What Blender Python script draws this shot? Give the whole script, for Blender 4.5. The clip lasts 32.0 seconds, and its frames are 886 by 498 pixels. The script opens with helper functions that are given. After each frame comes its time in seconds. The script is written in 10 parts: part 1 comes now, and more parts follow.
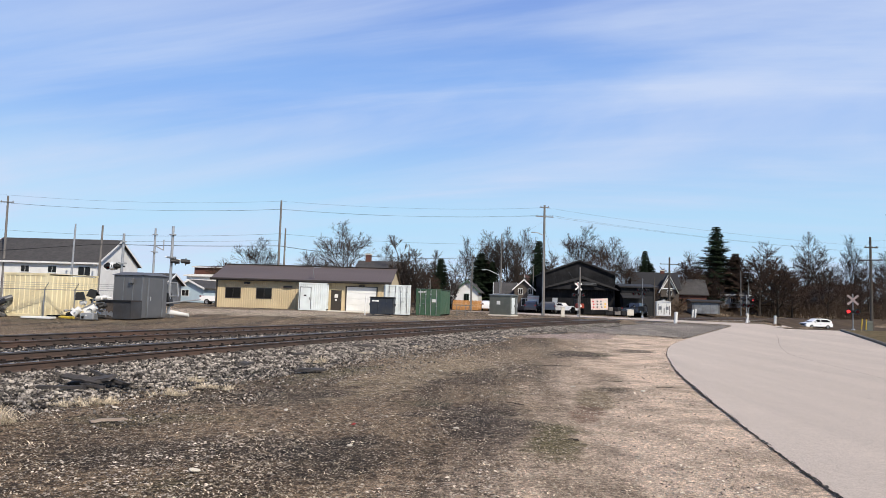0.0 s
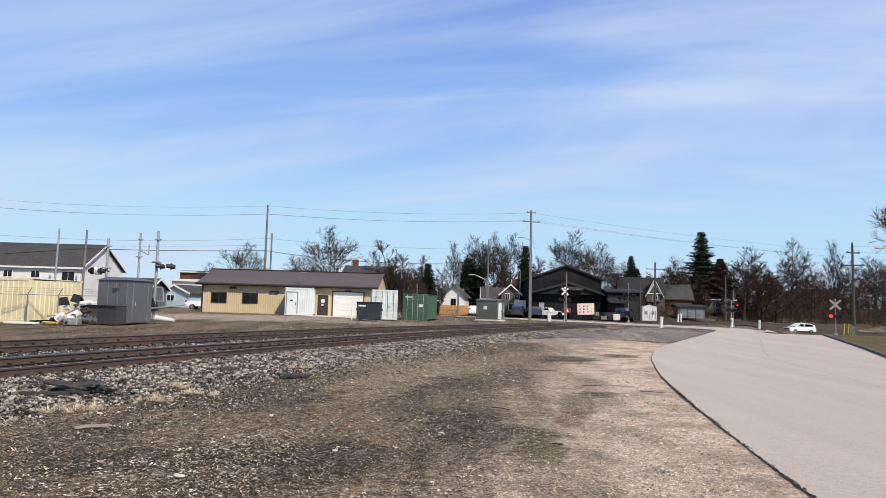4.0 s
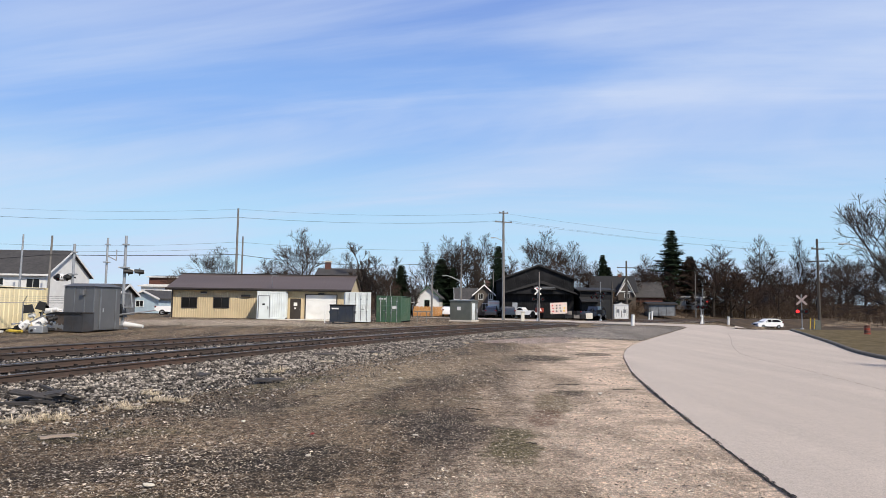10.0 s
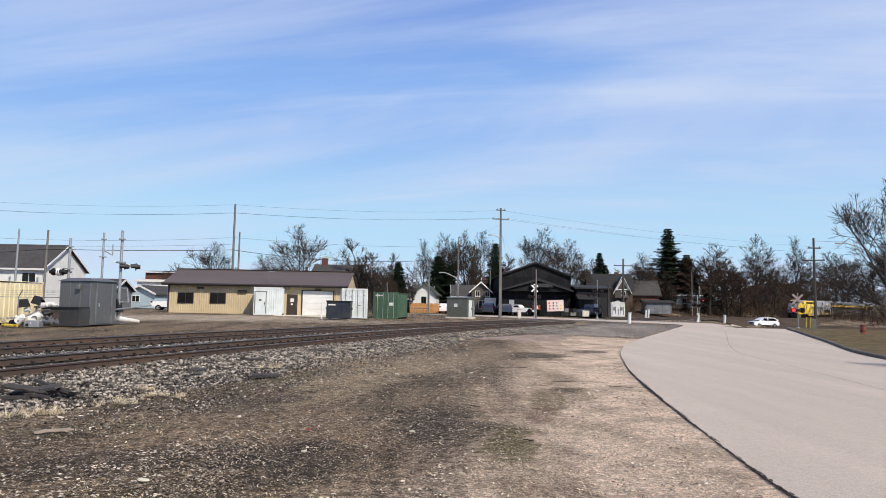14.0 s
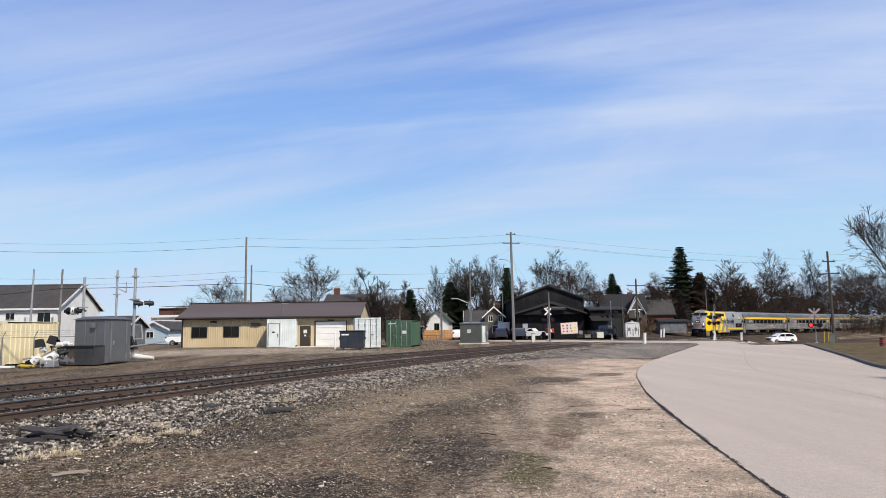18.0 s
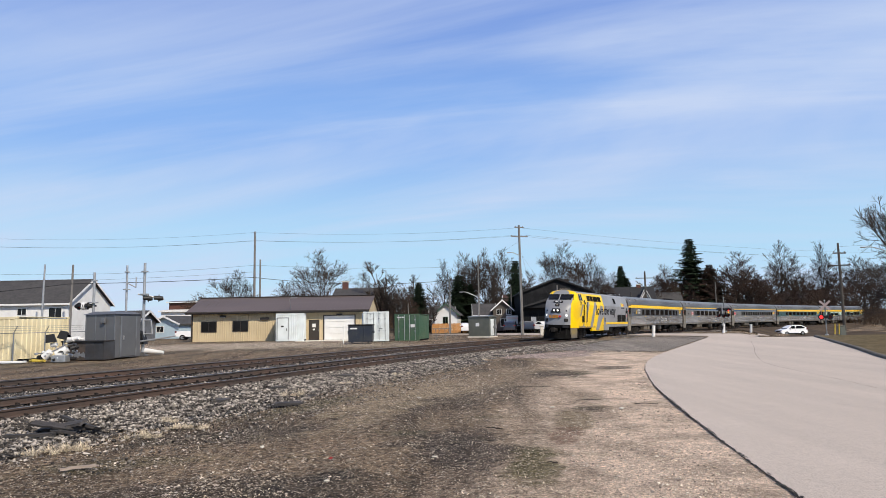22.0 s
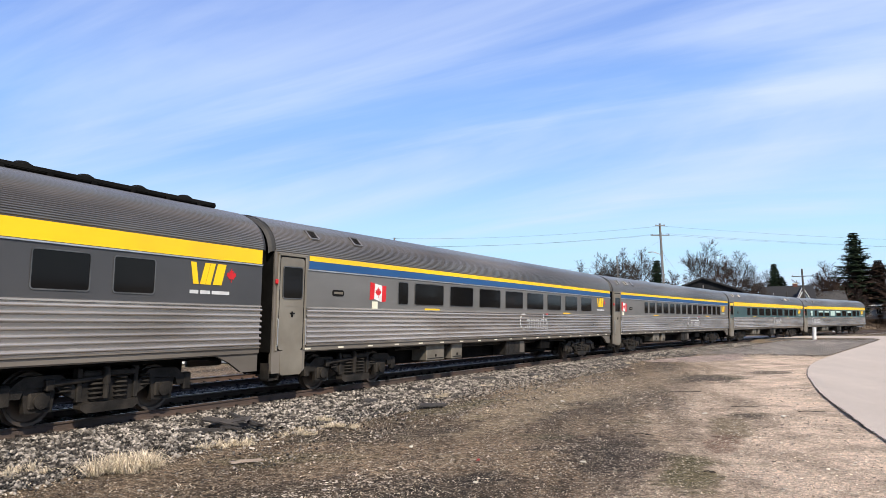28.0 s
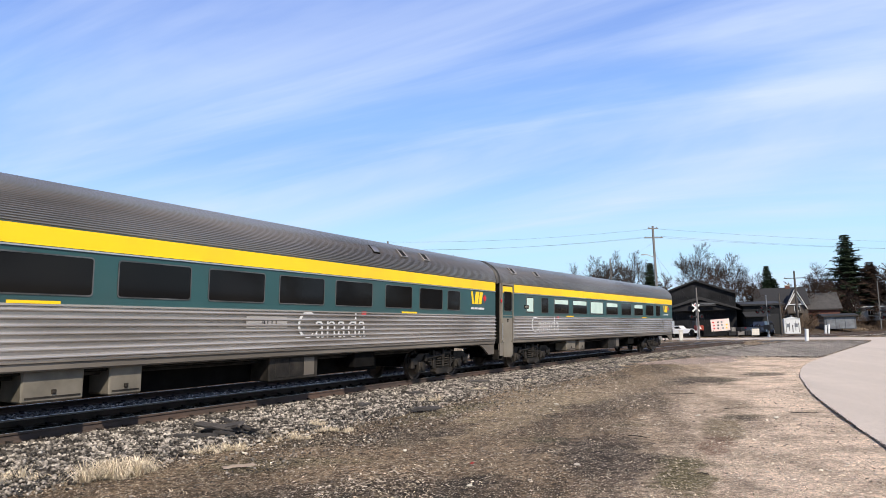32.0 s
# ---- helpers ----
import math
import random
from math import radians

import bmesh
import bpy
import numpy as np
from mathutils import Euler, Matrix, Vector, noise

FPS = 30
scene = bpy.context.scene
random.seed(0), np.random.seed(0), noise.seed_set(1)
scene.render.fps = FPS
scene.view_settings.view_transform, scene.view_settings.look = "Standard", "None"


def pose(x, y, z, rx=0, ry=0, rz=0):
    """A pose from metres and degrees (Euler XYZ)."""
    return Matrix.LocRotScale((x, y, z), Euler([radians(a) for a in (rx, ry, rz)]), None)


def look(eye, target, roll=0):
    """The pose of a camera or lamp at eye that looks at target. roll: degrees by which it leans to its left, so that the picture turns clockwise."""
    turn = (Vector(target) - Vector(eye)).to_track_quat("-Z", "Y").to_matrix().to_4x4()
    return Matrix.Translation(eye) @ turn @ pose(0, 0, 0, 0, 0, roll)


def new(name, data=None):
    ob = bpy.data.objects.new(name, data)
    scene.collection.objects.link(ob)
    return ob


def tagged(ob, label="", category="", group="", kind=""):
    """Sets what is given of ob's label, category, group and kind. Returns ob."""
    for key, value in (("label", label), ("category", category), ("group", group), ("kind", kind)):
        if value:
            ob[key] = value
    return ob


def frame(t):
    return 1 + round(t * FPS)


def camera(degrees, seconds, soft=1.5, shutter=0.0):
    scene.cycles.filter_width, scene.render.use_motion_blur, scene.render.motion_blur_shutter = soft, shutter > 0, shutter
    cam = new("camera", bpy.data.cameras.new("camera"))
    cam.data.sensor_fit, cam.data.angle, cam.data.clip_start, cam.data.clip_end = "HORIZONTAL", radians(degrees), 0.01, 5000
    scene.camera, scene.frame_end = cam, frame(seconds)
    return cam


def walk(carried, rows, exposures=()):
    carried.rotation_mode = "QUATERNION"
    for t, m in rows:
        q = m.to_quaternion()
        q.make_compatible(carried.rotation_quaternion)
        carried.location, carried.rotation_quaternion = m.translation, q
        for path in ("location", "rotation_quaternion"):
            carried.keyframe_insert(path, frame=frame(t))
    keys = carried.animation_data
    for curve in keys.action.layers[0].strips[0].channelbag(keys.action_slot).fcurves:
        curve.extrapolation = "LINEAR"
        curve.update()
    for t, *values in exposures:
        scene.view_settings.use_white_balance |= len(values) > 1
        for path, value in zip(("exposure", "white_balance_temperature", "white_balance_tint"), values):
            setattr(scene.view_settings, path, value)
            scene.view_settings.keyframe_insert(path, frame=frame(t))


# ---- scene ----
PATH = [
    (0, -0.041, 0.037, 1.75, 94.237, -1.737, 3.014),
    (0.5, -0.032, 0.05, 1.743, 94.024, -1.685, 2.6),
    (1, -0.033, 0.038, 1.744, 93.965, -1.774, 2.507),
    (1.5, -0.029, 0.043, 1.743, 94.056, -1.808, 2.7),
    (2, -0.024, 0.015, 1.753, 94.337, -2.045, 2.77),
    (2.5, -0.031, 0.024, 1.758, 94.555, -2.118, 2.716),
    (3, -0.017, -0.007, 1.761, 94.614, -2.241, 2.579),
    (3.5, -0.006, -0.039, 1.761, 94.632, -2.097, 2.357),
    (5.5, -0.038, -0.037, 1.753, 94.711, -0.815, 0.972),
    (6, -0.035, -0.041, 1.758, 94.692, -1.056, 0.749),
    (6.5, -0.017, -0.034, 1.756, 94.709, -1.02, 0.629),
    (7, -0.014, -0.021, 1.762, 94.861, -0.918, 0.534),
    (7.5, -0.011, -0.003, 1.758, 94.927, -0.631, 0.515),
    (8, -0.012, -0.005, 1.762, 94.902, -0.603, 0.555),
    (8.5, -0.008, -0.01, 1.758, 94.777, -0.441, 0.557),
    (9, -0.008, -0.012, 1.764, 94.777, -0.515, 0.426),
    (9.5, -0.005, -0.031, 1.764, 94.786, -0.594, 0.164),
    (10, 0.006, -0.022, 1.765, 94.801, -0.793, -0.135),
    (10.5, 0.003, -0.006, 1.76, 94.79, -0.952, -0.389),
    (11, 0.005, -0.008, 1.757, 94.77, -1.152, -0.41),
    (11.5, 0.004, -0.006, 1.759, 94.697, -1.196, -0.322),
    (12, -0.004, 0.006, 1.752, 94.654, -1.285, -0.232),
    (12.5, -0.004, 0.015, 1.749, 94.553, -1.272, -0.112),
    (13, 0, -0, 1.75, 94.484, -1.2, -0.094),
    (13.5, 0, 0.008, 1.753, 94.479, -1.11, -0.196),
    (14, -0.004, 0.024, 1.752, 94.559, -1.124, -0.403),
    (14.5, 0.007, 0.022, 1.754, 94.578, -1.066, -0.61),
    (16.5, -0.002, 0.008, 1.752, 95.188, -1.179, -0.428),
    (17, 0.002, -0.003, 1.756, 95.4, -0.804, -0.255),
    (17.5, 0.008, 0.005, 1.775, 95.877, 0.157, 0.136),
    (18, -0, 0.005, 1.788, 96.653, 0.74, 0.668),
    (18.5, 0.006, 0.01, 1.798, 97.476, 0.326, 0.936),
    (19, 0.003, 0.01, 1.796, 98.093, -0.64, 0.767),
    (19.5, 0.023, 0.035, 1.792, 98.183, -1.029, 0.264),
    (20, 0.042, 0.021, 1.806, 97.699, -0.969, -0.243),
    (20.5, 0.076, 0.069, 1.798, 97.014, -0.97, -0.519),
    (21, 0.101, 0.056, 1.796, 96.555, -0.683, -0.267),
    (21.5, 0.084, 0.036, 1.802, 96.339, 0.092, 0.431),
    (22, 0.055, 0.021, 1.805, 96.131, 0.959, 1.383),
    (22.5, 0.036, 0.01, 1.811, 96.05, 1.294, 2.441),
    (23, 0.018, 0.019, 1.819, 96.148, 1.522, 3.72),
    (23.5, -0, 0.034, 1.814, 96.217, 1.739, 5.459),
    (24, -0.003, 0.025, 1.819, 95.932, 1.799, 7.425),
    (24.5, -0.011, 0.013, 1.818, 95.539, 1.659, 9.289),
    (26.5, -0.036, 0.004, 1.809, 96.117, 1.01, 13.53),
    (27, -0.047, 0.011, 1.814, 96.423, 0.831, 13.344),
    (27.5, -0.028, 0.001, 1.809, 96.706, 0.941, 12.771),
    (28, -0.035, 0.004, 1.807, 96.553, 1.13, 12.383),
    (28.5, -0.04, 0.014, 1.798, 96.135, 1.127, 12.383),
    (29, -0.026, 0.022, 1.801, 95.878, 0.986, 12.367),
    (29.5, -0.043, 0.025, 1.804, 96.031, 0.785, 12.069),
    (30, -0.035, 0.032, 1.799, 96.437, 0.847, 11.772),
    (30.5, -0.032, 0.015, 1.804, 96.709, 0.903, 11.513),
    (31, -0.036, 0.023, 1.807, 96.838, 1.098, 11.425),
    (31.5, -0.029, 0.016, 1.805, 96.853, 1.304, 11.558),
    (32, -0.029, 0.016, 1.803, 96.819, 1.41, 11.891),
]
cam = camera(64.1, 32.0, soft=0.8)
walk(cam, [(t, pose(x, y, z, a, b, c)) for t, x, y, z, a, b, c in PATH], exposures=[(0, 0.0), (24.0, -0.04), (26.5, 0.22), (32, 0.24)])

# ---- sky and sun ----
SUN_AZ, SUN_EL = radians(143), radians(42)
world = bpy.data.worlds.new("sky")
scene.world = world
world.use_nodes = True


def sky_nodes():
    nt = world.node_tree
    N, K = nt.nodes, nt.links
    N.clear()
    out, bg = N.new("ShaderNodeOutputWorld"), N.new("ShaderNodeBackground")
    sky = N.new("ShaderNodeTexSky")
    sky.sky_type, sky.sun_disc, sky.sun_elevation, sky.sun_rotation = "NISHITA", False, SUN_EL, SUN_AZ
    sky.air_density, sky.dust_density, sky.ozone_density = 1.0, 0.4, 2.0
    tc, sep = N.new("ShaderNodeTexCoord"), N.new("ShaderNodeSeparateXYZ")
    K.new(tc.outputs["Generated"], sep.inputs[0])

    def math(op, a, b):
        n = N.new("ShaderNodeMath")
        n.operation = op
        for i, v in enumerate((a, b)):
            if isinstance(v, (int, float)):
                n.inputs[i].default_value = v
            else:
                K.new(v, n.inputs[i])
        return n.outputs[0]
    zz = math("ADD", math("MAXIMUM", sep.outputs[2], 0.0), 0.16)
    com = N.new("ShaderNodeCombineXYZ")
    K.new(math("DIVIDE", sep.outputs[0], zz), com.inputs[0])
    K.new(math("DIVIDE", sep.outputs[1], zz), com.inputs[1])

    def streaks(angle, sx, sy, scale, lo, hi, offset):
        mp = N.new("ShaderNodeMapping")
        mp.inputs["Rotation"].default_value = (0, 0, radians(angle))
        mp.vector_type = "TEXTURE"
        mp.inputs["Scale"].default_value = (1 / sx, 1 / sy, 1)
        mp.inputs["Location"].default_value = (offset, offset * 0.7, 0)
        K.new(com.outputs[0], mp.inputs[0])
        no = N.new("ShaderNodeTexNoise")
        no.inputs["Scale"].default_value, no.inputs["Detail"].default_value = scale, 7
        no.inputs["Roughness"].default_value, no.inputs["Distortion"].default_value = 0.55, 0.7
        K.new(mp.outputs[0], no.inputs[0])
        mr = N.new("ShaderNodeMapRange")
        mr.interpolation_type = "SMOOTHSTEP"
        mr.inputs[1].default_value, mr.inputs[2].default_value = lo, hi
        K.new(no.outputs["Fac"], mr.inputs[0])
        return mr.outputs[0]
    ramp = N.new("ShaderNodeValToRGB")
    ramp.color_ramp.interpolation = "EASE"
    el = ramp.color_ramp.elements
    for i, (at, c) in enumerate(((0.0, (0.60, 0.82, 0.98)), (0.10, (0.48, 0.75, 0.99)), (0.27, (0.28, 0.50, 0.95)), (0.45, (0.175, 0.325, 0.80)), (0.62, (0.08, 0.15, 0.42)), (1.0, (0.05, 0.10, 0.28)))):
        e = el[i] if i < 2 else el.new(at)
        e.position, e.color = at, (*c, 1)
    K.new(math("MAXIMUM", sep.outputs[2], 0.0), ramp.inputs[0])
    soft = N.new("ShaderNodeMixRGB")
    soft.inputs[0].default_value = 0.12
    scaled = N.new("ShaderNodeMixRGB")
    scaled.blend_type, scaled.inputs[0].default_value = "MULTIPLY", 1.0
    K.new(sky.outputs[0], scaled.inputs[1])
    scaled.inputs[2].default_value = (0.10, 0.10, 0.105, 1)
    K.new(ramp.outputs[0], soft.inputs[1])
    K.new(scaled.outputs[0], soft.inputs[2])
    veil = streaks(-9, 0.4, 1.2, 0.8, 0.38, 0.72, 5.3)
    wisp = streaks(-13, 0.3, 2.0, 1.3, 0.40, 0.80, 2.3)
    mask = math("MINIMUM", math("ADD", math("MULTIPLY", veil, 0.75), math("MULTIPLY", wisp, 0.42)), 0.85)
    mix = N.new("ShaderNodeMixRGB")
    K.new(mask, mix.inputs[0])
    K.new(soft.outputs[0], mix.inputs[1])
    mix.inputs[2].default_value = (0.62, 0.72, 0.93, 1)
    K.new(mix.outputs[0], bg.inputs[0])
    bg.inputs[1].default_value = 1.0
    K.new(bg.outputs[0], out.inputs[0])


sky_nodes()
sun = new("sun", bpy.data.lights.new("sun", "SUN"))
sun.data.energy, sun.data.angle, sun.data.color = 5.0, radians(0.55), (1.0, 0.905, 0.775)
sun_way = Vector((math.sin(SUN_AZ) * math.cos(SUN_EL), math.cos(SUN_AZ) * math.cos(SUN_EL), math.sin(SUN_EL)))
sun.matrix_world = look(sun_way * 80, (0, 0, 0))

# ---- materials ----
MATS = {}


def mat(name, c1, c2=None, rough=0.6, metal=0.0, scale=3.0, detail=6.0, lo=0.35, hi=0.65, bump=0.0, bump_scale=40.0,
        stretch=(1, 1, 1), vary=0.0, island=0.0, dirt=None, dirt_scale=0.8, dirt_amount=0.5, coat=0.0, emit=0.0, spec=0.5):
    """A surface: two base colours mixed by noise, larger stains, fine relief; vary: object-to-object, island: piece-to-piece lightness."""
    m = bpy.data.materials.new(name)
    m.use_nodes = True
    nt = m.node_tree
    N, K = nt.nodes, nt.links
    b = N["Principled BSDF"]
    b.inputs["Roughness"].default_value, b.inputs["Metallic"].default_value = rough, metal
    b.inputs["Specular IOR Level"].default_value = spec
    b.inputs["Coat Weight"].default_value = coat
    tc, mp = N.new("ShaderNodeTexCoord"), N.new("ShaderNodeMapping")
    mp.inputs["Scale"].default_value = stretch
    K.new(tc.outputs["Object"], mp.inputs[0])

    def noise_map(sc, a, z, det=detail):
        n, r = N.new("ShaderNodeTexNoise"), N.new("ShaderNodeMapRange")
        n.inputs["Scale"].default_value, n.inputs["Detail"].default_value = sc, det
        r.inputs[1].default_value, r.inputs[2].default_value = a, z
        K.new(mp.outputs[0], n.inputs[0])
        K.new(n.outputs["Fac"], r.inputs[0])
        return r.outputs[0]

    def blend(f, a, z, kind="MIX"):
        n = N.new("ShaderNodeMixRGB")
        n.blend_type = kind
        for i, v in enumerate((f, a, z)):
            if isinstance(v, (int, float)):
                n.inputs[i].default_value = v if i == 0 else (v, v, v, 1)
            elif isinstance(v, tuple):
                n.inputs[i].default_value = (*v, 1)
            else:
                K.new(v, n.inputs[i])
        return n.outputs[0]
    col = blend(noise_map(scale, lo, hi), c1, c2 or tuple(x * 0.82 for x in c1))
    if dirt:
        col = blend(noise_map(dirt_scale, 0.45, 0.75), col, blend(dirt_amount, col, dirt))
    for amount, node, sock in ((vary, "ShaderNodeObjectInfo", "Random"), (island, "ShaderNodeNewGeometry", "Random Per Island")):
        if amount:
            o, r = N.new(node), N.new("ShaderNodeMapRange")
            r.inputs[3].default_value, r.inputs[4].default_value = 1 - amount, 1 + amount
            K.new(o.outputs[sock], r.inputs[0])
            col = blend(1.0, col, r.outputs[0], "MULTIPLY")
    K.new(col, b.inputs["Base Color"])
    if bump:
        n, bp = N.new("ShaderNodeTexNoise"), N.new("ShaderNodeBump")
        n.inputs["Scale"].default_value, n.inputs["Detail"].default_value = bump_scale, 4
        bp.inputs["Strength"].default_value, bp.inputs["Distance"].default_value = bump, 0.02
        K.new(mp.outputs[0], n.inputs[0])
        K.new(n.outputs["Fac"], bp.inputs["Height"])
        K.new(bp.outputs[0], b.inputs["Normal"])
    if emit:
        b.inputs["Emission Color"].default_value = (*c1, 1)
        b.inputs["Emission Strength"].default_value = emit
    MATS[name] = m
    return m


# ---- mesh tools ----
class MB:
    """Collects vertices and faces of one mesh."""

    def __init__(self):
        self.v, self.f, self.m = [], [], []

    def add(self, verts, faces, mi=0):
        n = len(self.v)
        self.v.extend(verts)
        self.f.extend([tuple(i + n for i in f) for f in faces])
        self.m.extend([mi] * len(faces))
        return self

    def box(self, x0, x1, y0, y1, z0, z1, bev=0.0, mi=0):
        if bev <= 0:
            vs = [(x, y, z) for z in (z0, z1) for y in (y0, y1) for x in (x0, x1)]
            return self.add(vs, [(0, 2, 3, 1), (4, 5, 7, 6), (0, 1, 5, 4), (2, 6, 7, 3), (0, 4, 6, 2), (1, 3, 7, 5)], mi)
        b = min(bev, (x1 - x0) * 0.49, (y1 - y0) * 0.49, (z1 - z0) * 0.49)
        pts = []
        for z, d in ((z0, b), (z0 + b, 0), (z1 - b, 0), (z1, b)):
            c = b if d == 0 else 0
            X0, X1, Y0, Y1 = x0 + d, x1 - d, y0 + d, y1 - d
            pts.append([(X0 + c, Y0, z), (X1 - c, Y0, z), (X1, Y0 + c, z), (X1, Y1 - c, z), (X1 - c, Y1, z), (X0 + c, Y1, z), (X0, Y1 - c, z), (X0, Y0 + c, z)])
        vs = [p for r in pts for p in r]
        fs = [tuple(reversed(range(8))), tuple(range(24, 32))]
        for k in range(3):
            for i in range(8):
                j = (i + 1) % 8
                fs.append((k * 8 + i, k * 8 + j, k * 8 + 8 + j, k * 8 + 8 + i))
        return self.add(vs, fs, mi)

    def tube(self, a, b, r0, r1=None, n=8, cap=True, mi=0):
        a, b = Vector(a), Vector(b)
        r1 = r0 if r1 is None else r1
        d = (b - a)
        if d.length < 1e-6:
            return self
        d.normalize()
        u = d.orthogonal().normalized()
        w = d.cross(u)
        vs = []
        for p, r in ((a, r0), (b, r1)):
            for i in range(n):
                t = 2 * math.pi * i / n
                vs.append(tuple(p + (u * math.cos(t) + w * math.sin(t)) * r))
        fs = [(i, (i + 1) % n, n + (i + 1) % n, n + i) for i in range(n)]
        if cap:
            fs += [tuple(reversed(range(n))), tuple(range(n, 2 * n))]
        return self.add(vs, fs, mi)

    def path(self, pts, r, n=6, mi=0):
        for p, q in zip(pts, pts[1:]):
            self.tube(p, q, r, r, n, True, mi)
        return self

    def pipe(self, pts, r, n=6, mi=0):
        """One bent tube through all the points."""
        P = [Vector(p) for p in pts]
        rings = []
        for i, p in enumerate(P):
            d = (P[min(i + 1, len(P) - 1)] - P[max(i - 1, 0)]).normalized()
            u = d.cross(Vector((0.1, 0.2, 1))).normalized()
            w = d.cross(u)
            rings.append([tuple(p + (u * math.cos(t) + w * math.sin(t)) * r) for t in [2 * math.pi * k / n for k in range(n)]])
        return self.loft(rings, mi=mi)

    def prism(self, poly, axis, lo, hi, mi=0):
        """A polygon given in the two other axes (in their order x, y, z), pushed along axis from lo to hi."""
        k = "xyz".index(axis)
        n = len(poly)
        vs = []
        for h in (lo, hi):
            for p in poly:
                q = list(p)
                q.insert(k, h)
                vs.append(tuple(q))
        fs = [tuple(range(n)), tuple(reversed(range(n, 2 * n)))]
        fs += [(i, n + i, n + (i + 1) % n, (i + 1) % n) for i in range(n)]
        return self.add(vs, fs, mi)

    def loft(self, rings, closed=True, cap=True, mi=0):
        n = len(rings[0])
        vs = [p for r in rings for p in r]
        fs = []
        for k in range(len(rings) - 1):
            for i in range(n if closed else n - 1):
                j = (i + 1) % n
                fs.append((k * n + i, k * n + j, k * n + n + j, k * n + n + i))
        if cap and closed:
            fs += [tuple(reversed(range(n))), tuple(range(len(vs) - n, len(vs)))]
        return self.add(vs, fs, mi)

    def mesh(self, name, mats):
        me = bpy.data.meshes.new(name)
        me.from_pydata(self.v, [], self.f)
        for m in mats if isinstance(mats, (list, tuple)) else [mats]:
            me.materials.append(m)
        if any(self.m):
            me.polygons.foreach_set("material_index", self.m)
        bm = bmesh.new()
        bm.from_mesh(me)
        bmesh.ops.recalc_face_normals(bm, faces=bm.faces)
        bm.to_mesh(me)
        bm.free()
        return me


def part(name, mb, mats, parent=None, label="", m=None, raw=False):
    """One mesh object under a thing or part. mb: a MB or a mesh that is shared."""
    me = mb if isinstance(mb, bpy.types.Mesh) else mb.mesh(name, mats)
    ob = new(name, me)
    if parent is not None:
        ob.parent = parent
    if m is not None:
        ob.matrix_basis = m
    if label:
        ob["label"] = label
    return ob


def thing(name, label, category, m=None, group="", kind=""):
    ob = new(name)
    ob.empty_display_size = 0.3
    if m is not None:
        ob.matrix_basis = m
    return tagged(ob, label, category, group, kind)


def smooth_all(ob, angle=40):
    me = ob.data
    me.polygons.foreach_set("use_smooth", [True] * len(me.polygons))
    me.set_sharp_from_angle(angle=radians(angle))
    return ob


def letters(text, width, height, depth=0.0, bold=0.0):
    """A mesh of built-in letters, fitted into width by height, from (0, 0)."""
    cu = bpy.data.curves.new("letters", "FONT")
    cu.body, cu.extrude, cu.resolution_u, cu.offset = text, depth, 3, bold
    ob = bpy.data.objects.new("letters", cu)
    me = bpy.data.meshes.new_from_object(ob)
    xs = [v.co.x for v in me.vertices]
    ys = [v.co.y for v in me.vertices]
    x0, y0, sx, sy = min(xs), min(ys), width / (max(xs) - min(xs)), height / (max(ys) - min(ys))
    for v in me.vertices:
        v.co.x, v.co.y = (v.co.x - x0) * sx, (v.co.y - y0) * sy
    bpy.data.objects.remove(ob)
    bpy.data.curves.remove(cu)
    return me


def rounded(x0, x1, z0, z1, r, n=3):
    pts = []
    for cx, cz, a in ((x1 - r, z1 - r, 0), (x0 + r, z1 - r, 90), (x0 + r, z0 + r, 180), (x1 - r, z0 + r, 270)):
        for i in range(n + 1):
            t = radians(a + 90 * i / n)
            pts.append((cx + r * math.cos(t), cz + r * math.sin(t)))
    return pts


def smooth(a, b, x):
    u = min(max((x - a) / (b - a), 0.0), 1.0)
    return u * u * (3 - 2 * u)


EYE = 1.75


# the railway's centre line: an arc that runs out into a straight line
RAIL_X, RAIL_Y, RAIL_HEAD = -9.9987, 12.0, 0.272824
RAIL_BENDS = (0.333, 0.3113, 0.2896, 0.2739, 0.3015, 0.3326, 0.2991, 0.3001, 0.3276, 0.2777, 0.1369, -0.0196)
RAIL_TOP, CANT = EYE - 1.35743 - 0.032, 0.0639
_S = np.arange(-130.0, 760.0, 1.0)


def _centre_line():
    k = np.interp(_S, np.arange(12) * 22.0 - 22, np.array(RAIL_BENDS)) / 100
    k[_S > 225] = 0
    th = np.concatenate([[0], np.cumsum((k[1:] + k[:-1]) / 2)])
    th = th - th[130] + RAIL_HEAD
    x = np.concatenate([[0], np.cumsum((np.sin(th[1:]) + np.sin(th[:-1])) / 2)])
    y = np.concatenate([[0], np.cumsum((np.cos(th[1:]) + np.cos(th[:-1])) / 2)])
    return x - x[130] + RAIL_X, y - y[130] + RAIL_Y, th


_CX, _CY, _CT = _centre_line()
FAR_TRACK = -5.1


def on_track(s, o=0.0, z=0.0):
    """The place s metres along the near track, o metres to the camera's side of its centre, z above the ground's datum."""
    x, y, t = np.interp(s, _S, _CX), np.interp(s, _S, _CY), np.interp(s, _S, _CT)
    return Vector((x + o * math.cos(t), y - o * math.sin(t), z))


def track_turn(s):
    return float(np.interp(s, _S, _CT))


def rail_z(o):
    """Height of the rails' plane, o metres from the near track's centre: banked."""
    c = o if o > -2.5 else o - FAR_TRACK
    return RAIL_TOP - c / 1.5 * CANT


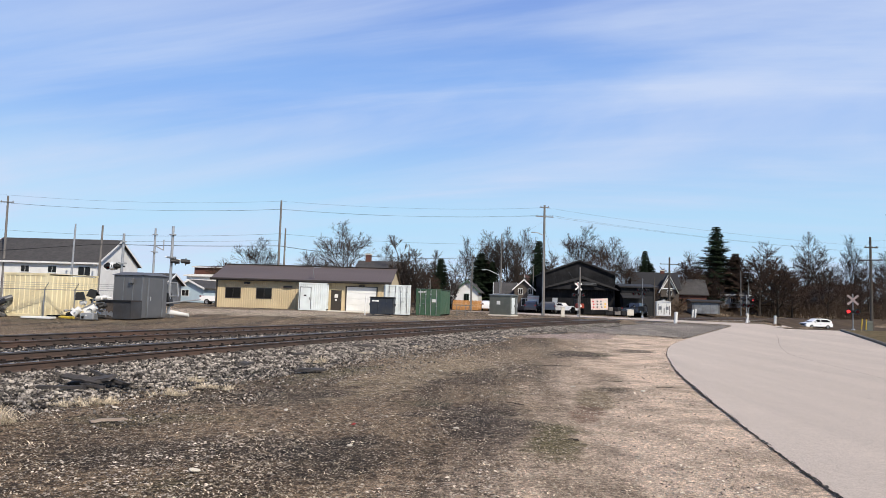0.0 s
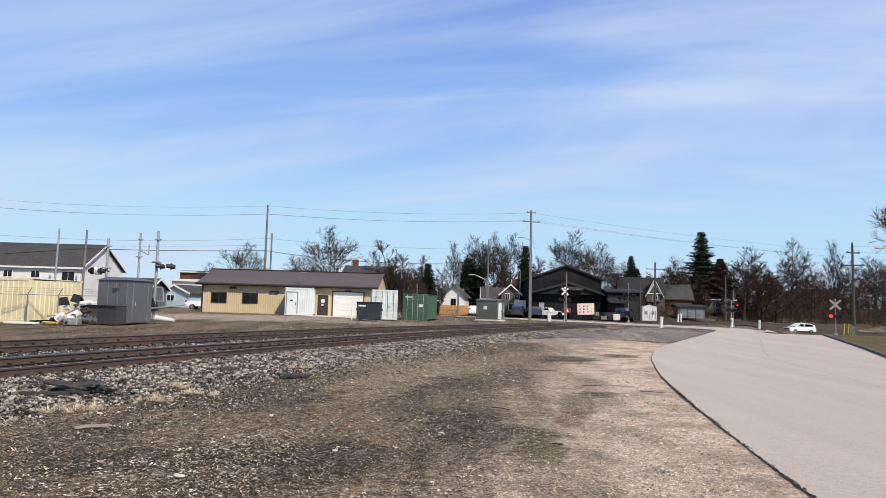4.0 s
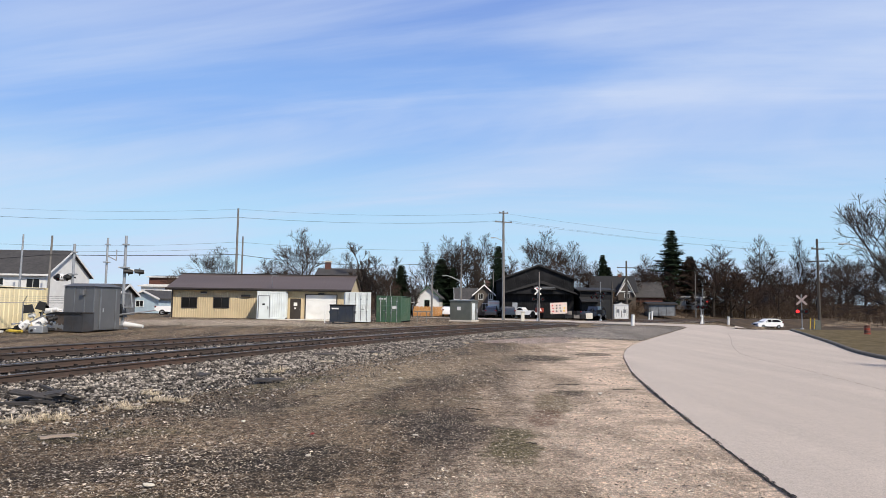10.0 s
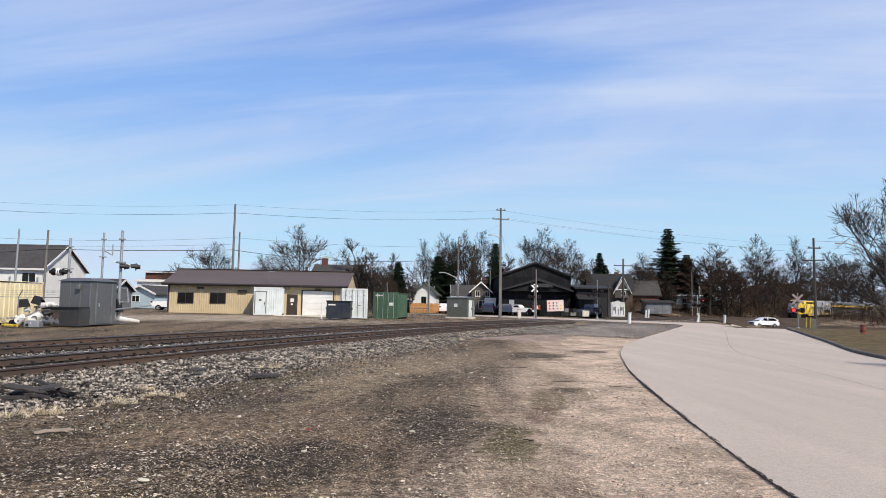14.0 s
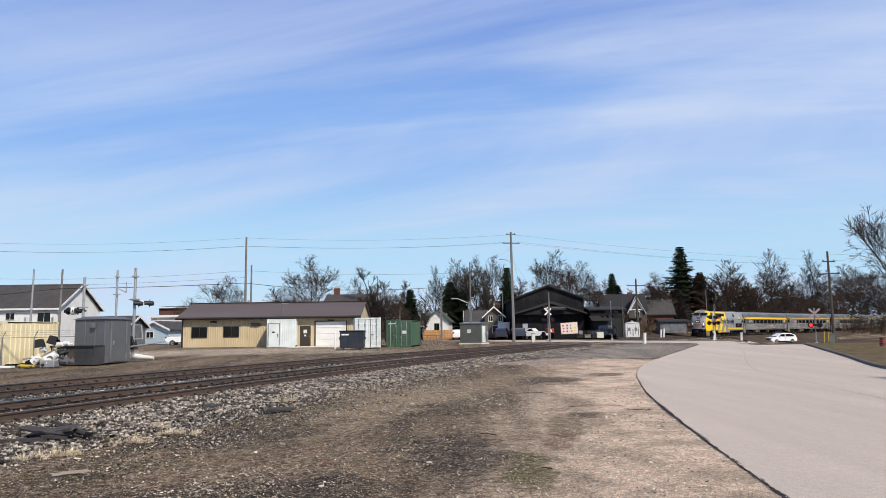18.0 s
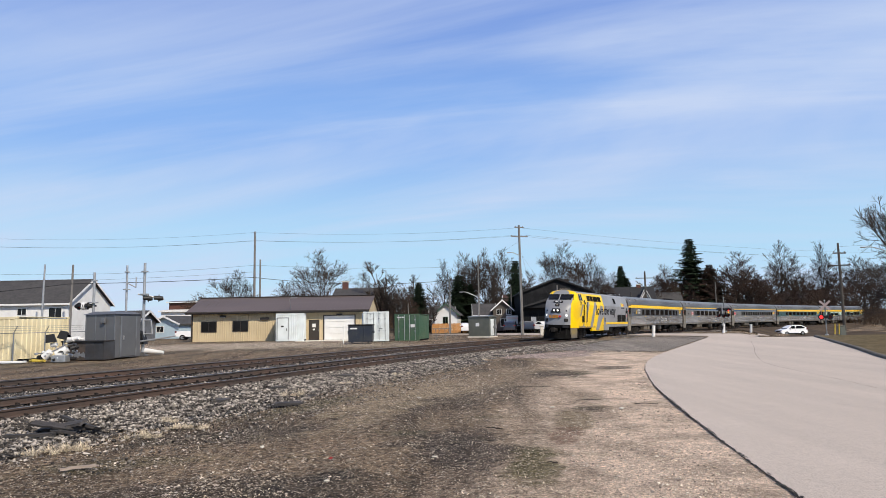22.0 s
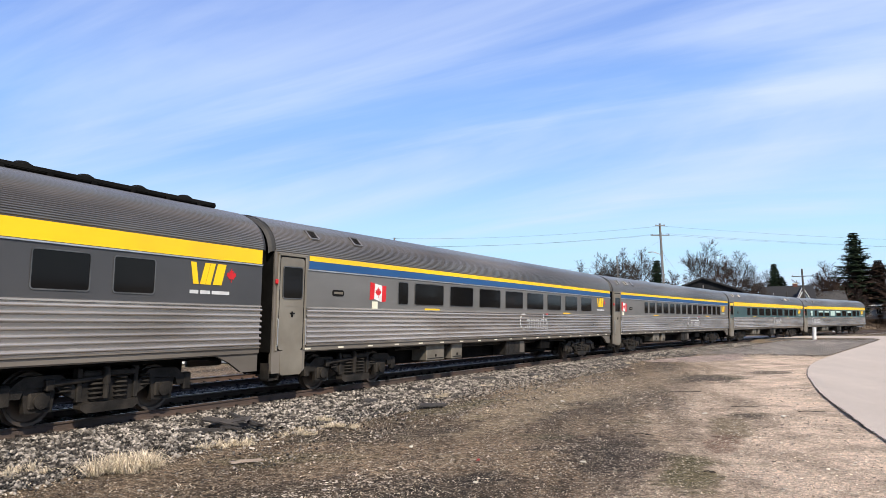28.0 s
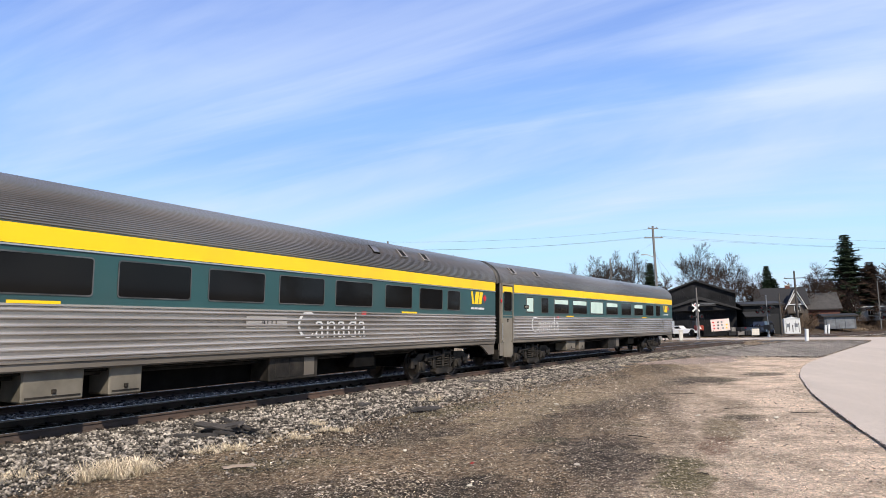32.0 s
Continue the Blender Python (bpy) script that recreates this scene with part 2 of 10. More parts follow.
def track_offset(x, y):
    """Along and across the near track: the nearest s, and the metres to the camera's side of its centre."""
    i = int(np.argmin((_CX - x) ** 2 + (_CY - y) ** 2))
    return float(_S[i]), (x - _CX[i]) * math.cos(_CT[i]) - (y - _CY[i]) * math.sin(_CT[i])


def ground_z(x, y):
    base = 0.34 * smooth(26, 66, y) + 0.2 * smooth(-2, -14, x) * smooth(52, 72, y) + 2.2 * smooth(140, 260, y)
    if -60 < x < 300 and -40 < y < 330:
        s, o = track_offset(x, y)
        w = smooth(4.7, 3.5, o) * smooth(-9.6, -8.2, o) * (1 - smooth(63, 66, s) * smooth(97, 94, s))
        base += (min(base, RAIL_TOP - 0.31) - base) * w
        base -= 1.25 * smooth(5, 12, o) * max(smooth(92, 118, s), smooth(0.395, 0.435, x / max(y, 1)) * smooth(58, 92, y)) * smooth(260, 200, s)
        base += 2.4 * smooth(-10.5, -24, o) * smooth(104, 126, s) * smooth(420, 330, s)
    return base

# ---- ground, road and railway ----
def ground_material(name, dark, pale, stone, speck=0.35, along=RAIL_HEAD, patch=0.5, shoulder=None, blobs=()):
    m = bpy.data.materials.new(name)
    m.use_nodes = True
    nt = m.node_tree
    N, K = nt.nodes, nt.links
    b = N["Principled BSDF"]
    b.inputs["Roughness"].default_value = 0.95
    b.inputs["Specular IOR Level"].default_value = 0.2
    tc = N.new("ShaderNodeTexCoord")

    def mapped(sx, sy, turn):
        mp = N.new("ShaderNodeMapping")
        mp.inputs["Rotation"].default_value = (0, 0, turn)
        mp.inputs["Scale"].default_value = (sx, sy, 1)
        K.new(tc.outputs["Object"], mp.inputs[0])
        return mp.outputs[0]

    def noise_of(vec, sc, det=8, rough=0.6):
        n = N.new("ShaderNodeTexNoise")
        n.inputs["Scale"].default_value, n.inputs["Detail"].default_value, n.inputs["Roughness"].default_value = sc, det, rough
        K.new(vec, n.inputs[0])
        return n.outputs["Fac"]

    def ramp(v, a, z):
        r = N.new("ShaderNodeMapRange")
        r.interpolation_type = "SMOOTHSTEP"
        r.inputs[1].default_value, r.inputs[2].default_value = a, z
        K.new(v, r.inputs[0])
        return r.outputs[0]

    def blend(f, a, z, kind="MIX"):
        n = N.new("ShaderNodeMixRGB")
        n.blend_type = kind
        for i, v in enumerate((f, a, z)):
            if isinstance(v, (int, float)):
                n.inputs[i].default_value = v if i == 0 else (v, v, v, 1)
            elif isinstance(v, tuple):
                n.inputs[i].default_value = (*v, 1)
            else:
                K.new(v, n.inputs[i])
        return n.outputs[0]
    flat, rows = mapped(1, 1, 0), mapped(1.0, 0.16, along)
    tracks = ramp(noise_of(rows, 0.62, 4), 0.5 - 0.16, 0.5 + 0.14)
    blots = ramp(noise_of(flat, 0.8, 10, 0.65), 0.40, 0.62)
    fine = ramp(noise_of(flat, 24, 6, 0.75), 0.38, 0.64)
    col = blend(tracks, dark, pale)
    if shoulder:
        sx = N.new("ShaderNodeSeparateXYZ")
        K.new(tc.outputs["Object"], sx.inputs[0])

        def calc(op, a, z):
            n = N.new("ShaderNodeMath")
            n.operation = op
            for i, v in enumerate((a, z)):
                if isinstance(v, (int, float)):
                    n.inputs[i].default_value = v
                else:
                    K.new(v, n.inputs[i])
            return n.outputs[0]
        # gravel shoulder that thins out away from the road's edge
        d = calc("SUBTRACT", calc("SUBTRACT", sx.outputs[0], 2.1), calc("MULTIPLY", sx.outputs[1], 0.165))
        d = calc("ADD", d, calc("MULTIPLY", calc("SUBTRACT", noise_of(rows, 1.1, 6), 0.5), 5.0))
        fringe = calc("MULTIPLY", calc("MULTIPLY", ramp(d, -4.8, -0.8), ramp(d, 15.0, 12.0)), ramp(sx.outputs[1], 58.0, 34.0))
        col = blend(fringe, col, shoulder)
    col = blend(blend(patch, 0.0, blots), col, tuple(0.55 * (p + d) for p, d in zip(pale, dark)))
    wobble = noise_of(flat, 1.1, 8, 0.7)
    for x, y, rx, ry, turn, tone, amount in blobs:
        mp, ln, ad = N.new("ShaderNodeMapping"), N.new("ShaderNodeVectorMath"), N.new("ShaderNodeMath")
        mp.vector_type, ln.operation = "TEXTURE", "LENGTH"
        mp.inputs["Location"].default_value, mp.inputs["Rotation"].default_value, mp.inputs["Scale"].default_value = (x, y, 0), (0, 0, radians(turn)), (rx, ry, 50)
        K.new(tc.outputs["Object"], mp.inputs[0])
        K.new(mp.outputs[0], ln.inputs[0])
        ad.operation = "MULTIPLY_ADD"
        K.new(wobble, ad.inputs[0])
        ad.inputs[1].default_value = -3.2
        K.new(ln.outputs["Value"], ad.inputs[2])
        col = blend(blend(amount, 0.0, ramp(ad.outputs[0], -0.35, -1.05)), col, tone)
    stain = ramp(noise_of(mapped(1.0, 0.45, along), 0.33, 9, 0.7), 0.52, 0.68)
    col = blend(blend(0.5, 0.0, stain), col, tuple(0.75 * d for d in dark))
    if shoulder:
        moss = ramp(noise_of(flat, 0.55, 6, 0.6), 0.56, 0.70)
        col = blend(blend(0.45, 0.0, moss), col, (0.105, 0.10, 0.045))
    mid = ramp(noise_of(flat, 7, 8, 0.8), 0.36, 0.66)
    grit = ramp(noise_of(flat, 75, 4, 0.8), 0.33, 0.68)
    for layer, lo, hi in ((fine, 0.28, 1.7), (mid, 0.42, 1.5), (grit, 0.35, 1.7)):
        tone = blend(layer, lo, hi)
        if shoulder:
            tone = blend(fringe, tone, blend(layer, 1 - (1 - lo) * 0.45, 1 + (hi - 1) * 0.45))
        col = blend(1.0, col, tone, "MULTIPLY")
    vo = N.new("ShaderNodeTexVoronoi")
    vo.inputs["Scale"].default_value = 30
    K.new(flat, vo.inputs[0])
    sv = N.new("ShaderNodeSeparateColor")
    K.new(vo.outputs["Color"], sv.inputs[0])
    lumps = N.new("ShaderNodeMath")
    lumps.operation = "MULTIPLY"
    K.new(ramp(sv.outputs[0], 1 - speck, 1 - speck + 0.02), lumps.inputs[0])
    r2 = ramp(vo.outputs["Distance"], 0.42, 0.28)
    K.new(r2, lumps.inputs[1])
    col = blend(lumps.outputs[0], col, blend(sv.outputs[1], tuple(0.5 * c for c in stone), stone))
    chips = N.new("ShaderNodeTexVoronoi")
    chips.inputs["Scale"].default_value = 62
    K.new(flat, chips.inputs[0])
    sc = N.new("ShaderNodeSeparateColor")
    K.new(chips.outputs["Color"], sc.inputs[0])
    few = N.new("ShaderNodeMath")
    few.operation = "GREATER_THAN"
    K.new(blend(1.0, sc.outputs[0], blend(mid, 0.72, 1.12), "MULTIPLY"), few.inputs[0])
    few.inputs[1].default_value = 1 - 0.75 * speck
    near = N.new("ShaderNodeMath")
    near.operation = "MULTIPLY"
    K.new(few.outputs[0], near.inputs[0])
    K.new(ramp(chips.outputs["Distance"], 0.50, 0.34), near.inputs[1])
    col = blend(near.outputs[0], col, blend(sc.outputs[1], tuple(0.35 * c for c in stone), stone))
    K.new(col, b.inputs["Base Color"])
    hsum = N.new("ShaderNodeMath")
    K.new(lumps.outputs[0], hsum.inputs[0])
    K.new(fine, hsum.inputs[1])
    bp = N.new("ShaderNodeBump")
    bp.inputs["Strength"].default_value, bp.inputs["Distance"].default_value = 0.8, 0.02
    K.new(hsum.outputs[0], bp.inputs["Height"])
    K.new(bp.outputs[0], b.inputs["Normal"])
    return m


def asphalt():
    """Pale worn asphalt: light fringe along the edge, greyer wheel paths along the road, stone grain."""
    m = bpy.data.materials.new("worn_asphalt")
    m.use_nodes = True
    N, K = m.node_tree.nodes, m.node_tree.links
    b = N["Principled BSDF"]
    b.inputs["Roughness"].default_value, b.inputs["Specular IOR Level"].default_value = 0.9, 0.25
    tc = N.new("ShaderNodeTexCoord")

    def layer(scale, turn, sx, sy, lo, hi, det=6):
        mp, n, r = N.new("ShaderNodeMapping"), N.new("ShaderNodeTexNoise"), N.new("ShaderNodeMapRange")
        mp.inputs["Rotation"].default_value, mp.inputs["Scale"].default_value = (0, 0, radians(turn)), (sx, sy, 1)
        n.inputs["Scale"].default_value, n.inputs["Detail"].default_value, n.inputs["Roughness"].default_value = scale, det, 0.7
        r.inputs[1].default_value, r.inputs[2].default_value = lo, hi
        K.new(tc.outputs["Object"], mp.inputs[0])
        K.new(mp.outputs[0], n.inputs[0])
        K.new(n.outputs["Fac"], r.inputs[0])
        return r.outputs[0]

    def blend(f, a, z, kind="MIX"):
        n = N.new("ShaderNodeMixRGB")
        n.blend_type = kind
        for i, v in enumerate((f, a, z)):
            if isinstance(v, (int, float)):
                n.inputs[i].default_value = v if i == 0 else (v, v, v, 1)
            elif isinstance(v, tuple):
                n.inputs[i].default_value = (*v, 1)
            else:
                K.new(v, n.inputs[i])
        return n.outputs[0]
    col = blend(layer(0.42, 13, 1.0, 0.07, 0.38, 0.62, 3), (0.52, 0.445, 0.38), (0.43, 0.37, 0.318))
    col = blend(layer(0.9, 0, 1, 1, 0.35, 0.7), col, (0.46, 0.395, 0.338))
    col = blend(1.0, col, blend(layer(9, 0, 1, 1, 0.3, 0.7), 0.93, 1.06), "MULTIPLY")
    col = blend(1.0, col, blend(layer(55, 0, 1, 1, 0.32, 0.68, 3), 0.78, 1.22), "MULTIPLY")
    K.new(col, b.inputs["Base Color"])
    bp = N.new("ShaderNodeBump")
    bp.inputs["Strength"].default_value, bp.inputs["Distance"].default_value = 0.5, 0.01
    K.new(layer(120, 0, 1, 1, 0.2, 0.8, 3), bp.inputs["Height"])
    K.new(bp.outputs[0], b.inputs["Normal"])
    return m


# dark, mossy and pale places on the dirt: x, y, half-lengths, turn, colour, strength
DIRT_PATCHES = [(0.0, 10.8, 0.95, 1.9, 10, (0.035, 0.026, 0.02), 0.8), (3.3, 26.2, 1.5, 1.9, -15, (0.045, 0.034, 0.025), 0.85), (6.2, 28.9, 0.8, 1.2, -15, (0.05, 0.036, 0.026), 0.8), (2.7, 15.4, 0.4, 0.6, -15, (0.04, 0.03, 0.02), 0.8),
          (0.95, 9.3, 0.4, 1.2, -8, (0.10, 0.088, 0.03), 0.8), (2.2, 14.0, 0.4, 1.7, -10, (0.13, 0.10, 0.045), 0.7), (1.76, 12.0, 0.3, 1.0, -8, (0.17, 0.09, 0.058), 0.7), (-3.6, 12.6, 2.2, 0.9, 24, (0.055, 0.043, 0.03), 0.7), (-3.2, 8.2, 1.8, 0.8, 24, (0.055, 0.042, 0.03), 0.75), (-4.6, 9.9, 1.3, 0.45, 26, (0.10, 0.088, 0.04), 0.5),
          (0.5, 18.5, 0.9, 3.2, -14, (0.07, 0.052, 0.036), 0.6), (-1.6, 8.0, 0.8, 1.1, -10, (0.04, 0.031, 0.022), 0.75), (-1.2, 19.5, 1.3, 5.0, -14, (0.34, 0.26, 0.165), 0.75), (1.3, 25.0, 1.2, 6.0, -14, (0.30, 0.225, 0.15), 0.6), (-1.9, 14.2, 0.5, 2.6, -16, (0.30, 0.225, 0.14), 0.6), (-3.4, 16.8, 0.6, 2.5, -16, (0.10, 0.085, 0.04), 0.6), (-19, 59, 13, 6.5, 8, (0.44, 0.36, 0.275), 0.9), (-8, 57, 5, 3.0, 0, (0.30, 0.25, 0.18), 0.7), (-26, 37.5, 9, 1.6, 16, (0.15, 0.115, 0.07), 0.7)]
M_DIRT = ground_material("gravel_dirt", (0.044, 0.03, 0.0185), (0.235, 0.166, 0.103), (0.70, 0.60, 0.46), 0.30, shoulder=(0.80, 0.615, 0.465), blobs=DIRT_PATCHES)
M_LAWN = mat("dormant_grass", (0.15, 0.112, 0.06), (0.07, 0.057, 0.027), 0.95, scale=2.4, bump=0.7, bump_scale=60, dirt=(0.15, 0.115, 0.07), dirt_scale=0.5, dirt_amount=0.7, spec=0.1)
M_ROAD = asphalt()
M_CRACK = mat("tar_crack", (0.05, 0.04, 0.032), rough=0.9, scale=20)
M_KERB = mat("concrete_kerb", (0.085, 0.075, 0.06), (0.14, 0.125, 0.10), 0.9, scale=2, bump=0.4, bump_scale=60)
# bed colour is near black: it carries the shade in the gaps between stones
M_BALLAST = ground_material("ballast_bed", (0.02, 0.017, 0.015), (0.05, 0.043, 0.037), (0.5, 0.48, 0.46), 0.5, patch=0.2)
M_STONE = mat("ballast_stone", (0.31, 0.275, 0.235), (0.042, 0.036, 0.031), 0.85, scale=5, lo=0.42, hi=0.58, bump=0.3, island=0.9, spec=0.3)
M_PEBBLE = mat("pebble", (0.56, 0.48, 0.385), (0.20, 0.16, 0.125), 0.9, scale=4, lo=0.42, hi=0.58, island=0.6, spec=0.3)
M_RAIL = mat("rusty_rail_steel", (0.072, 0.05, 0.039), (0.05, 0.037, 0.03), 0.8, 0.1, scale=5, bump=0.3, dirt=(0.13, 0.07, 0.045), dirt_scale=0.35, dirt_amount=0.7)
M_RAILHEAD = mat("polished_rail_head", (0.36, 0.32, 0.29), (0.24, 0.20, 0.175), 0.34, 0.9, scale=3)
M_TIE = mat("creosoted_tie", (0.035, 0.028, 0.023), (0.06, 0.048, 0.04), 0.9, scale=6, stretch=(0.3, 3, 3), bump=0.6, vary=0.25)
M_IRON = mat("rusty_iron", (0.022, 0.015, 0.012), (0.015, 0.012, 0.010), 0.85, 0.2, scale=12, island=0.4)
M_STRAW = mat("dry_grass", (0.66, 0.56, 0.42), (0.48, 0.40, 0.28), 0.9, scale=8, island=0.45, spec=0.2)


M_FLECK = mat("straw_and_wood_fleck", (0.56, 0.47, 0.35), (0.30, 0.24, 0.165), 0.9, scale=3, lo=0.4, hi=0.6, island=0.6, spec=0.2)


def grid_lines(near, far, step, grow):
    out, x, d = [0.0], 0.0, step
    while x < far:
        if x > near:
            d *= grow
        x += d
        out.append(x)
    return out


def make_ground():
    pos = grid_lines(22, 2600, 0.55, 1.16)
    xs = [-p for p in reversed(pos[1:])] + pos
    back = grid_lines(6, 900, 1.2, 1.4)
    ys = [-p for p in reversed(back[1:])] + grid_lines(34, 3600, 0.55, 1.10)
    vs, fs = [], []
    for y in ys:
        for x in xs:
            d = math.hypot(x, y)
            ruts = 0.035 * noise.noise(Vector((x * 0.5, y * 0.12, 0.3))) + 0.02 * noise.noise(Vector((x * 1.6, y * 1.2, 4.1)))
            low = 0.6 if y > 71 and x > 0.5 * y and x < 260 and y < 130 and track_offset(x, y)[1] > 5 else 0.02
            vs.append((x, y, ground_z(x, y) + ruts * smooth(90, 20, d) - low))
    nx = len(xs)
    for j in range(len(ys) - 1):
        for i in range(nx - 1):
            a = j * nx + i
            fs.append((a, a + 1, a + nx + 1, a + nx))
    me = bpy.data.meshes.new("ground")
    me.from_pydata(vs, [], fs)
    me.materials.append(M_DIRT)
    me.polygons.foreach_set("use_smooth", [True] * len(fs))
    tagged(new("ground", me), "brown dirt and scattered gravel beside the railway", "ground", kind="structure")


def ribbon(name, left, right, lift, material, across=6, label="", category="", step=1.6):
    """A sheet between two lines of the plan, lying on the ground."""
    def refine(line):
        out = [Vector(line[0])]
        for a, b in zip(line, line[1:]):
            a, b = Vector(a), Vector(b)
            n = max(1, int((b - a).length / step))
            out += [a.lerp(b, (i + 1) / n) for i in range(n)]
        return out

    def sample(line, n):
        d = [0.0]
        for a, b in zip(line, line[1:]):
            d.append(d[-1] + (b - a).length)
        t = np.linspace(0, d[-1], n)
        return list(zip(np.interp(t, d, [p.x for p in line]), np.interp(t, d, [p.y for p in line])))
    L, R = refine(left), refine(right)
    n = max(len(L), len(R))
    L, R = sample(L, n), sample(R, n)
    mb = MB()
    rings = []
    for (ax, ay), (bx, by) in zip(L, R):
        ring = []
        for k in range(across + 1):
            u = k / across
            x, y = ax + (bx - ax) * u, ay + (by - ay) * u
            ring.append((x, y, ground_z(x, y) + lift))
        rings.append(ring)
    mb.loft(rings, closed=False)
    ob = part(name, mb, material)
    ob.data.polygons.foreach_set("use_smooth", [True] * len(ob.data.polygons))
    return tagged(ob, label, category, kind="structure")


def curve_points(pts, n=6):
    """A smooth line through points of the plan."""
    out = []
    P = [Vector(p) for p in pts]
    P = [P[0] * 2 - P[1]] + P + [P[-1] * 2 - P[-2]]
    for a, b, c, d in zip(P, P[1:], P[2:], P[3:]):
        for i in range(n):
            t = i / n
            out.append(0.5 * ((2 * b) + (c - a) * t + (2 * a - 5 * b + 4 * c - d) * t * t + (3 * b - a - 3 * c + d) * t ** 3))
    return out + [P[-2]]


ROAD_LEFT = curve_points([(2.9, -30), (3.05, -8), (3.25, 3), (3.42, 7.0), (3.85, 10.3), (4.46, 14.3), (5.42, 20.0), (6.4, 24.6), (7.35, 28.6), (9.2, 34.6), (12.6, 42.6), (17.6, 53.6), (22.8, 66.0), (22.6, 71.5), (16.5, 81.0), (7.0, 96.0), (-6, 112)])
ROAD_RIGHT = curve_points([(14.5, -30), (14.4, -8), (14.8, 6), (15.4, 15), (16.2, 22), (18.0, 30.2), (21.85, 40), (26.0, 51), (30.2, 61.5), (33.5, 67), (33, 73.5), (27, 83), (17.5, 98), (4, 118)])
KERB = curve_points([(14.5, -30), (14.4, -8), (14.8, 6), (15.4, 15), (16.2, 22), (18.0, 30.2), (21.85, 40), (26.0, 51), (30.2, 61.5), (34.5, 67.5), (40, 70.5), (60, 76)])


def make_road():
    ribbon("road", [p for p in ROAD_LEFT], [p for p in ROAD_RIGHT], 0.012, M_ROAD, 8, "pale worn asphalt road curving to a level crossing", "road")
    # ragged tar-dark joint along the road's edge
    rng = random.Random(3)
    mb = MB()
    line = [p for p in ROAD_LEFT if -2 < p.y < 56]
    pts = []
    for a, b in zip(line, line[1:]):
        n = max(2, int((b - a).length / 0.05))
        pts += [a.lerp(b, i / n) for i in range(n)]
    for i, p in enumerate(pts):
        near = smooth(30, 7, p.y)
        j = 0.018 * noise.noise(Vector((p.y * 3, 0, 7))) + 0.03 * noise.noise(Vector((p.y * 0.7, 0, 2)))
        for k in range(2):
            if rng.random() > (0.3 + 0.55 * near) * (0.75 + 0.5 * noise.noise(Vector((p.y * 1.3, 4, 0)))):
                continue
            w = rng.uniform(0.004, 0.012) * (0.6 + 0.6 * near)
            L = rng.uniform(0.03, 0.09)
            x, y = p.x + j + rng.gauss(0, 0.005 + 0.005 * near), p.y + rng.uniform(-0.08, 0.08)
            z = ground_z(x, y) + 0.013
            sk = (p.x - pts[max(i - 1, 0)].x) * 3
            mb.add([(x - w, y, z), (x - sk * L * 3, y - L, z), (x + w, y + 0.01, z + 0.004), (x + sk * L * 3, y + L, z), (x + w * 0.3, y, z + 0.008)], [(0, 1, 4), (1, 2, 4), (2, 3, 4), (3, 0, 4)])
    tagged(part("road_edge_crack", mb, M_CRACK), "dark ragged crack of tar and soil along the asphalt edge", "crack", kind="structure")
    for line in ([(21.0, 52), (17.9, 43.9), (15.6, 38.2), (13.2, 31.7), (12.5, 29.2), (11.9, 26.0), (11.3, 21.9), (10.75, 18.9), (10.3, 16.5), (9.6, 12.5)], [(12.5, 29.2), (13.6, 29.9), (15.2, 30.0)], [(7.72, 15.3), (7.95, 15.35), (8.12, 15.2)]):
        cp = curve_points(line, 10)
        mb = MB()
        mb.loft([[(p.x - 0.007, p.y, ground_z(p.x, p.y) + 0.017), (p.x + 0.007 + 0.008 * math.sin(p.y * 5), p.y, ground_z(p.x, p.y) + 0.017)] for p in cp], closed=False)
        tagged(part("road_crack", mb, M_CRACK), "thin dark seam in the asphalt", "crack", kind="structure")
    # raised kerb with a rounded nose, and the verge behind it
    rings = []
    for i, p in enumerate(KERB):
        q = KERB[min(i + 1, len(KERB) - 1)] - KERB[max(i - 1, 0)]
        n = Vector((q.y, -q.x)).normalized()
        z = ground_z(p.x, p.y)
        prof = [(-0.02, -0.05), (-0.0, 0.11), (0.04, 0.145), (0.16, 0.15), (0.2, 0.1), (0.2, -0.05)]
        rings.append([(p.x + n.x * a, p.y + n.y * a, z + h) for a, h in prof])
    mb = MB()
    mb.loft(rings, closed=False)
    tagged(part("kerb", mb, M_KERB), "raised weathered concrete kerb along the road", "kerb", kind="structure")
    far = [(p.x + 60, p.y - 6) for p in KERB]
    ribbon("lawn", [(p.x + 0.18, p.y) for p in KERB], far, 0.09, M_LAWN, 14, "dormant brown-green grass verge behind the kerb", "grass")


def offset_line(o, z, s0, s1, step=2.0):
    n = int((s1 - s0) / step)
    return [tuple(on_track(s0 + (s1 - s0) * i / n, o, z)) for i in range(n + 1)]


BED = [(4.3, None), (3.3, -0.30), (2.45, -0.235), (1.75, -0.19), (0.95, -0.185), (0.55, -0.22), (-0.55, -0.22), (-0.95, -0.185), (-1.9, -0.21), (-2.85, -0.21),
       (-4.15, -0.185), (-4.55, -0.22), (-5.65, -0.22), (-6.05, -0.185), (-6.85, -0.2), (-7.5, -0.26), (-8.6, None)]


def bed_z(s, o):
    pts = [(a, -0.34 if h is None else h) for a, h in reversed(BED)]
    return rail_z(o) + float(np.interp(o, [a for a, _ in pts], [h for _, h in pts]))


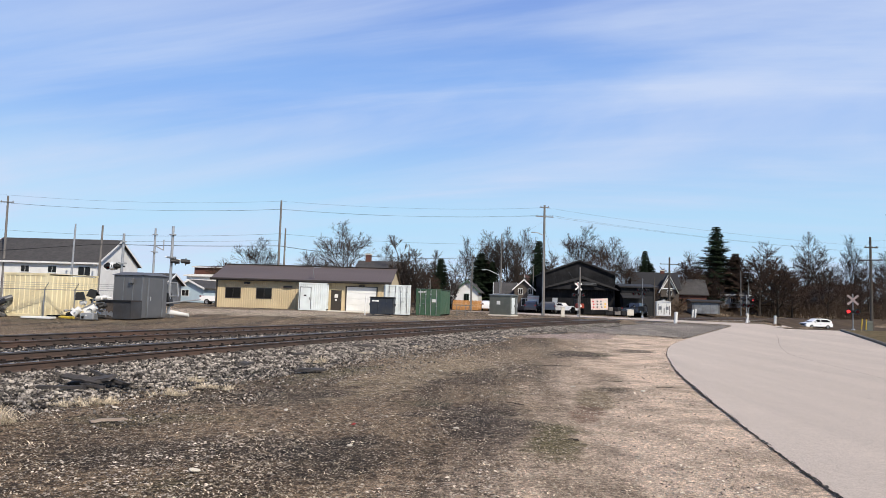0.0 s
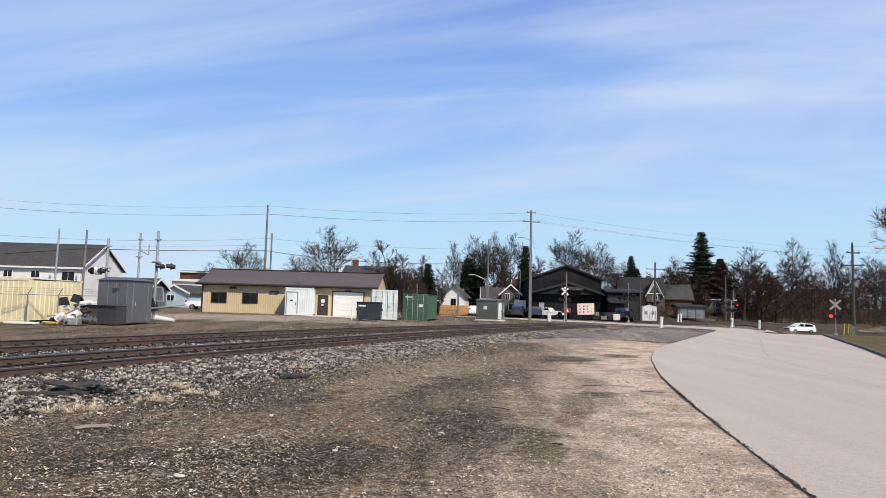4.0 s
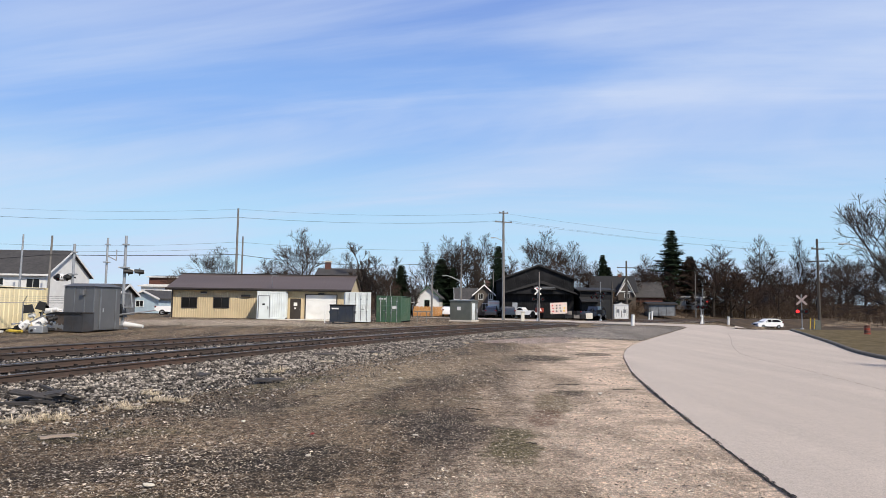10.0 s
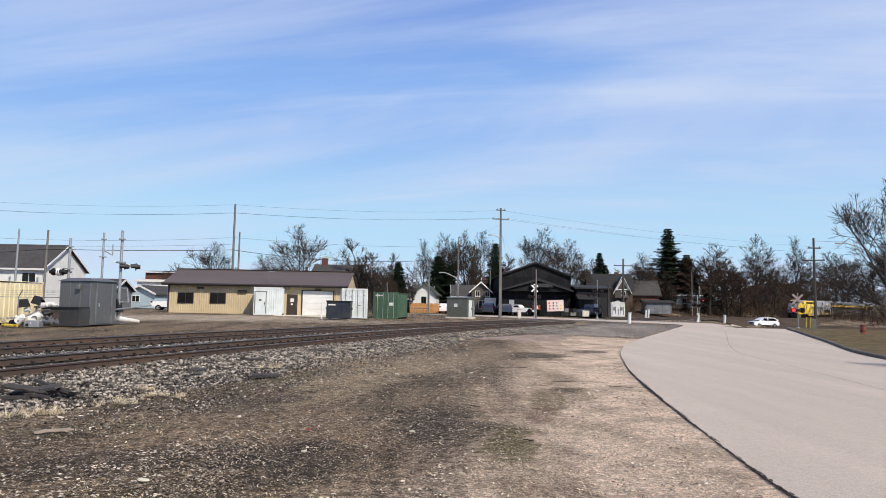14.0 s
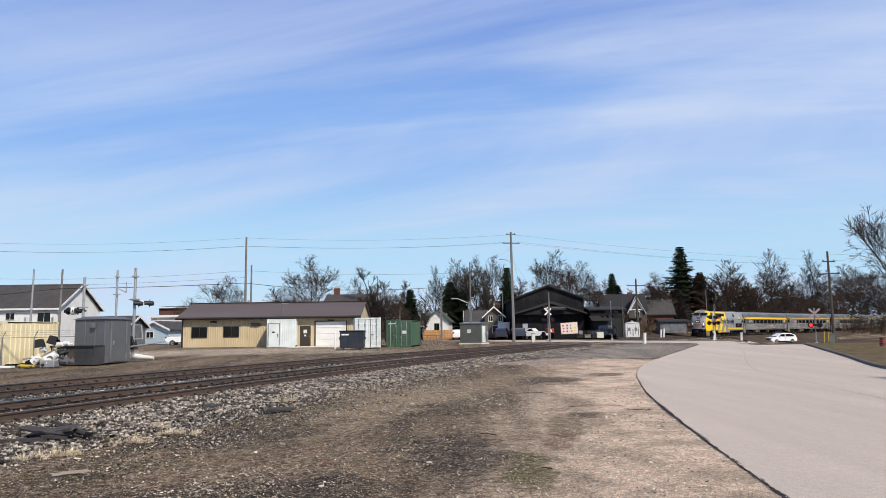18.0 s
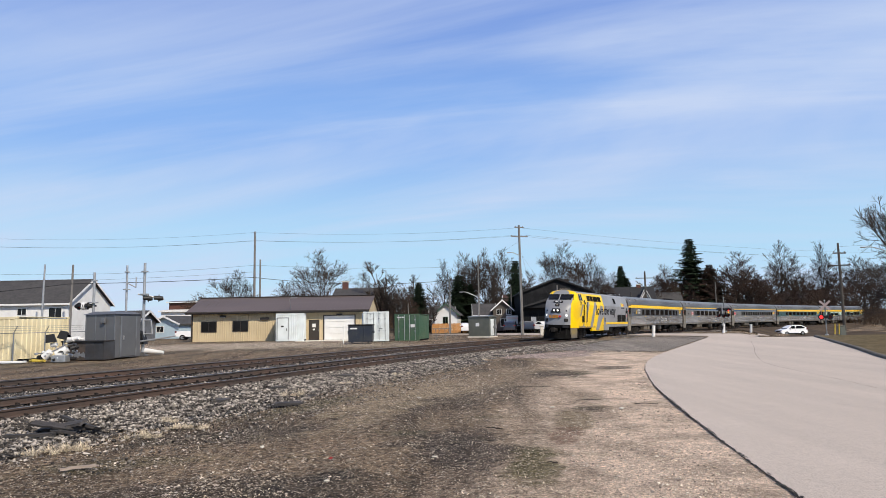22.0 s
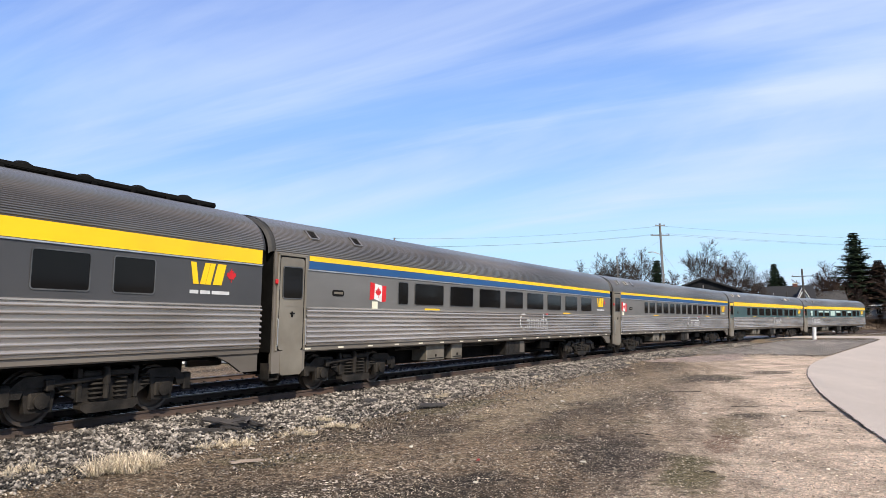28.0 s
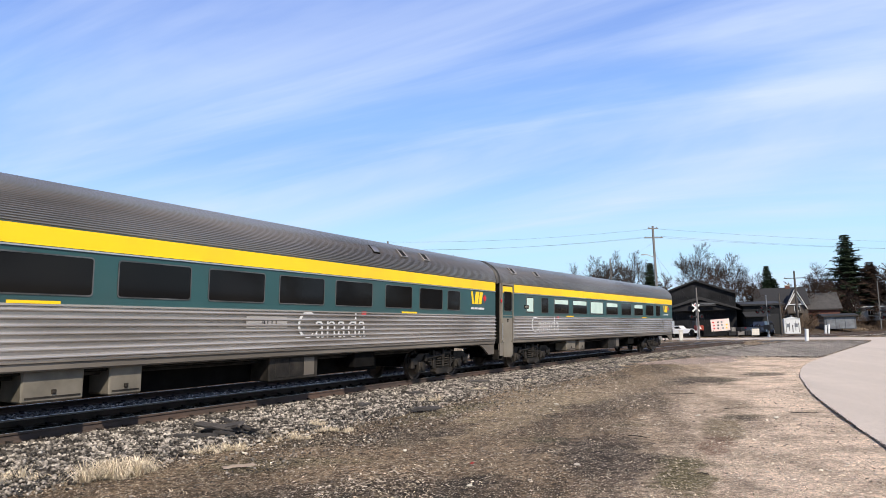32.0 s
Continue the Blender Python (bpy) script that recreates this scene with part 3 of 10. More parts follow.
def make_railway():
    # ballast bed, one loft under both tracks
    mb, rings, s = MB(), [], -110.0
    while s < 620:
        ring = []
        for o, h in BED:
            p = on_track(s, o)
            g = ground_z(p.x, p.y)
            cross = smooth(62, 66, s) * smooth(98, 94, s)
            z = g - 0.03 if h is None else max(rail_z(o) + h + 0.02 * noise.noise(Vector((s * 0.9, o * 2, 0))), g - 0.02)
            if o > 2 and h is not None:
                z = max(g + (z - g) * (1 - 0.9 * cross), g - 0.02)
            ring.append((p.x, p.y, z))
        rings.append(ring)
        s += 0.8 if -30 < s < 70 else 4
    mb.loft(rings, closed=False)
    ob = part("ballast_bed", mb, M_BALLAST)
    ob.data.polygons.foreach_set("use_smooth", [True] * len(ob.data.polygons))
    tagged(ob, "grey crushed stone bed under two railway tracks", "ballast", kind="structure")
    section = [(-0.068, -0.172), (0.068, -0.172), (0.068, -0.158), (0.012, -0.14), (0.011, -0.045), (0.034, -0.036), (0.036, -0.006), (0.026, 0.0), (-0.026, 0.0), (-0.036, -0.006), (-0.034, -0.036), (-0.011, -0.045), (-0.012, -0.14), (-0.068, -0.158)]
    for base, name, label in ((0.0, "railway_track", "rusty double-railed main track on stone ballast"), (FAR_TRACK, "railway_track", "second parallel railway track on stone ballast")):
        track = thing(name, label, "railway track", group="parallel tracks", kind="structure")
        for side in (0.75, -0.75):
            mb = MB()
            ss = [-110 + 2.5 * i for i in range(290)]
            rings = [[tuple(on_track(s, base + side + a, rail_z(base + side) + h)) for a, h in section] for s in ss]
            mb.loft(rings)
            n = len(section)
            worn = (7, 8) if side > 0 else (5, 6, 7)
            mb.m = [1 if f[0] % n in worn and len(f) == 4 else 0 for f in mb.f]
            part("rail", mb, [M_RAIL, M_RAILHEAD], track)
        tie = MB().box(-0.11, 0.11, -1.3, 1.3, -0.17, 0.0, 0.012).mesh("tie", M_TIE)
        rng = random.Random(5)
        fittings = MB()
        s = -24.0
        while s < 150:
            th = track_turn(s)
            c = on_track(s, base + rng.uniform(-0.04, 0.04), rail_z(base) - 0.186)
            m = Matrix.Translation(c) @ pose(0, 0, 0, 0, 0, 90 - math.degrees(th) + rng.uniform(-1, 1)) @ pose(0, 0, 0, math.degrees(CANT / 1.5), 0, 0)
            if s < 100:
                part("tie", tie, None, track, m=m)
            for side in (0.75, -0.75):
                q = on_track(s, base + side, rail_z(base + side) - 0.17)
                R = Matrix.Translation(q) @ pose(0, 0, 0, 0, 0, 90 - math.degrees(th))
                for bx in ((-0.09, 0.09, -0.19, 0.19, -0.014, 0.006), (-0.05, -0.015, 0.07, 0.125, 0.0, 0.055), (0.02, 0.055, -0.125, -0.07, 0.0, 0.055), (0.085, 0.14, -0.085, 0.085, -0.01, 0.035)):
                    n0 = len(fittings.v)
                    fittings.box(*bx)
                    fittings.v[n0:] = [tuple(R @ Vector(v)) for v in fittings.v[n0:]]
            s += 0.56
        tagged(part("rail_fittings", fittings, M_IRON, track), kind="stuff")


M_LITTER = mat("brown_leaf_litter", (0.075, 0.054, 0.037), (0.045, 0.034, 0.024), 0.95, scale=0.6, bump=0.8, bump_scale=12, dirt=(0.13, 0.095, 0.06), dirt_scale=0.25, spec=0.1)


def make_banks():
    line = lambda o, s0, s1: [on_track(s, o).to_2d() for s in range(s0, s1, 6)]
    ribbon("bank", line(-8.6, 102, 340), line(-75, 102, 340), 0.15, M_LITTER, 16, "leaf-strewn brown bank rising behind the tracks", "bank", step=4)
    ribbon("brushy_slope", line(16, 112, 230), line(4.6, 112, 230), 0.12, M_LITTER, 6, "leaf-strewn ground between the road and the tracks", "ground", step=4)


def make_slopes():
    ribbon("side_road", [(26, 65), (38, 92), (48, 116)], [(33.8, 67.3), (45.5, 94.5), (58, 119.5)], 0.06, M_ROAD, 6, "pale asphalt dipping towards the level crossing", "road", step=2)
    ribbon("rough_ground", [(34.6, 68.2), (45.6, 94.5), (58.1, 119.5), (70, 134)], [(120, 62), (125, 90), (130, 110), (135, 130)], 0.1, M_LITTER, 30, "leaf-strewn rough ground under the roadside trees", "ground", step=3)


make_ground()
make_banks()
make_slopes()
make_road()
make_railway()

# ---- the passenger train ----
M_STEEL = mat("fluted_stainless_steel", (0.58, 0.545, 0.505), (0.42, 0.39, 0.355), 0.24, 0.6, scale=0.7, stretch=(0.25, 1, 3), dirt=(0.16, 0.125, 0.09), dirt_scale=0.9, dirt_amount=0.5)
M_ROOF = mat("sooty_corrugated_roof", (0.31, 0.29, 0.27), (0.18, 0.168, 0.155), 0.28, 0.65, scale=0.5, stretch=(0.2, 1, 1), dirt=(0.08, 0.07, 0.062), dirt_scale=0.6)
M_SILL = mat("road_grimed_steel", (0.23, 0.20, 0.165), (0.15, 0.13, 0.107), 0.6, 0.4, scale=0.8, stretch=(0.3, 1, 1), dirt=(0.11, 0.09, 0.07))
M_BAND_GREY = mat("charcoal_band_paint", (0.058, 0.058, 0.061), (0.047, 0.047, 0.049), 0.38, scale=0.6, dirt=(0.08, 0.075, 0.07), dirt_scale=0.5, dirt_amount=0.4)
M_BAND_STEEL = mat("dull_steel_band", (0.235, 0.225, 0.21), (0.185, 0.175, 0.16), 0.42, 0.5, scale=0.6, stretch=(0.4, 1, 1), dirt=(0.10, 0.09, 0.08), dirt_scale=0.5)
M_BAND_TEAL = mat("teal_band_paint", (0.022, 0.075, 0.078), (0.018, 0.06, 0.063), 0.38, scale=0.6, dirt=(0.06, 0.07, 0.065), dirt_scale=0.5, dirt_amount=0.4)
M_YELLOW = mat("train_yellow_paint", (0.93, 0.575, 0.003), (0.86, 0.52, 0.004), 0.45, scale=0.5, dirt=(0.6, 0.36, 0.05), dirt_scale=0.5, dirt_amount=0.3)
M_BLUE = mat("train_blue_paint", (0.012, 0.08, 0.225), (0.010, 0.065, 0.19), 0.45, scale=0.5)
M_WHITE_LINE = mat("bright_trim_steel", (0.62, 0.62, 0.64), rough=0.3, metal=0.7)
M_PANE = mat("tinted_train_glass", (0.006, 0.006, 0.0065), (0.01, 0.0095, 0.009), 0.06, scale=0.4, spec=0.13)
# daylight through see-through windows, put into a pale colour
M_PALE_PANE = mat("pale_window_blind", (0.55, 0.68, 0.62), (0.45, 0.58, 0.52), 0.35, scale=1.5)
M_WINTRIM = mat("dull_window_trim", (0.20, 0.195, 0.19), (0.09, 0.088, 0.085), 0.3, 0.7, scale=1.5)
M_RUBBER = mat("black_rubber", (0.01, 0.0095, 0.0095), rough=0.8, scale=4, bump=0.2, spec=0.15)
M_BOGIE = mat("grimy_cast_steel", (0.026, 0.023, 0.02), (0.014, 0.0125, 0.011), 0.65, 0.3, scale=4, bump=0.5, bump_scale=30, dirt=(0.085, 0.07, 0.055), dirt_scale=2.5, spec=0.25)
# near-black, so the deep shade under the train is put into the colour
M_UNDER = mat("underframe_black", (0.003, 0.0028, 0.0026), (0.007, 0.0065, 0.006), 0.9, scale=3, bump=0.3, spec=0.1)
M_EQUIP = mat("dusty_equipment_box", (0.22, 0.195, 0.155), (0.13, 0.115, 0.09), 0.6, 0.3, scale=2, dirt=(0.12, 0.10, 0.08))
M_WHEEL = mat("wheel_steel", (0.11, 0.09, 0.075), (0.07, 0.055, 0.045), 0.5, 0.6, scale=5)
M_DOOR = mat("stained_steel_door", (0.33, 0.295, 0.235), (0.24, 0.21, 0.165), 0.42, 0.5, scale=0.9, dirt=(0.15, 0.12, 0.09), dirt_scale=1.2)
M_RED = mat("red_vinyl", (0.62, 0.012, 0.016), rough=0.4)
M_WHITE = mat("white_vinyl", (0.78, 0.78, 0.76), rough=0.45)
M_CREAM = mat("cream_plate", (0.78, 0.74, 0.58), rough=0.5)
M_LETTER_W = mat("white_lettering", (0.66, 0.66, 0.65), rough=0.45)
M_LETTER_K = mat("black_lettering", (0.012, 0.012, 0.014), rough=0.6, spec=0.25)
M_LOCO_GREY = mat("silver_grey_loco_paint", (0.27, 0.275, 0.29), (0.225, 0.23, 0.24), 0.5, 0.1, scale=0.5, dirt=(0.20, 0.195, 0.19), dirt_scale=0.5, coat=0.1)
M_LOCO_YELLOW = mat("loco_yellow_paint", (0.88, 0.585, 0.001), (0.82, 0.53, 0.001), 0.42, scale=0.4, dirt=(0.40, 0.25, 0.03), dirt_scale=0.6, dirt_amount=0.5, spec=0.2)
M_LAMP = mat("lit_headlamp", (1.0, 0.97, 0.88), rough=0.2, emit=1.6)
M_ENDCAP = mat("sooty_end_cap", (0.05, 0.047, 0.043), (0.03, 0.028, 0.026), 0.6, 0.3, scale=1.5)
M_RUSTGRIME = mat("rusty_road_grime", (0.36, 0.21, 0.06), (0.20, 0.14, 0.08), 0.8, scale=3)
TRAIN = []
HALF_W = 1.5


def G0(t):
    """Where the coupling behind the locomotive is along the track."""
    return 421.214 - 15.5463 * t - 0.0102925 * t * t - 0.4 * smooth(19.5, 24, t) * smooth(27, 24, t)


def facing(x, z, y=HALF_W):
    """The pose of something flat on the camera's side of a vehicle, reading towards its rear."""
    return Matrix(((-1, 0, 0, x), (0, 0, 1, y), (0, 1, 0, z), (0, 0, 0, 1)))


def flute_profile(z0, z1, n, depth):
    pts = []
    for i in range(n):
        a = z0 + (z1 - z0) * i / n
        h = (z1 - z0) / n
        for u, d in ((0.0, 0.0), (0.22, 0.0), (0.24, 0.45), (0.30, 0.78), (0.40, 0.97), (0.52, 1.0), (0.64, 0.88), (0.74, 0.62), (0.82, 0.0)):
            pts.append((HALF_W - 0.012 + depth * d, a + h * u))
    pts.append((HALF_W - 0.012, z1))
    return pts


def roof_profile(n=40):
    pts = []
    full = []
    for i in range(n * 3 + 1):
        a = math.pi / 2 * i / (n * 3)
        y, z = HALF_W * math.cos(a) ** 0.85, 3.33 + 0.94 * math.sin(a) ** 0.92
        k = i % 3
        ny, nz = math.cos(a) * 0.8, math.sin(a)
        d = (0.0, 0.020, 0.020)[k] if i < n * 3 - 6 else 0.0
        full.append((y + ny * d, z + nz * d))
    return full + [(-y, z) for y, z in reversed(full[:-1])]


SHARED = {}


def shared(key, build, mats):
    if key not in SHARED:
        SHARED[key] = build().mesh(key, mats)
    return SHARED[key]


def wheel_mesh(r):
    mb = MB()
    prof = [(0.0, -0.07), (r * 0.22, -0.08), (r * 0.26, -0.03), (r * 0.82, -0.02), (r * 0.88, -0.055), (r, -0.06), (r, 0.045), (r * 1.055, 0.055), (r * 1.055, 0.08), (r * 0.86, 0.08), (r * 0.8, 0.02), (r * 0.26, 0.01), (r * 0.2, 0.06), (0.0, 0.06)]
    n = 24
    rings = []
    for i in range(n):
        a = 2 * math.pi * i / n
        rings.append([(p * math.cos(a), -y, p * math.sin(a)) for p, y in prof])
    rings.append(rings[0])
    return mb.loft(rings, closed=False)


def spring_mesh(r, h, coils):
    mb = MB()
    for c in range(coils):
        z = h * (c + 0.5) / coils
        ring = []
        for i in range(12):
            a = 2 * math.pi * i / 12
            p = Vector((r * math.cos(a), r * math.sin(a), z + 0.02 * math.sin(a)))
            u = Vector((math.cos(a), math.sin(a), 0))
            t = h / coils * 0.34
            ring.append([tuple(p + u * t * ca + Vector((0, 0, t * sa))) for ca, sa in ((1, 0), (0, 1), (-1, 0), (0, -1))])
        ring.append(ring[0])
        mb.loft(ring)
    return mb


def side_frame(wb, r):
    """The cast side of a bogie, with its equaliser arch and pedestals."""
    h = wb / 2
    mb = MB()
    arch = [(-h - 0.62, 0.52), (-h - 0.5, 0.72), (-h - 0.3, 0.86), (-h + 0.35, 0.86), (-h + 0.5, 0.74), (-0.62, 0.62), (-0.4, 0.74), (0.4, 0.74), (0.62, 0.62), (h - 0.5, 0.74), (h - 0.35, 0.86), (h + 0.3, 0.86), (h + 0.5, 0.72), (h + 0.62, 0.52),
            (h + 0.36, 0.50), (h + 0.3, 0.66), (h - 0.24, 0.68), (h - 0.42, 0.52), (0.55, 0.36), (0.35, 0.30), (-0.35, 0.30), (-0.55, 0.36), (-h + 0.42, 0.52), (-h + 0.24, 0.68), (-h - 0.3, 0.66), (-h - 0.36, 0.50)]
    mb.prism(arch, "y", 1.0, 1.12)
    for s in (-1, 1):
        mb.prism([(s * h - 0.24, 0.25), (s * h + 0.24, 0.25), (s * h + 0.3, 0.66), (s * h - 0.3, 0.66)], "y", 0.96, 1.08)
        mb.tube((s * h, 1.0, 0.44), (s * h, 1.16, 0.44), 0.15, 0.13, 14)
        mb.box(s * h - 0.2, s * h + 0.2, 1.02, 1.12, 0.3, 0.6, 0.03)
        mb.box(s * (h + 0.62) - 0.1, s * (h + 0.62) + 0.1, 0.98, 1.14, 0.38, 0.74, 0.03)
        mb.box(s * 0.6 - 0.05, s * 0.6 + 0.05, 1.02, 1.16, 0.35, 0.95, 0.015)
    mb.prism([(-0.62, 0.24), (-0.5, 0.16), (0.5, 0.16), (0.62, 0.24), (0.6, 0.34), (-0.6, 0.34)], "y", 1.02, 1.22)
    mb.box(-0.55, 0.55, 0.9, 1.2, 0.78, 0.9, 0.03)
    return mb


LIFT = 0.12


def bogie(parent, x, wb=2.59, r=0.457, lift=LIFT, cast=None):
    cast = cast or M_BOGIE
    tail = cast.name
    frame_ob = part("bogie", shared("bogie_frame%g" % wb + tail, lambda: MB().box(-0.35, 0.35, -1.0, 1.0, 0.45, 0.8, 0.04).box(-wb / 2 - 0.5, wb / 2 + 0.5, 0.78, 0.98, 0.55, 0.75, 0.03).box(-wb / 2 - 0.5, wb / 2 + 0.5, -0.98, -0.78, 0.55, 0.75, 0.03), cast), None, parent, "grimy cast-steel bogie", pose(x, 0, -lift))
    sf = shared("side_frame%g" % wb + tail, lambda: side_frame(wb, r), cast)
    for turn in (0, 180):
        part("side_frame", sf, None, frame_ob, m=pose(0, 0, 0, 0, 0, turn))
        for sx in (-0.42, 0.42):
            part("coil_spring", shared("spring" + tail, lambda: spring_mesh(0.13, 0.42, 5), cast), None, frame_ob, m=pose(0, 0, 0, 0, 0, turn) @ pose(sx * 0.62, 1.1, 0.35))
        for sx in (-1, 1):
            part("coil_spring", shared("spring_small" + tail, lambda: spring_mesh(0.11, 0.26, 4), cast), None, frame_ob, m=pose(0, 0, 0, 0, 0, turn) @ pose(sx * (wb / 2 - 0.45), 1.06, 0.52))
        part("damper", shared("damper" + tail, lambda: MB().tube((0.12, 1.22, 0.4), (0.12, 1.22, 0.98), 0.055, n=10).tube((0.12, 1.22, 0.66), (0.12, 1.22, 0.95), 0.075, n=10).tube((0.12, 1.2, 0.78), (1.15, 1.16, 0.7), 0.045, n=8).box(1.1, 1.25, 1.05, 1.2, 0.6, 0.8, 0.02), cast), None, frame_ob, m=pose(0, 0, 0, 0, 0, turn))
    wm = shared("wheel%g" % r, lambda: wheel_mesh(r), M_WHEEL)
    for sx in (-1, 1):
        part("axle", shared("axle", lambda: MB().tube((0, -0.95, 0), (0, 0.95, 0), 0.085, n=10), M_WHEEL), None, frame_ob, m=pose(sx * wb / 2, 0, r))
        for sy in (-1, 1):
            part("wheel", wm, None, frame_ob, m=pose(sx * wb / 2, sy * 0.75, r, 0, 0, 0 if sy > 0 else 180))
    return frame_ob


def slab_profile(parent, name, prof, x0, x1, mats, label=""):
    """An open profile (y, z) drawn out along the vehicle."""
    mb = MB()
    mb.loft([[(x0, y, z) for y, z in prof], [(x1, y, z) for y, z in prof]], closed=False)
    return part(name, mb, mats, parent, label)


def window(parent, x0, x1, z0, z1, side=1, pane=None, frame_m=None, y=HALF_W):
    """A rounded pane in a raised gasket on a vehicle's side."""
    mb = MB()
    out, inn = rounded(x0 - 0.024, x1 + 0.024, z0 - 0.024, z1 + 0.024, 0.07), rounded(x0, x1, z0, z1, 0.05)
    n = len(out)
    rings = [[(a, side * y, c) for a, c in out], [(a, side * (y + 0.014), c) for a, c in out], [(a, side * (y + 0.014), c) for a, c in inn], [(a, side * (y - 0.004), c) for a, c in inn]]
    mb.loft(rings, cap=False)
    w = part("window", mb, frame_m or M_WINTRIM, parent)
    mp = MB()
    mp.add([(a, side * (y + 0.005), c) for a, c in inn], [tuple(range(n))])
    part("pane", mp, pane or M_PANE, w)
    return w


def maple_leaf(r):
    pts = [(0, 1), (0.17, 0.62), (0.4, 0.74), (0.32, 0.25), (0.58, 0.5), (0.66, 0.32), (0.95, 0.36), (0.85, 0.1), (0.98, 0.0), (0.48, -0.36), (0.55, -0.56), (0.06, -0.46), (0.05, -1.0)]
    pts = pts + [(-x, y) for x, y in reversed(pts[1:])]
    return [(x * r, y * r) for x, y in pts]


def flat_shape(poly, d=0.004):
    return MB().prism(poly, "z", 0.0, d)


def operator_mark(parent, x, z, w, dark=False):
    """The operator's mark as plain slanted bars, a red leaf and an unlettered line below."""
    h = w * 0.5
    mk = MB()
    for i, (a, b) in enumerate(((0.0, 0.16), (0.30, 0.16), (0.47, 0.16), (0.70, 0.28))):
        lean = (-0.10 if i == 0 else 0.14) * w
        mk.prism([(a * w + max(-lean, 0), 0), ((a + b) * w + max(-lean, 0), 0), ((a + b) * w + max(lean, 0), h), (a * w + max(lean, 0), h)], "z", 0.0, 0.004)
    lg = part("operator_mark", mk, M_YELLOW, parent, "yellow slanted bars", facing(x, z, HALF_W + 0.006))
    part("leaf_mark", flat_shape([(p[0] + w * 1.3, p[1] + h * 0.5) for p in maple_leaf(h * 0.34)]), M_RED, lg, "red leaf shape")
    bars = MB()
    for a, b in ((0.0, 0.26), (0.32, 0.62), (0.68, 1.25)):
        bars.box(a * w, b * w, -0.44 * h, -0.28 * h, 0, 0.004)
    part("name_bar", bars, M_LETTER_K if dark else M_LETTER_W, lg, "unreadable line of small lettering")


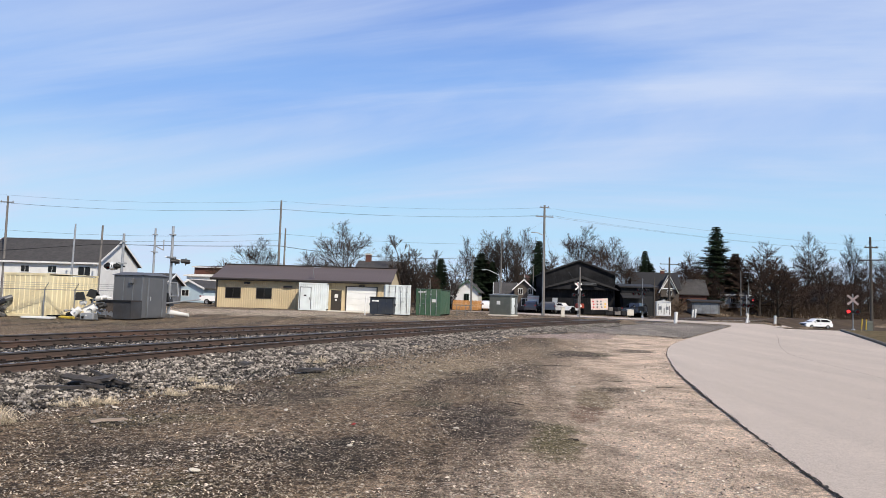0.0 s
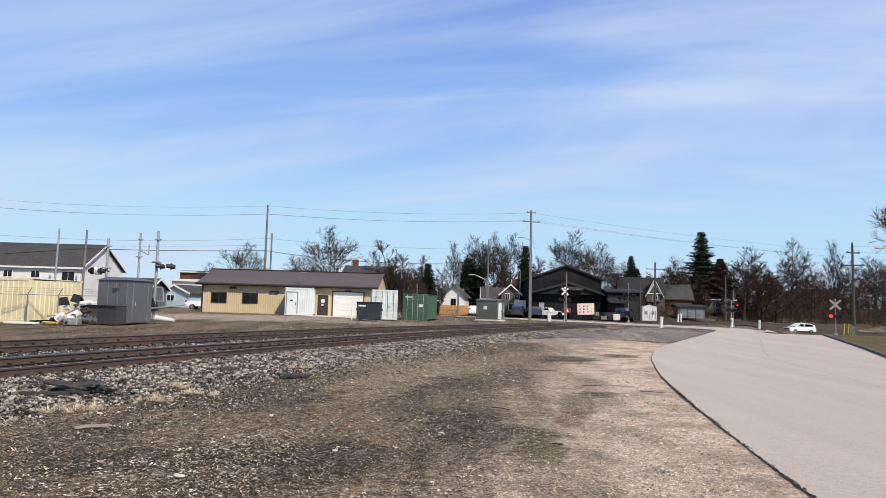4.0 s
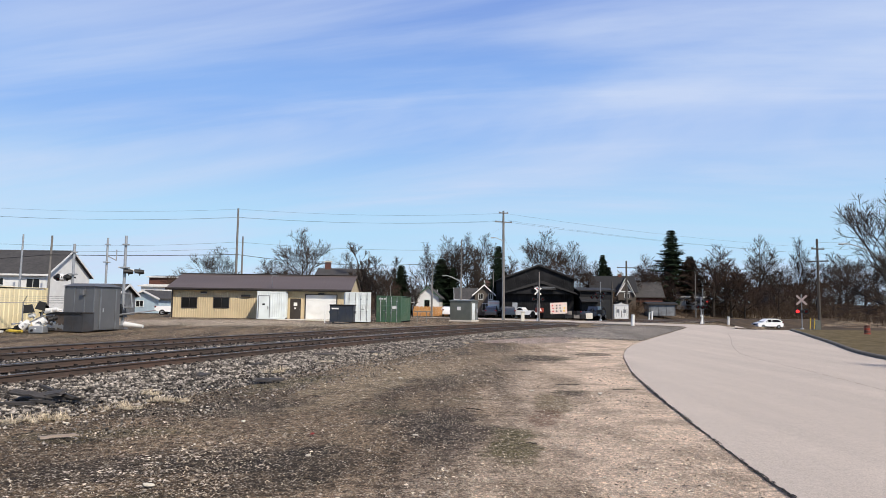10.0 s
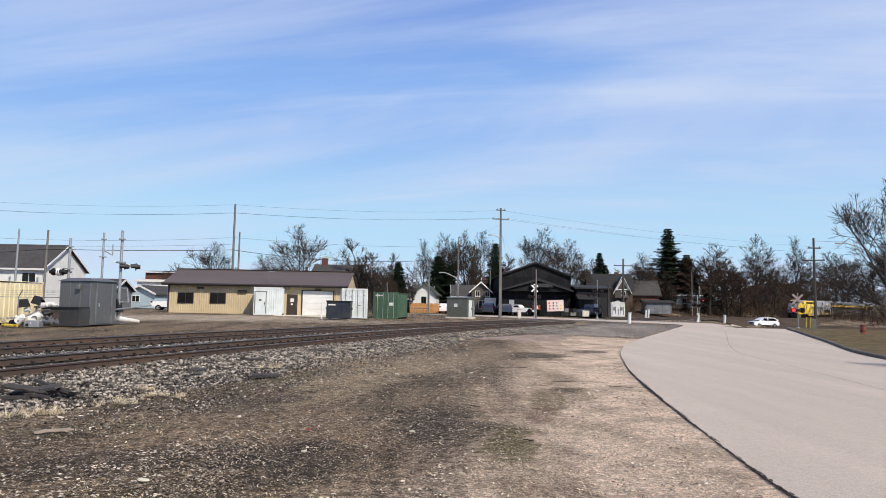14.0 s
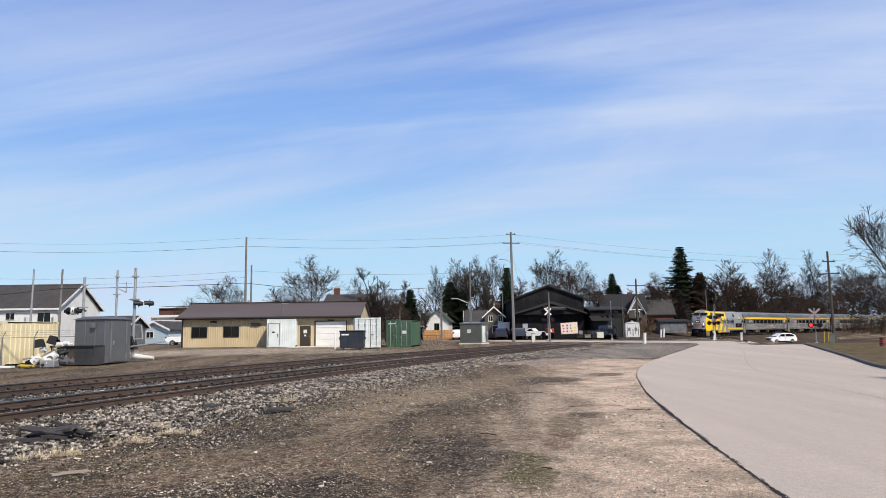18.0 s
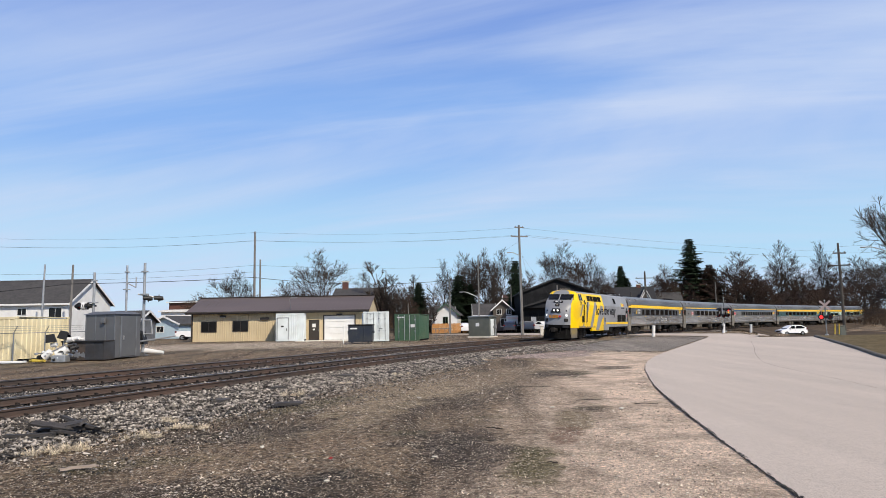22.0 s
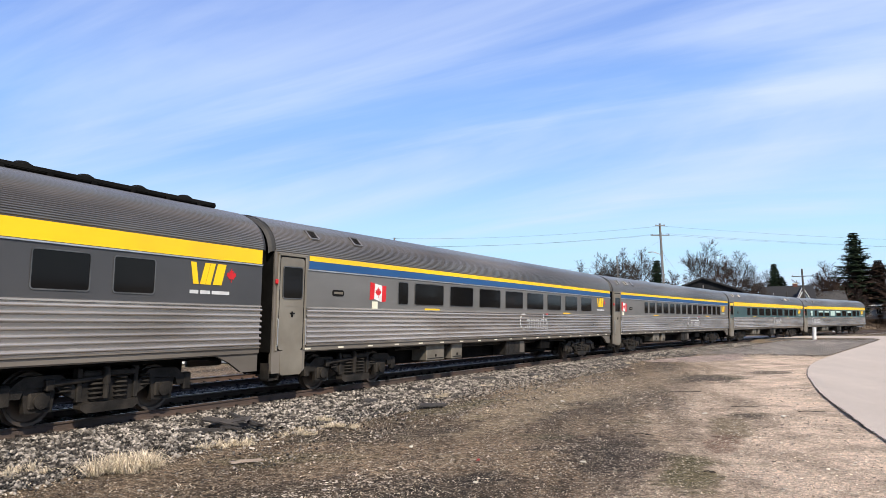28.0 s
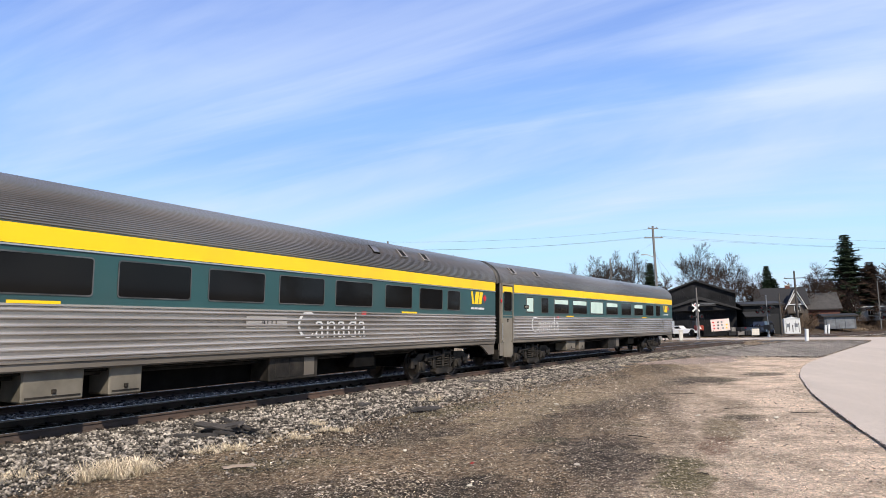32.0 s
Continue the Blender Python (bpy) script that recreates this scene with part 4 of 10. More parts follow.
def coach(k, band, stripes, windows, front_door, label, flag=None, word_x=-1.1, pale=(), vents=(), number=None, skirt=True, hand=0):
    c = thing("passenger_coach", label, "railway coach", group="coaches of the train")
    x0, x1, xd = -12.72, 12.66, 11.52
    # floor and sill, with added black boxes that stand in for the shade below
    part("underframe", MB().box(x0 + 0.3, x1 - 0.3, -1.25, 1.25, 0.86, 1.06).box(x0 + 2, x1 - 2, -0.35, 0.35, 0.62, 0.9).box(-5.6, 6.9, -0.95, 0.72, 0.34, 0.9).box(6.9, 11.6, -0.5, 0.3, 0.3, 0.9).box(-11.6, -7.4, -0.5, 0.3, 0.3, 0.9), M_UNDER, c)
    ob = slab_profile(c, "roof", roof_profile(), x0, x1, M_ROOF, "sooty corrugated metal roof")
    for side in (1, -1):
        slab_profile(c, "fluted_side", [(side * y, z) for y, z in flute_profile(1.10, 2.0, 7, 0.06)], x0, xd, M_STEEL, "fluted stainless-steel lower side")
        slab_profile(c, "side_sill", [(side * y, z) for y, z in ((1.36, 0.93), (1.47, 0.93), (1.497, 0.96), (1.497, 1.06), (1.53, 1.075), (1.53, 1.10), (1.488, 1.10))], x0, xd, M_SILL)
        slab_profile(c, "window_band", [(side * HALF_W, 2.0), (side * HALF_W, 3.33)], x0, xd, band)
        slab_profile(c, "belt_rail", [(side * y, z) for y, z in ((1.5, 1.99), (1.53, 2.0), (1.53, 2.03), (1.50, 2.04))], x0, xd, M_STEEL)
        slab_profile(c, "drip_rail", [(side * y, z) for y, z in ((1.5, 2.945), (1.525, 2.95), (1.525, 2.975), (1.5, 2.98))], x0, xd, M_WHITE_LINE)
        for z0, z1, m in stripes:
            slab_profile(c, "stripe", [(side * y, z) for y, z in ((1.5, z0), (1.507, z0), (1.507, z1), (1.5, z1))], x0 + 0.02, xd - 0.06, m)
        # vestibule with its step door
        ves = part("vestibule_side", MB().prism([(xd, 0.52), (xd + 0.08, 0.46), (x1 - 0.02, 0.46), (x1, 0.52), (x1, 3.36), (xd, 3.36)], "y", *sorted((side * 1.42, side * 1.498))), M_SILL, c)
        if side == 1:
            post = part("door_frame", MB().box(xd + 0.02, xd + 0.085, 1.49, 1.53, 0.98, 3.30, 0.01).box(x1 - 0.16, x1 - 0.1, 1.49, 1.53, 0.98, 3.30, 0.01).box(xd + 0.02, x1 - 0.1, 1.49, 1.53, 3.245, 3.32, 0.01), M_DOOR, c)
            part("door_seal", MB().box(xd + 0.075, x1 - 0.15, 1.47, 1.503, 0.985, 3.25), M_RUBBER, c)
            door = part("door", MB().prism(rounded(xd + 0.12, x1 - 0.195, 1.0, 3.215, 0.08), "y", 1.48, 1.512).box(xd + 0.11, x1 - 0.2, 1.508, 1.518, 2.04, 2.06), [M_DOOR], c, "stained stainless-steel step door")
            if band is not M_BAND_STEEL:
                part("door_paint", MB().box(xd + 0.115, x1 - 0.205, 1.5, 1.516, 1.96, 2.93).box(xd + 0.115, x1 - 0.205, 1.5, 1.516, 2.95, 3.2, mi=1), [band, stripes[0][2]], door)
            window(door, xd + 0.2, x1 - 0.29, 2.24, 2.98, 1, y=1.517)
            part("door_handle", MB().box(xd + 0.5, xd + 0.54, 1.51, 1.54, 1.78, 1.92, 0.008).box(xd + 0.44, xd + 0.6, 1.52, 1.545, 1.86, 1.89, 0.006), M_RUBBER, door)
            part("apron", MB().prism(rounded(xd + 0.1, x1 - 0.28, 0.40, 1.0, 0.1), "y", 1.44, 1.508), M_DOOR, c, "rounded steel step apron")
            part("step", MB().box(x1 - 0.3, x1 + 0.05, 1.2, 1.46, 0.30, 0.34).box(x1 - 0.3, x1 - 0.27, 1.2, 1.46, 0.30, 0.7).box(x1 + 0.02, x1 + 0.05, 1.2, 1.46, 0.30, 0.7), M_BOGIE, c)
            for xr in (xd + 0.06, x1 - 0.12):
                part("grab_rail", MB().path([(xr, 1.5, 1.08), (xr, 1.56, 1.12), (xr, 1.56, 1.72), (xr, 1.5, 1.76)], 0.014), M_WHITE_LINE, c)
            part("marker_lamp", MB().box(x1 - 0.1, x1 - 0.02, 1.5, 1.56, 2.55, 2.68, 0.02), M_RED, c)
        for i, (a, b) in enumerate(windows):
            if side == -1 and i % 2 and len(windows) > 12:
                continue
            w = window(c, b, a, 2.2, 2.84, side)
            if side == 1 and i in pale:
                lo = 2.2 if pale[i] else 2.58
                # pale panel over the glass, painted as daylight from the far side
                part("blind", MB().box(b + 0.03, a - 0.03, HALF_W + 0.002, HALF_W + 0.0065, lo + 0.03, 2.81), M_PALE_PANE, w, "pale lit blind")
    # ends: bulkhead, rubber diaphragm and coupler
    half = roof_profile(10)
    for xe, s in ((x0, -1), (x1, 1)):
        prof = [(1.46, 0.95), (1.46, 3.3)] + [(y * 0.97, z - 0.01) for y, z in half[1:-1]] + [(-1.46, 3.3), (-1.46, 0.95)]
        # ends towards a neighbour are black for the gap's shade, the last is steel
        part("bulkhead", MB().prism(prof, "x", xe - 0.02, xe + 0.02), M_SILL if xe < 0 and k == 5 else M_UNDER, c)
        part("diaphragm", MB().prism([(-0.62, 0.95), (0.62, 0.95), (0.66, 3.15), (0.5, 3.35), (-0.5, 3.35), (-0.66, 3.15)], "x", *sorted((xe + s * 0.02, xe + s * 0.27))), M_RUBBER, c, "black rubber gangway bellows")
        arch = [(HALF_W * math.cos(a) ** 0.85 if a < 1.57 else -HALF_W * abs(math.cos(a)) ** 0.85, 3.33 + 0.94 * max(math.sin(a), 0) ** 0.92) for a in [math.pi * q / 28 for q in range(29)]]
        part("end_canopy", MB().loft([[(xe + s * d, y * f, z - e) for y, z in arch] for d, f, e in ((-0.02, 1.0, 0.0), (0.10, 0.99, 0.01), (0.16, 0.95, 0.06))], closed=False), M_ENDCAP, c)
        part("coupler", MB().box(*sorted((xe + s * 0.0, xe + s * 0.28)), -0.14, 0.14, 0.72, 0.98, 0.04), M_BOGIE, c)
        part("brake_hose", MB().path([(xe + s * 0.1, 0.9, 0.92), (xe + s * 0.14, 0.95, 0.6), (xe + s * 0.2, 0.93, 0.46), (xe + s * 0.27, 0.85, 0.5)], 0.03), M_RUBBER, c)
    # rear corner valance
    for side in (1, -1):
        part("corner_valance", MB().prism([(x0, 0.55), (x0 + 0.5, 0.55), (x0 + 0.9, 0.78), (x0 + 1.3, 0.94), (x0, 0.94)], "y", *sorted((side * 1.38, side * 1.46))), M_SILL, c)
    bogie(c, 9.07)
    bogie(c, -9.07)
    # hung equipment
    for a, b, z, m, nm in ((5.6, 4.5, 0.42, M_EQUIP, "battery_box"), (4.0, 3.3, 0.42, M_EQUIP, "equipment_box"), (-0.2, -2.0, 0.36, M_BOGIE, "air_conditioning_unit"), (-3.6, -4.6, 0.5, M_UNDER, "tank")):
        eq = part(nm, MB().box(b, a, 0.75, 1.34, z, 0.95, 0.025), m, c, "dusty hung equipment box")
        if m is M_EQUIP:
            part("latch", MB().box((a + b) / 2 - 0.04, (a + b) / 2 + 0.04, 1.33, 1.37, z + 0.12, z + 0.2, 0.01).box(b + 0.06, a - 0.06, 1.335, 1.35, z + 0.06, z + 0.09), M_BOGIE, eq)
        if nm == "air_conditioning_unit":
            for q in (0.35, 0.9, 1.4):
                part("panel", MB().box(b + q - 0.2, b + q + 0.2, 1.335, 1.352, z + 0.08, 0.88, 0.01), M_SILL if q < 0.5 else M_BOGIE, eq)
        for q in (a - 0.1, b + 0.1):
            part("hanger", MB().box(q - 0.04, q + 0.04, 1.0, 1.1, 0.7, 1.0), M_BOGIE, eq)
    part("pipe_run", MB().path([(-7, 1.25, 0.9), (7, 1.25, 0.9)], 0.03).path([(-7, 1.05, 0.82), (7, 1.05, 0.82)], 0.04), M_BOGIE, c)
    if skirt:
        for i in range(19):
            xs = xd - 0.1 - i * 1.3
            part("reflector", MB().box(xs - 0.11, xs + 0.11, 1.497, 1.503, 0.985, 1.025), M_CREAM, c)
    # roof vents and hatches
    rp = lambda y: 3.33 + 0.79 * (1 - (y / HALF_W) ** 2) ** 0.47
    for nth, xv in enumerate(sorted(vents, reverse=True)):
        at = Matrix.Translation((xv, 1.31, 3.86)) @ pose(0, 0, 0, -46, 0, 0)
        if nth % 3 == 2:
            part("roof_hatch", MB().box(-0.17, 0.17, -0.16, 0.16, -0.03, 0.02, 0.015).box(-0.14, 0.14, -0.13, 0.13, 0.01, 0.032, 0.01, mi=1), [M_UNDER, M_ROOF], c, "plain grey roof hatch", m=at)
            continue
        vent = part("roof_vent", MB().box(-0.19, -0.14, -0.17, 0.17, -0.03, 0.045, 0.012).box(0.14, 0.19, -0.17, 0.17, -0.03, 0.045, 0.012).box(-0.14, 0.14, -0.17, -0.13, -0.03, 0.045, 0.012).box(-0.14, 0.14, 0.13, 0.17, -0.03, 0.045, 0.012).box(-0.15, 0.15, -0.14, 0.14, -0.03, 0.018, mi=1), [M_ROOF, M_UNDER], c, m=at)
        mesh = MB()
        for q in range(-4, 5):
            mesh.box(q * 0.031 - 0.005, q * 0.031 + 0.005, -0.13, 0.13, 0.02, 0.028)
            mesh.box(-0.14, 0.14, q * 0.029 - 0.005, q * 0.029 + 0.005, 0.024, 0.032)
        part("grille", mesh, M_BOGIE, vent, "dark square mesh grille")
    # flag, word and plates
    if flag:
        a, b = flag
        fw = a - b
        fl = part("flag_decal", flat_shape([(0, 0), (fw * 0.27, 0.03), (fw * 0.3, 0.47), (0.02, 0.5)]), M_RED, c, "red and white maple-leaf flag", facing(a, 2.28, HALF_W + 0.006))
        part("flag_field", flat_shape([(fw * 0.27, 0.03), (fw * 0.73, -0.05), (fw * 0.76, 0.42), (fw * 0.3, 0.47)]), M_WHITE, fl)
        part("flag_field", flat_shape([(fw * 0.73, -0.05), (fw, -0.02), (fw * 1.02, 0.42), (fw * 0.76, 0.42)]), M_RED, fl)
        part("leaf_mark", flat_shape([(p[0] + fw * 0.515, p[1] + 0.22) for p in maple_leaf(0.15)], 0.008), M_RED, fl)
        part("plate", MB().box(0, 0.26, 0, 0.2, 0, 0.004), M_CREAM, c, m=facing(a - 0.12, 2.04, HALF_W + 0.004))
    part("louvre", MB().prism(rounded(-0.24, 0.24, -0.08, 0.08, 0.07), "y", 0, 0.012).box(-0.18, 0.18, 0.012, 0.02, -0.03, 0.03, mi=1), [M_RUBBER, M_EQUIP], c, m=pose(10.3 if not flag or flag[0] < 10.5 else 9.95, HALF_W, 2.42))
    word = part("country_word", letters("Canada", 2.9, 0.66, 0.003, -0.012), None, c, "white country name", facing(word_x, 1.36, HALF_W + 0.024))
    word.data.materials.append(M_LETTER_W)
    part("flag_mark", MB().box(2.68, 2.72, 0.6, 0.69, 0, 0.005).box(2.75, 2.9, 0.6, 0.69, 0, 0.005), M_RED, word)
    operator_mark(c, -10.55, 2.44, 0.9)
    if number:
        pl = part("number_plate", MB().box(0, 1.35, 0, 0.26, 0, 0.01, 0.004), M_STEEL, c, m=facing(word_x + 1.75, 1.62, HALF_W + 0.018))
        t = part("number", letters(number, 0.5, 0.16, 0.002), None, pl, m=pose(0.48, 0.05, 0.012))
        t.data.materials.append(M_LETTER_K)
    for xs in (5.6, -6.2):
        part("instruction_strip", MB().box(-0.45, 0.45, -0.025, 0.025, 0, 0.004), M_YELLOW, c, m=facing(xs, 2.06, HALF_W + 0.02))
    TRAIN.append((c, 25.91, (k - 0.5) * 25.91, 9.07))
    return c


def roof_rack(c, xa, xb):
    """A dark pipe run with domes along the ridge."""
    mb = MB().path([(xa, 0.42, 4.34), (xb, 0.42, 4.34)], 0.07).path([(xa, 0.1, 4.36), (xb, 0.1, 4.36)], 0.06).box(xb, xa, 0.05, 0.48, 4.30, 4.35)
    x = xa
    while x > xb:
        mb.box(x - 0.06, x + 0.06, 0.0, 0.5, 4.1, 4.36, 0.02)
        x -= 0.9
    part("roof_pipe_run", mb, M_UNDER, c, "dark pipe run along the roof")
    for i in range(4):
        x = xa - 0.5 - i * (xa - xb - 1) / 3.2
        part("dome", MB().loft([[(x + r * math.cos(t), 0.25 + r * math.sin(t), 4.35 + h) for t in [2 * math.pi * j / 10 for j in range(10)]] for r, h in ((0.2, 0.0), (0.18, 0.07), (0.1, 0.12), (0.02, 0.135))]), M_UNDER, c)


YEL, YB = [(2.99, 3.31, M_YELLOW)], [(3.19, 3.315, M_YELLOW), (2.99, 3.19, M_BLUE)]
W1 = [(7.1, 6.25), (5.7, 4.05), (3.5, 1.85), (1.3, -0.3), (-0.93, -2.53), (-3.07, -4.65), (-5.17, -6.63), (-7.2, -8.25), (-8.75, -9.65)]
W2 = [(7.5, 7.0), (6.6, 4.9), (4.45, 2.86), (2.35, 0.69), (0.22, -1.36), (-1.8, -3.46), (-3.96, -5.49), (-6.06, -7.62), (-8.17, -9.65)]
W3 = [(7.63, 7.08)] + [(6.73 - 1.321 * i, 5.78 - 1.321 * i) for i in range(13)]
W4 = [(7.72, 6.8), (6.25, 4.58), (4.05, 2.4), (1.9, 0.25), (-0.28, -1.95), (-2.46, -4.15), (-4.86, -6.35), (-6.85, -8.35), (-8.75, -9.65)]
W5 = [(10.3, 9.6), (8.8, 8.1), (7.4, 5.75), (5.2, 3.4), (2.85, 1.05), (0.5, -1.3), (-2.0, -3.65), (-4.3, -5.95), (-6.6, -8.2), (-8.8, -9.7)]
c1 = coach(1, M_BAND_GREY, YEL, W1, True, "stainless-steel coach with charcoal band and yellow stripe", word_x=-1.15, vents=(11.4, 9.2), number="4002", skirt=False)
roof_rack(c1, -7.2, -12.2)
tw = part("business_word", letters("BUSINESS\nAFFAIRES", 1.15, 0.5, 0.003), None, c1, "white two-line lettering", facing(9.0, 2.32, HALF_W + 0.005))
tw.data.materials.append(M_LETTER_W)
for i in range(5):
    part("yellow_bar", flat_shape([(0, 0), (0.24 - 0.02 * i, 0), (0.27 - 0.02 * i, 0.11), (0.03, 0.11)]), M_YELLOW, c1, m=facing(9.55 - 0.05 * i, 2.3 + 0.13 * i, HALF_W + 0.005))
part("access_sign", MB().box(0, 0.3, 0, 0.34, 0, 0.004).box(0.08, 0.22, 0.06, 0.28, 0.004, 0.007, mi=1), [M_BLUE, M_WHITE], c1, m=facing(10.98, 2.06, HALF_W + 0.004))
coach(2, M_BAND_STEEL, YB, W2, True, "stainless-steel coach with yellow and blue stripes and a flag", flag=(8.92, 8.15), word_x=-1.05, vents=(11.2, 9.4), skirt=True)
coach(3, M_BAND_STEEL, YB, W3, True, "stainless-steel coach with small windows and a flag", flag=(11.4, 10.65), word_x=-1.15, vents=(11.6, 10.4, 9.3), skirt=True)
coach(4, M_BAND_TEAL, YEL, W4, True, "stainless-steel coach with teal band and yellow stripe", word_x=-0.95, vents=(11.3, 9.6, -4.5, -6.0, -7.4), number="4111", skirt=False)
coach(5, M_BAND_TEAL, YEL, W5, True, "last stainless-steel coach with teal band and pale windows", word_x=9.85, vents=(11.3, 9.0), pale={0: 1, 2: 0, 3: 0, 4: 1, 5: 0, 7: 0}, skirt=False)


# ---- the locomotive ----
M_TRUCK = mat("sooty_truck_steel", (0.007, 0.006, 0.0055), (0.014, 0.012, 0.0105), 0.8, scale=4, bump=0.4, spec=0.15)
M_SCREEN = mat("windscreen_glass", (0.01, 0.01, 0.011), rough=0.15, spec=0.4)
M_SKIRT = mat("dirty_skirt_paint", (0.26, 0.19, 0.06), (0.14, 0.12, 0.095), 0.6, scale=1.2, dirt=(0.10, 0.085, 0.07), dirt_scale=1.0)
def loco_surface(z):
    return 1.5 if z <= 3.1 else 1.5 - (z - 3.1) * 0.28


def side_plate(poly, d0=0.004, d1=0.012, mb=None):
    """A thin plate that follows the locomotive's side; its outline is given in x and z."""
    mb = mb or MB()
    n = len(poly)
    vs = [(x, loco_surface(z) + d, z) for d in (d0, d1) for x, z in poly]
    return mb.add(vs, [tuple(range(n)), tuple(reversed(range(n, 2 * n)))] + [(i, n + i, n + (i + 1) % n, (i + 1) % n) for i in range(n)])


def make_loco():
    c = thing("diesel_locomotive", "yellow and silver-grey streamlined diesel passenger locomotive", "locomotive")
    prof = [(1.48, 1.0), (1.5, 1.12), (1.5, 3.1), (1.22, 4.1), (0.95, 4.28), (0.5, 4.34)]
    ring = prof + [(-y, z) for y, z in reversed(prof)]
    mb = MB().loft([[(-10.45, y, z) for y, z in ring], [(-0.2, y, z) for y, z in ring], [(7.9, y, z) for y, z in ring]])
    n = len(ring)
    mb.m = [1 if len(f) == 4 and f[0] // n == 1 and f[0] % n in (0, 1, 2, 8, 9, 10) else 0 for f in mb.f]
    body = part("body", mb, [M_LOCO_GREY, M_LOCO_YELLOW], c, "streamlined welded steel body")
    # the nose: plan outlines from the cab's side round to the centre line, level by level
    levels = [(1.0, ((7.9, 1.48), (8.45, 1.46), (9.28, 1.17), (9.66, 0.78), (9.80, 0.0))), (1.27, ((7.9, 1.5), (8.45, 1.48), (9.28, 1.18), (9.66, 0.79), (9.80, 0.0))), (1.5, ((7.9, 1.5), (8.45, 1.48), (9.28, 1.18), (9.66, 0.79), (9.80, 0.0))),
              (2.1, ((7.9, 1.5), (8.43, 1.48), (9.27, 1.17), (9.60, 0.80), (9.75, 0.0))), (2.55, ((7.9, 1.5), (8.40, 1.48), (9.24, 1.16), (9.50, 0.80), (9.64, 0.0))),
              (3.1, ((7.9, 1.5), (8.36, 1.47), (9.10, 1.17), (9.20, 0.80), (9.26, 0.0))), (3.42, ((7.9, 1.41), (8.30, 1.39), (8.84, 1.18), (8.96, 0.78), (9.02, 0.0))),
              (3.98, ((7.9, 1.254), (8.05, 1.25), (8.33, 1.10), (8.46, 0.76), (8.52, 0.0))), (4.20, ((7.9, 1.07), (8.0, 1.04), (8.14, 0.95), (8.24, 0.66), (8.28, 0.0))), (4.335, ((7.9, 0.5), (7.93, 0.48), (7.96, 0.44), (7.98, 0.3), (8.0, 0.0)))]
    nx = lambda x: 7.9 + (x - 7.9) * 1.2
    levels = [(z, tuple((nx(x), y) for x, y in pts)) for z, pts in levels]
    outline = lambda pts: list(pts) + [(x, -y) for x, y in reversed(pts[:-1])]
    mb = MB().loft([[(x, y, z) for x, y in outline(pts)] for z, pts in levels], closed=False)
    mi = []
    for f in mb.f:
        k, i = f[0] // 9, f[0] % 9
        i = min(i, 7 - i)
        mi.append(1 if i < 2 or (k == 7 and i == 2) or (k == 8 and i < 3) else (2 if k == 0 else 0))
    mb.m = mi
    nose_ob = part("nose", mb, [M_LOCO_GREY, M_LOCO_YELLOW, M_UNDER], body, "blunt grey nose with yellow corners")
    smooth_all(nose_ob, 32)
    part("roof_cap", MB().prism([(7.9, 0.5), (nx(7.96), 0.44), (nx(8.0), 0.0), (nx(7.96), -0.44), (7.9, -0.5)], "z", 4.32, 4.345), M_LOCO_GREY, nose_ob)

    def nose_x(z, y):
        zs = [l[0] for l in levels]
        k = min(max(sum(1 for v in zs if v <= z) - 1, 0), len(zs) - 2)
        t = (z - zs[k]) / (zs[k + 1] - zs[k])
        pts = [(a[0] + (b[0] - a[0]) * t, a[1] + (b[1] - a[1]) * t) for a, b in zip(levels[k][1], levels[k + 1][1])]
        return float(np.interp(abs(y), [p[1] for p in reversed(pts)], [p[0] for p in reversed(pts)]))

    def on_nose(z, y, d=0.0):
        e = 0.04
        x = nose_x(z, y)
        nrm = Vector((1, -(nose_x(z, y + e) - nose_x(z, y - e)) / (2 * e), -(nose_x(z + e, y) - nose_x(z - e, y)) / (2 * e))).normalized()
        up = (Vector((0, 0, 1)) - nrm * nrm.z).normalized()
        right = up.cross(nrm)
        o = Vector((x, y, z)) + nrm * d
        return Matrix(((right.x, up.x, nrm.x, o.x), (right.y, up.y, nrm.y, o.y), (right.z, up.z, nrm.z, o.z), (0, 0, 0, 1)))
    # raked grey stripes over the yellow side, and the lower side panel between the bogies
    for xt, w in ((5.5, 0.82), (3.08, 0.78)):
        for z0, z1 in ((1.06, 3.1), (3.1, 3.38)):
            e = lambda x, z: x + (3.38 - z) * 0.62
            part("livery_stripe", side_plate([(e(xt, z0), z0), (e(xt, z1), z1), (e(xt - w, z1), z1), (e(xt - w, z0), z0)]), M_LOCO_GREY, body, "raked grey stripe")
    part("livery_stripe", side_plate([(2.62, 0.74), (1.0, 3.1), (0.35, 3.1), (-0.2, 2.4), (-0.2, 2.1), (0.7, 1.5), (1.55, 0.74)]), M_LOCO_GREY, body, "raked grey stripe")
    part("livery_stripe", side_plate([(7.85, 2.0), (7.1, 3.1), (6.72, 3.1), (7.45, 2.05)]), M_LOCO_GREY, body, "raked grey stripe")
    part("side_skirt", MB().box(-0.2, 3.95, 1.3, 1.497, 0.68, 1.06, 0.01).box(-2.3, -0.2, 1.3, 1.497, 0.68, 1.06, 0.01, mi=1), [M_LOCO_YELLOW, M_LOCO_GREY], body)
    part("side_skirt", MB().box(-2.3, 3.95, -1.497, -1.3, 0.68, 1.06, 0.01), M_LOCO_GREY, body)
    part("sill_stripe", side_plate([(-1.15, 1.27), (-1.15, 1.46), (-10.4, 1.46), (-10.4, 1.27)], 0.004, 0.02), M_LOCO_YELLOW, body, "yellow sill stripe")
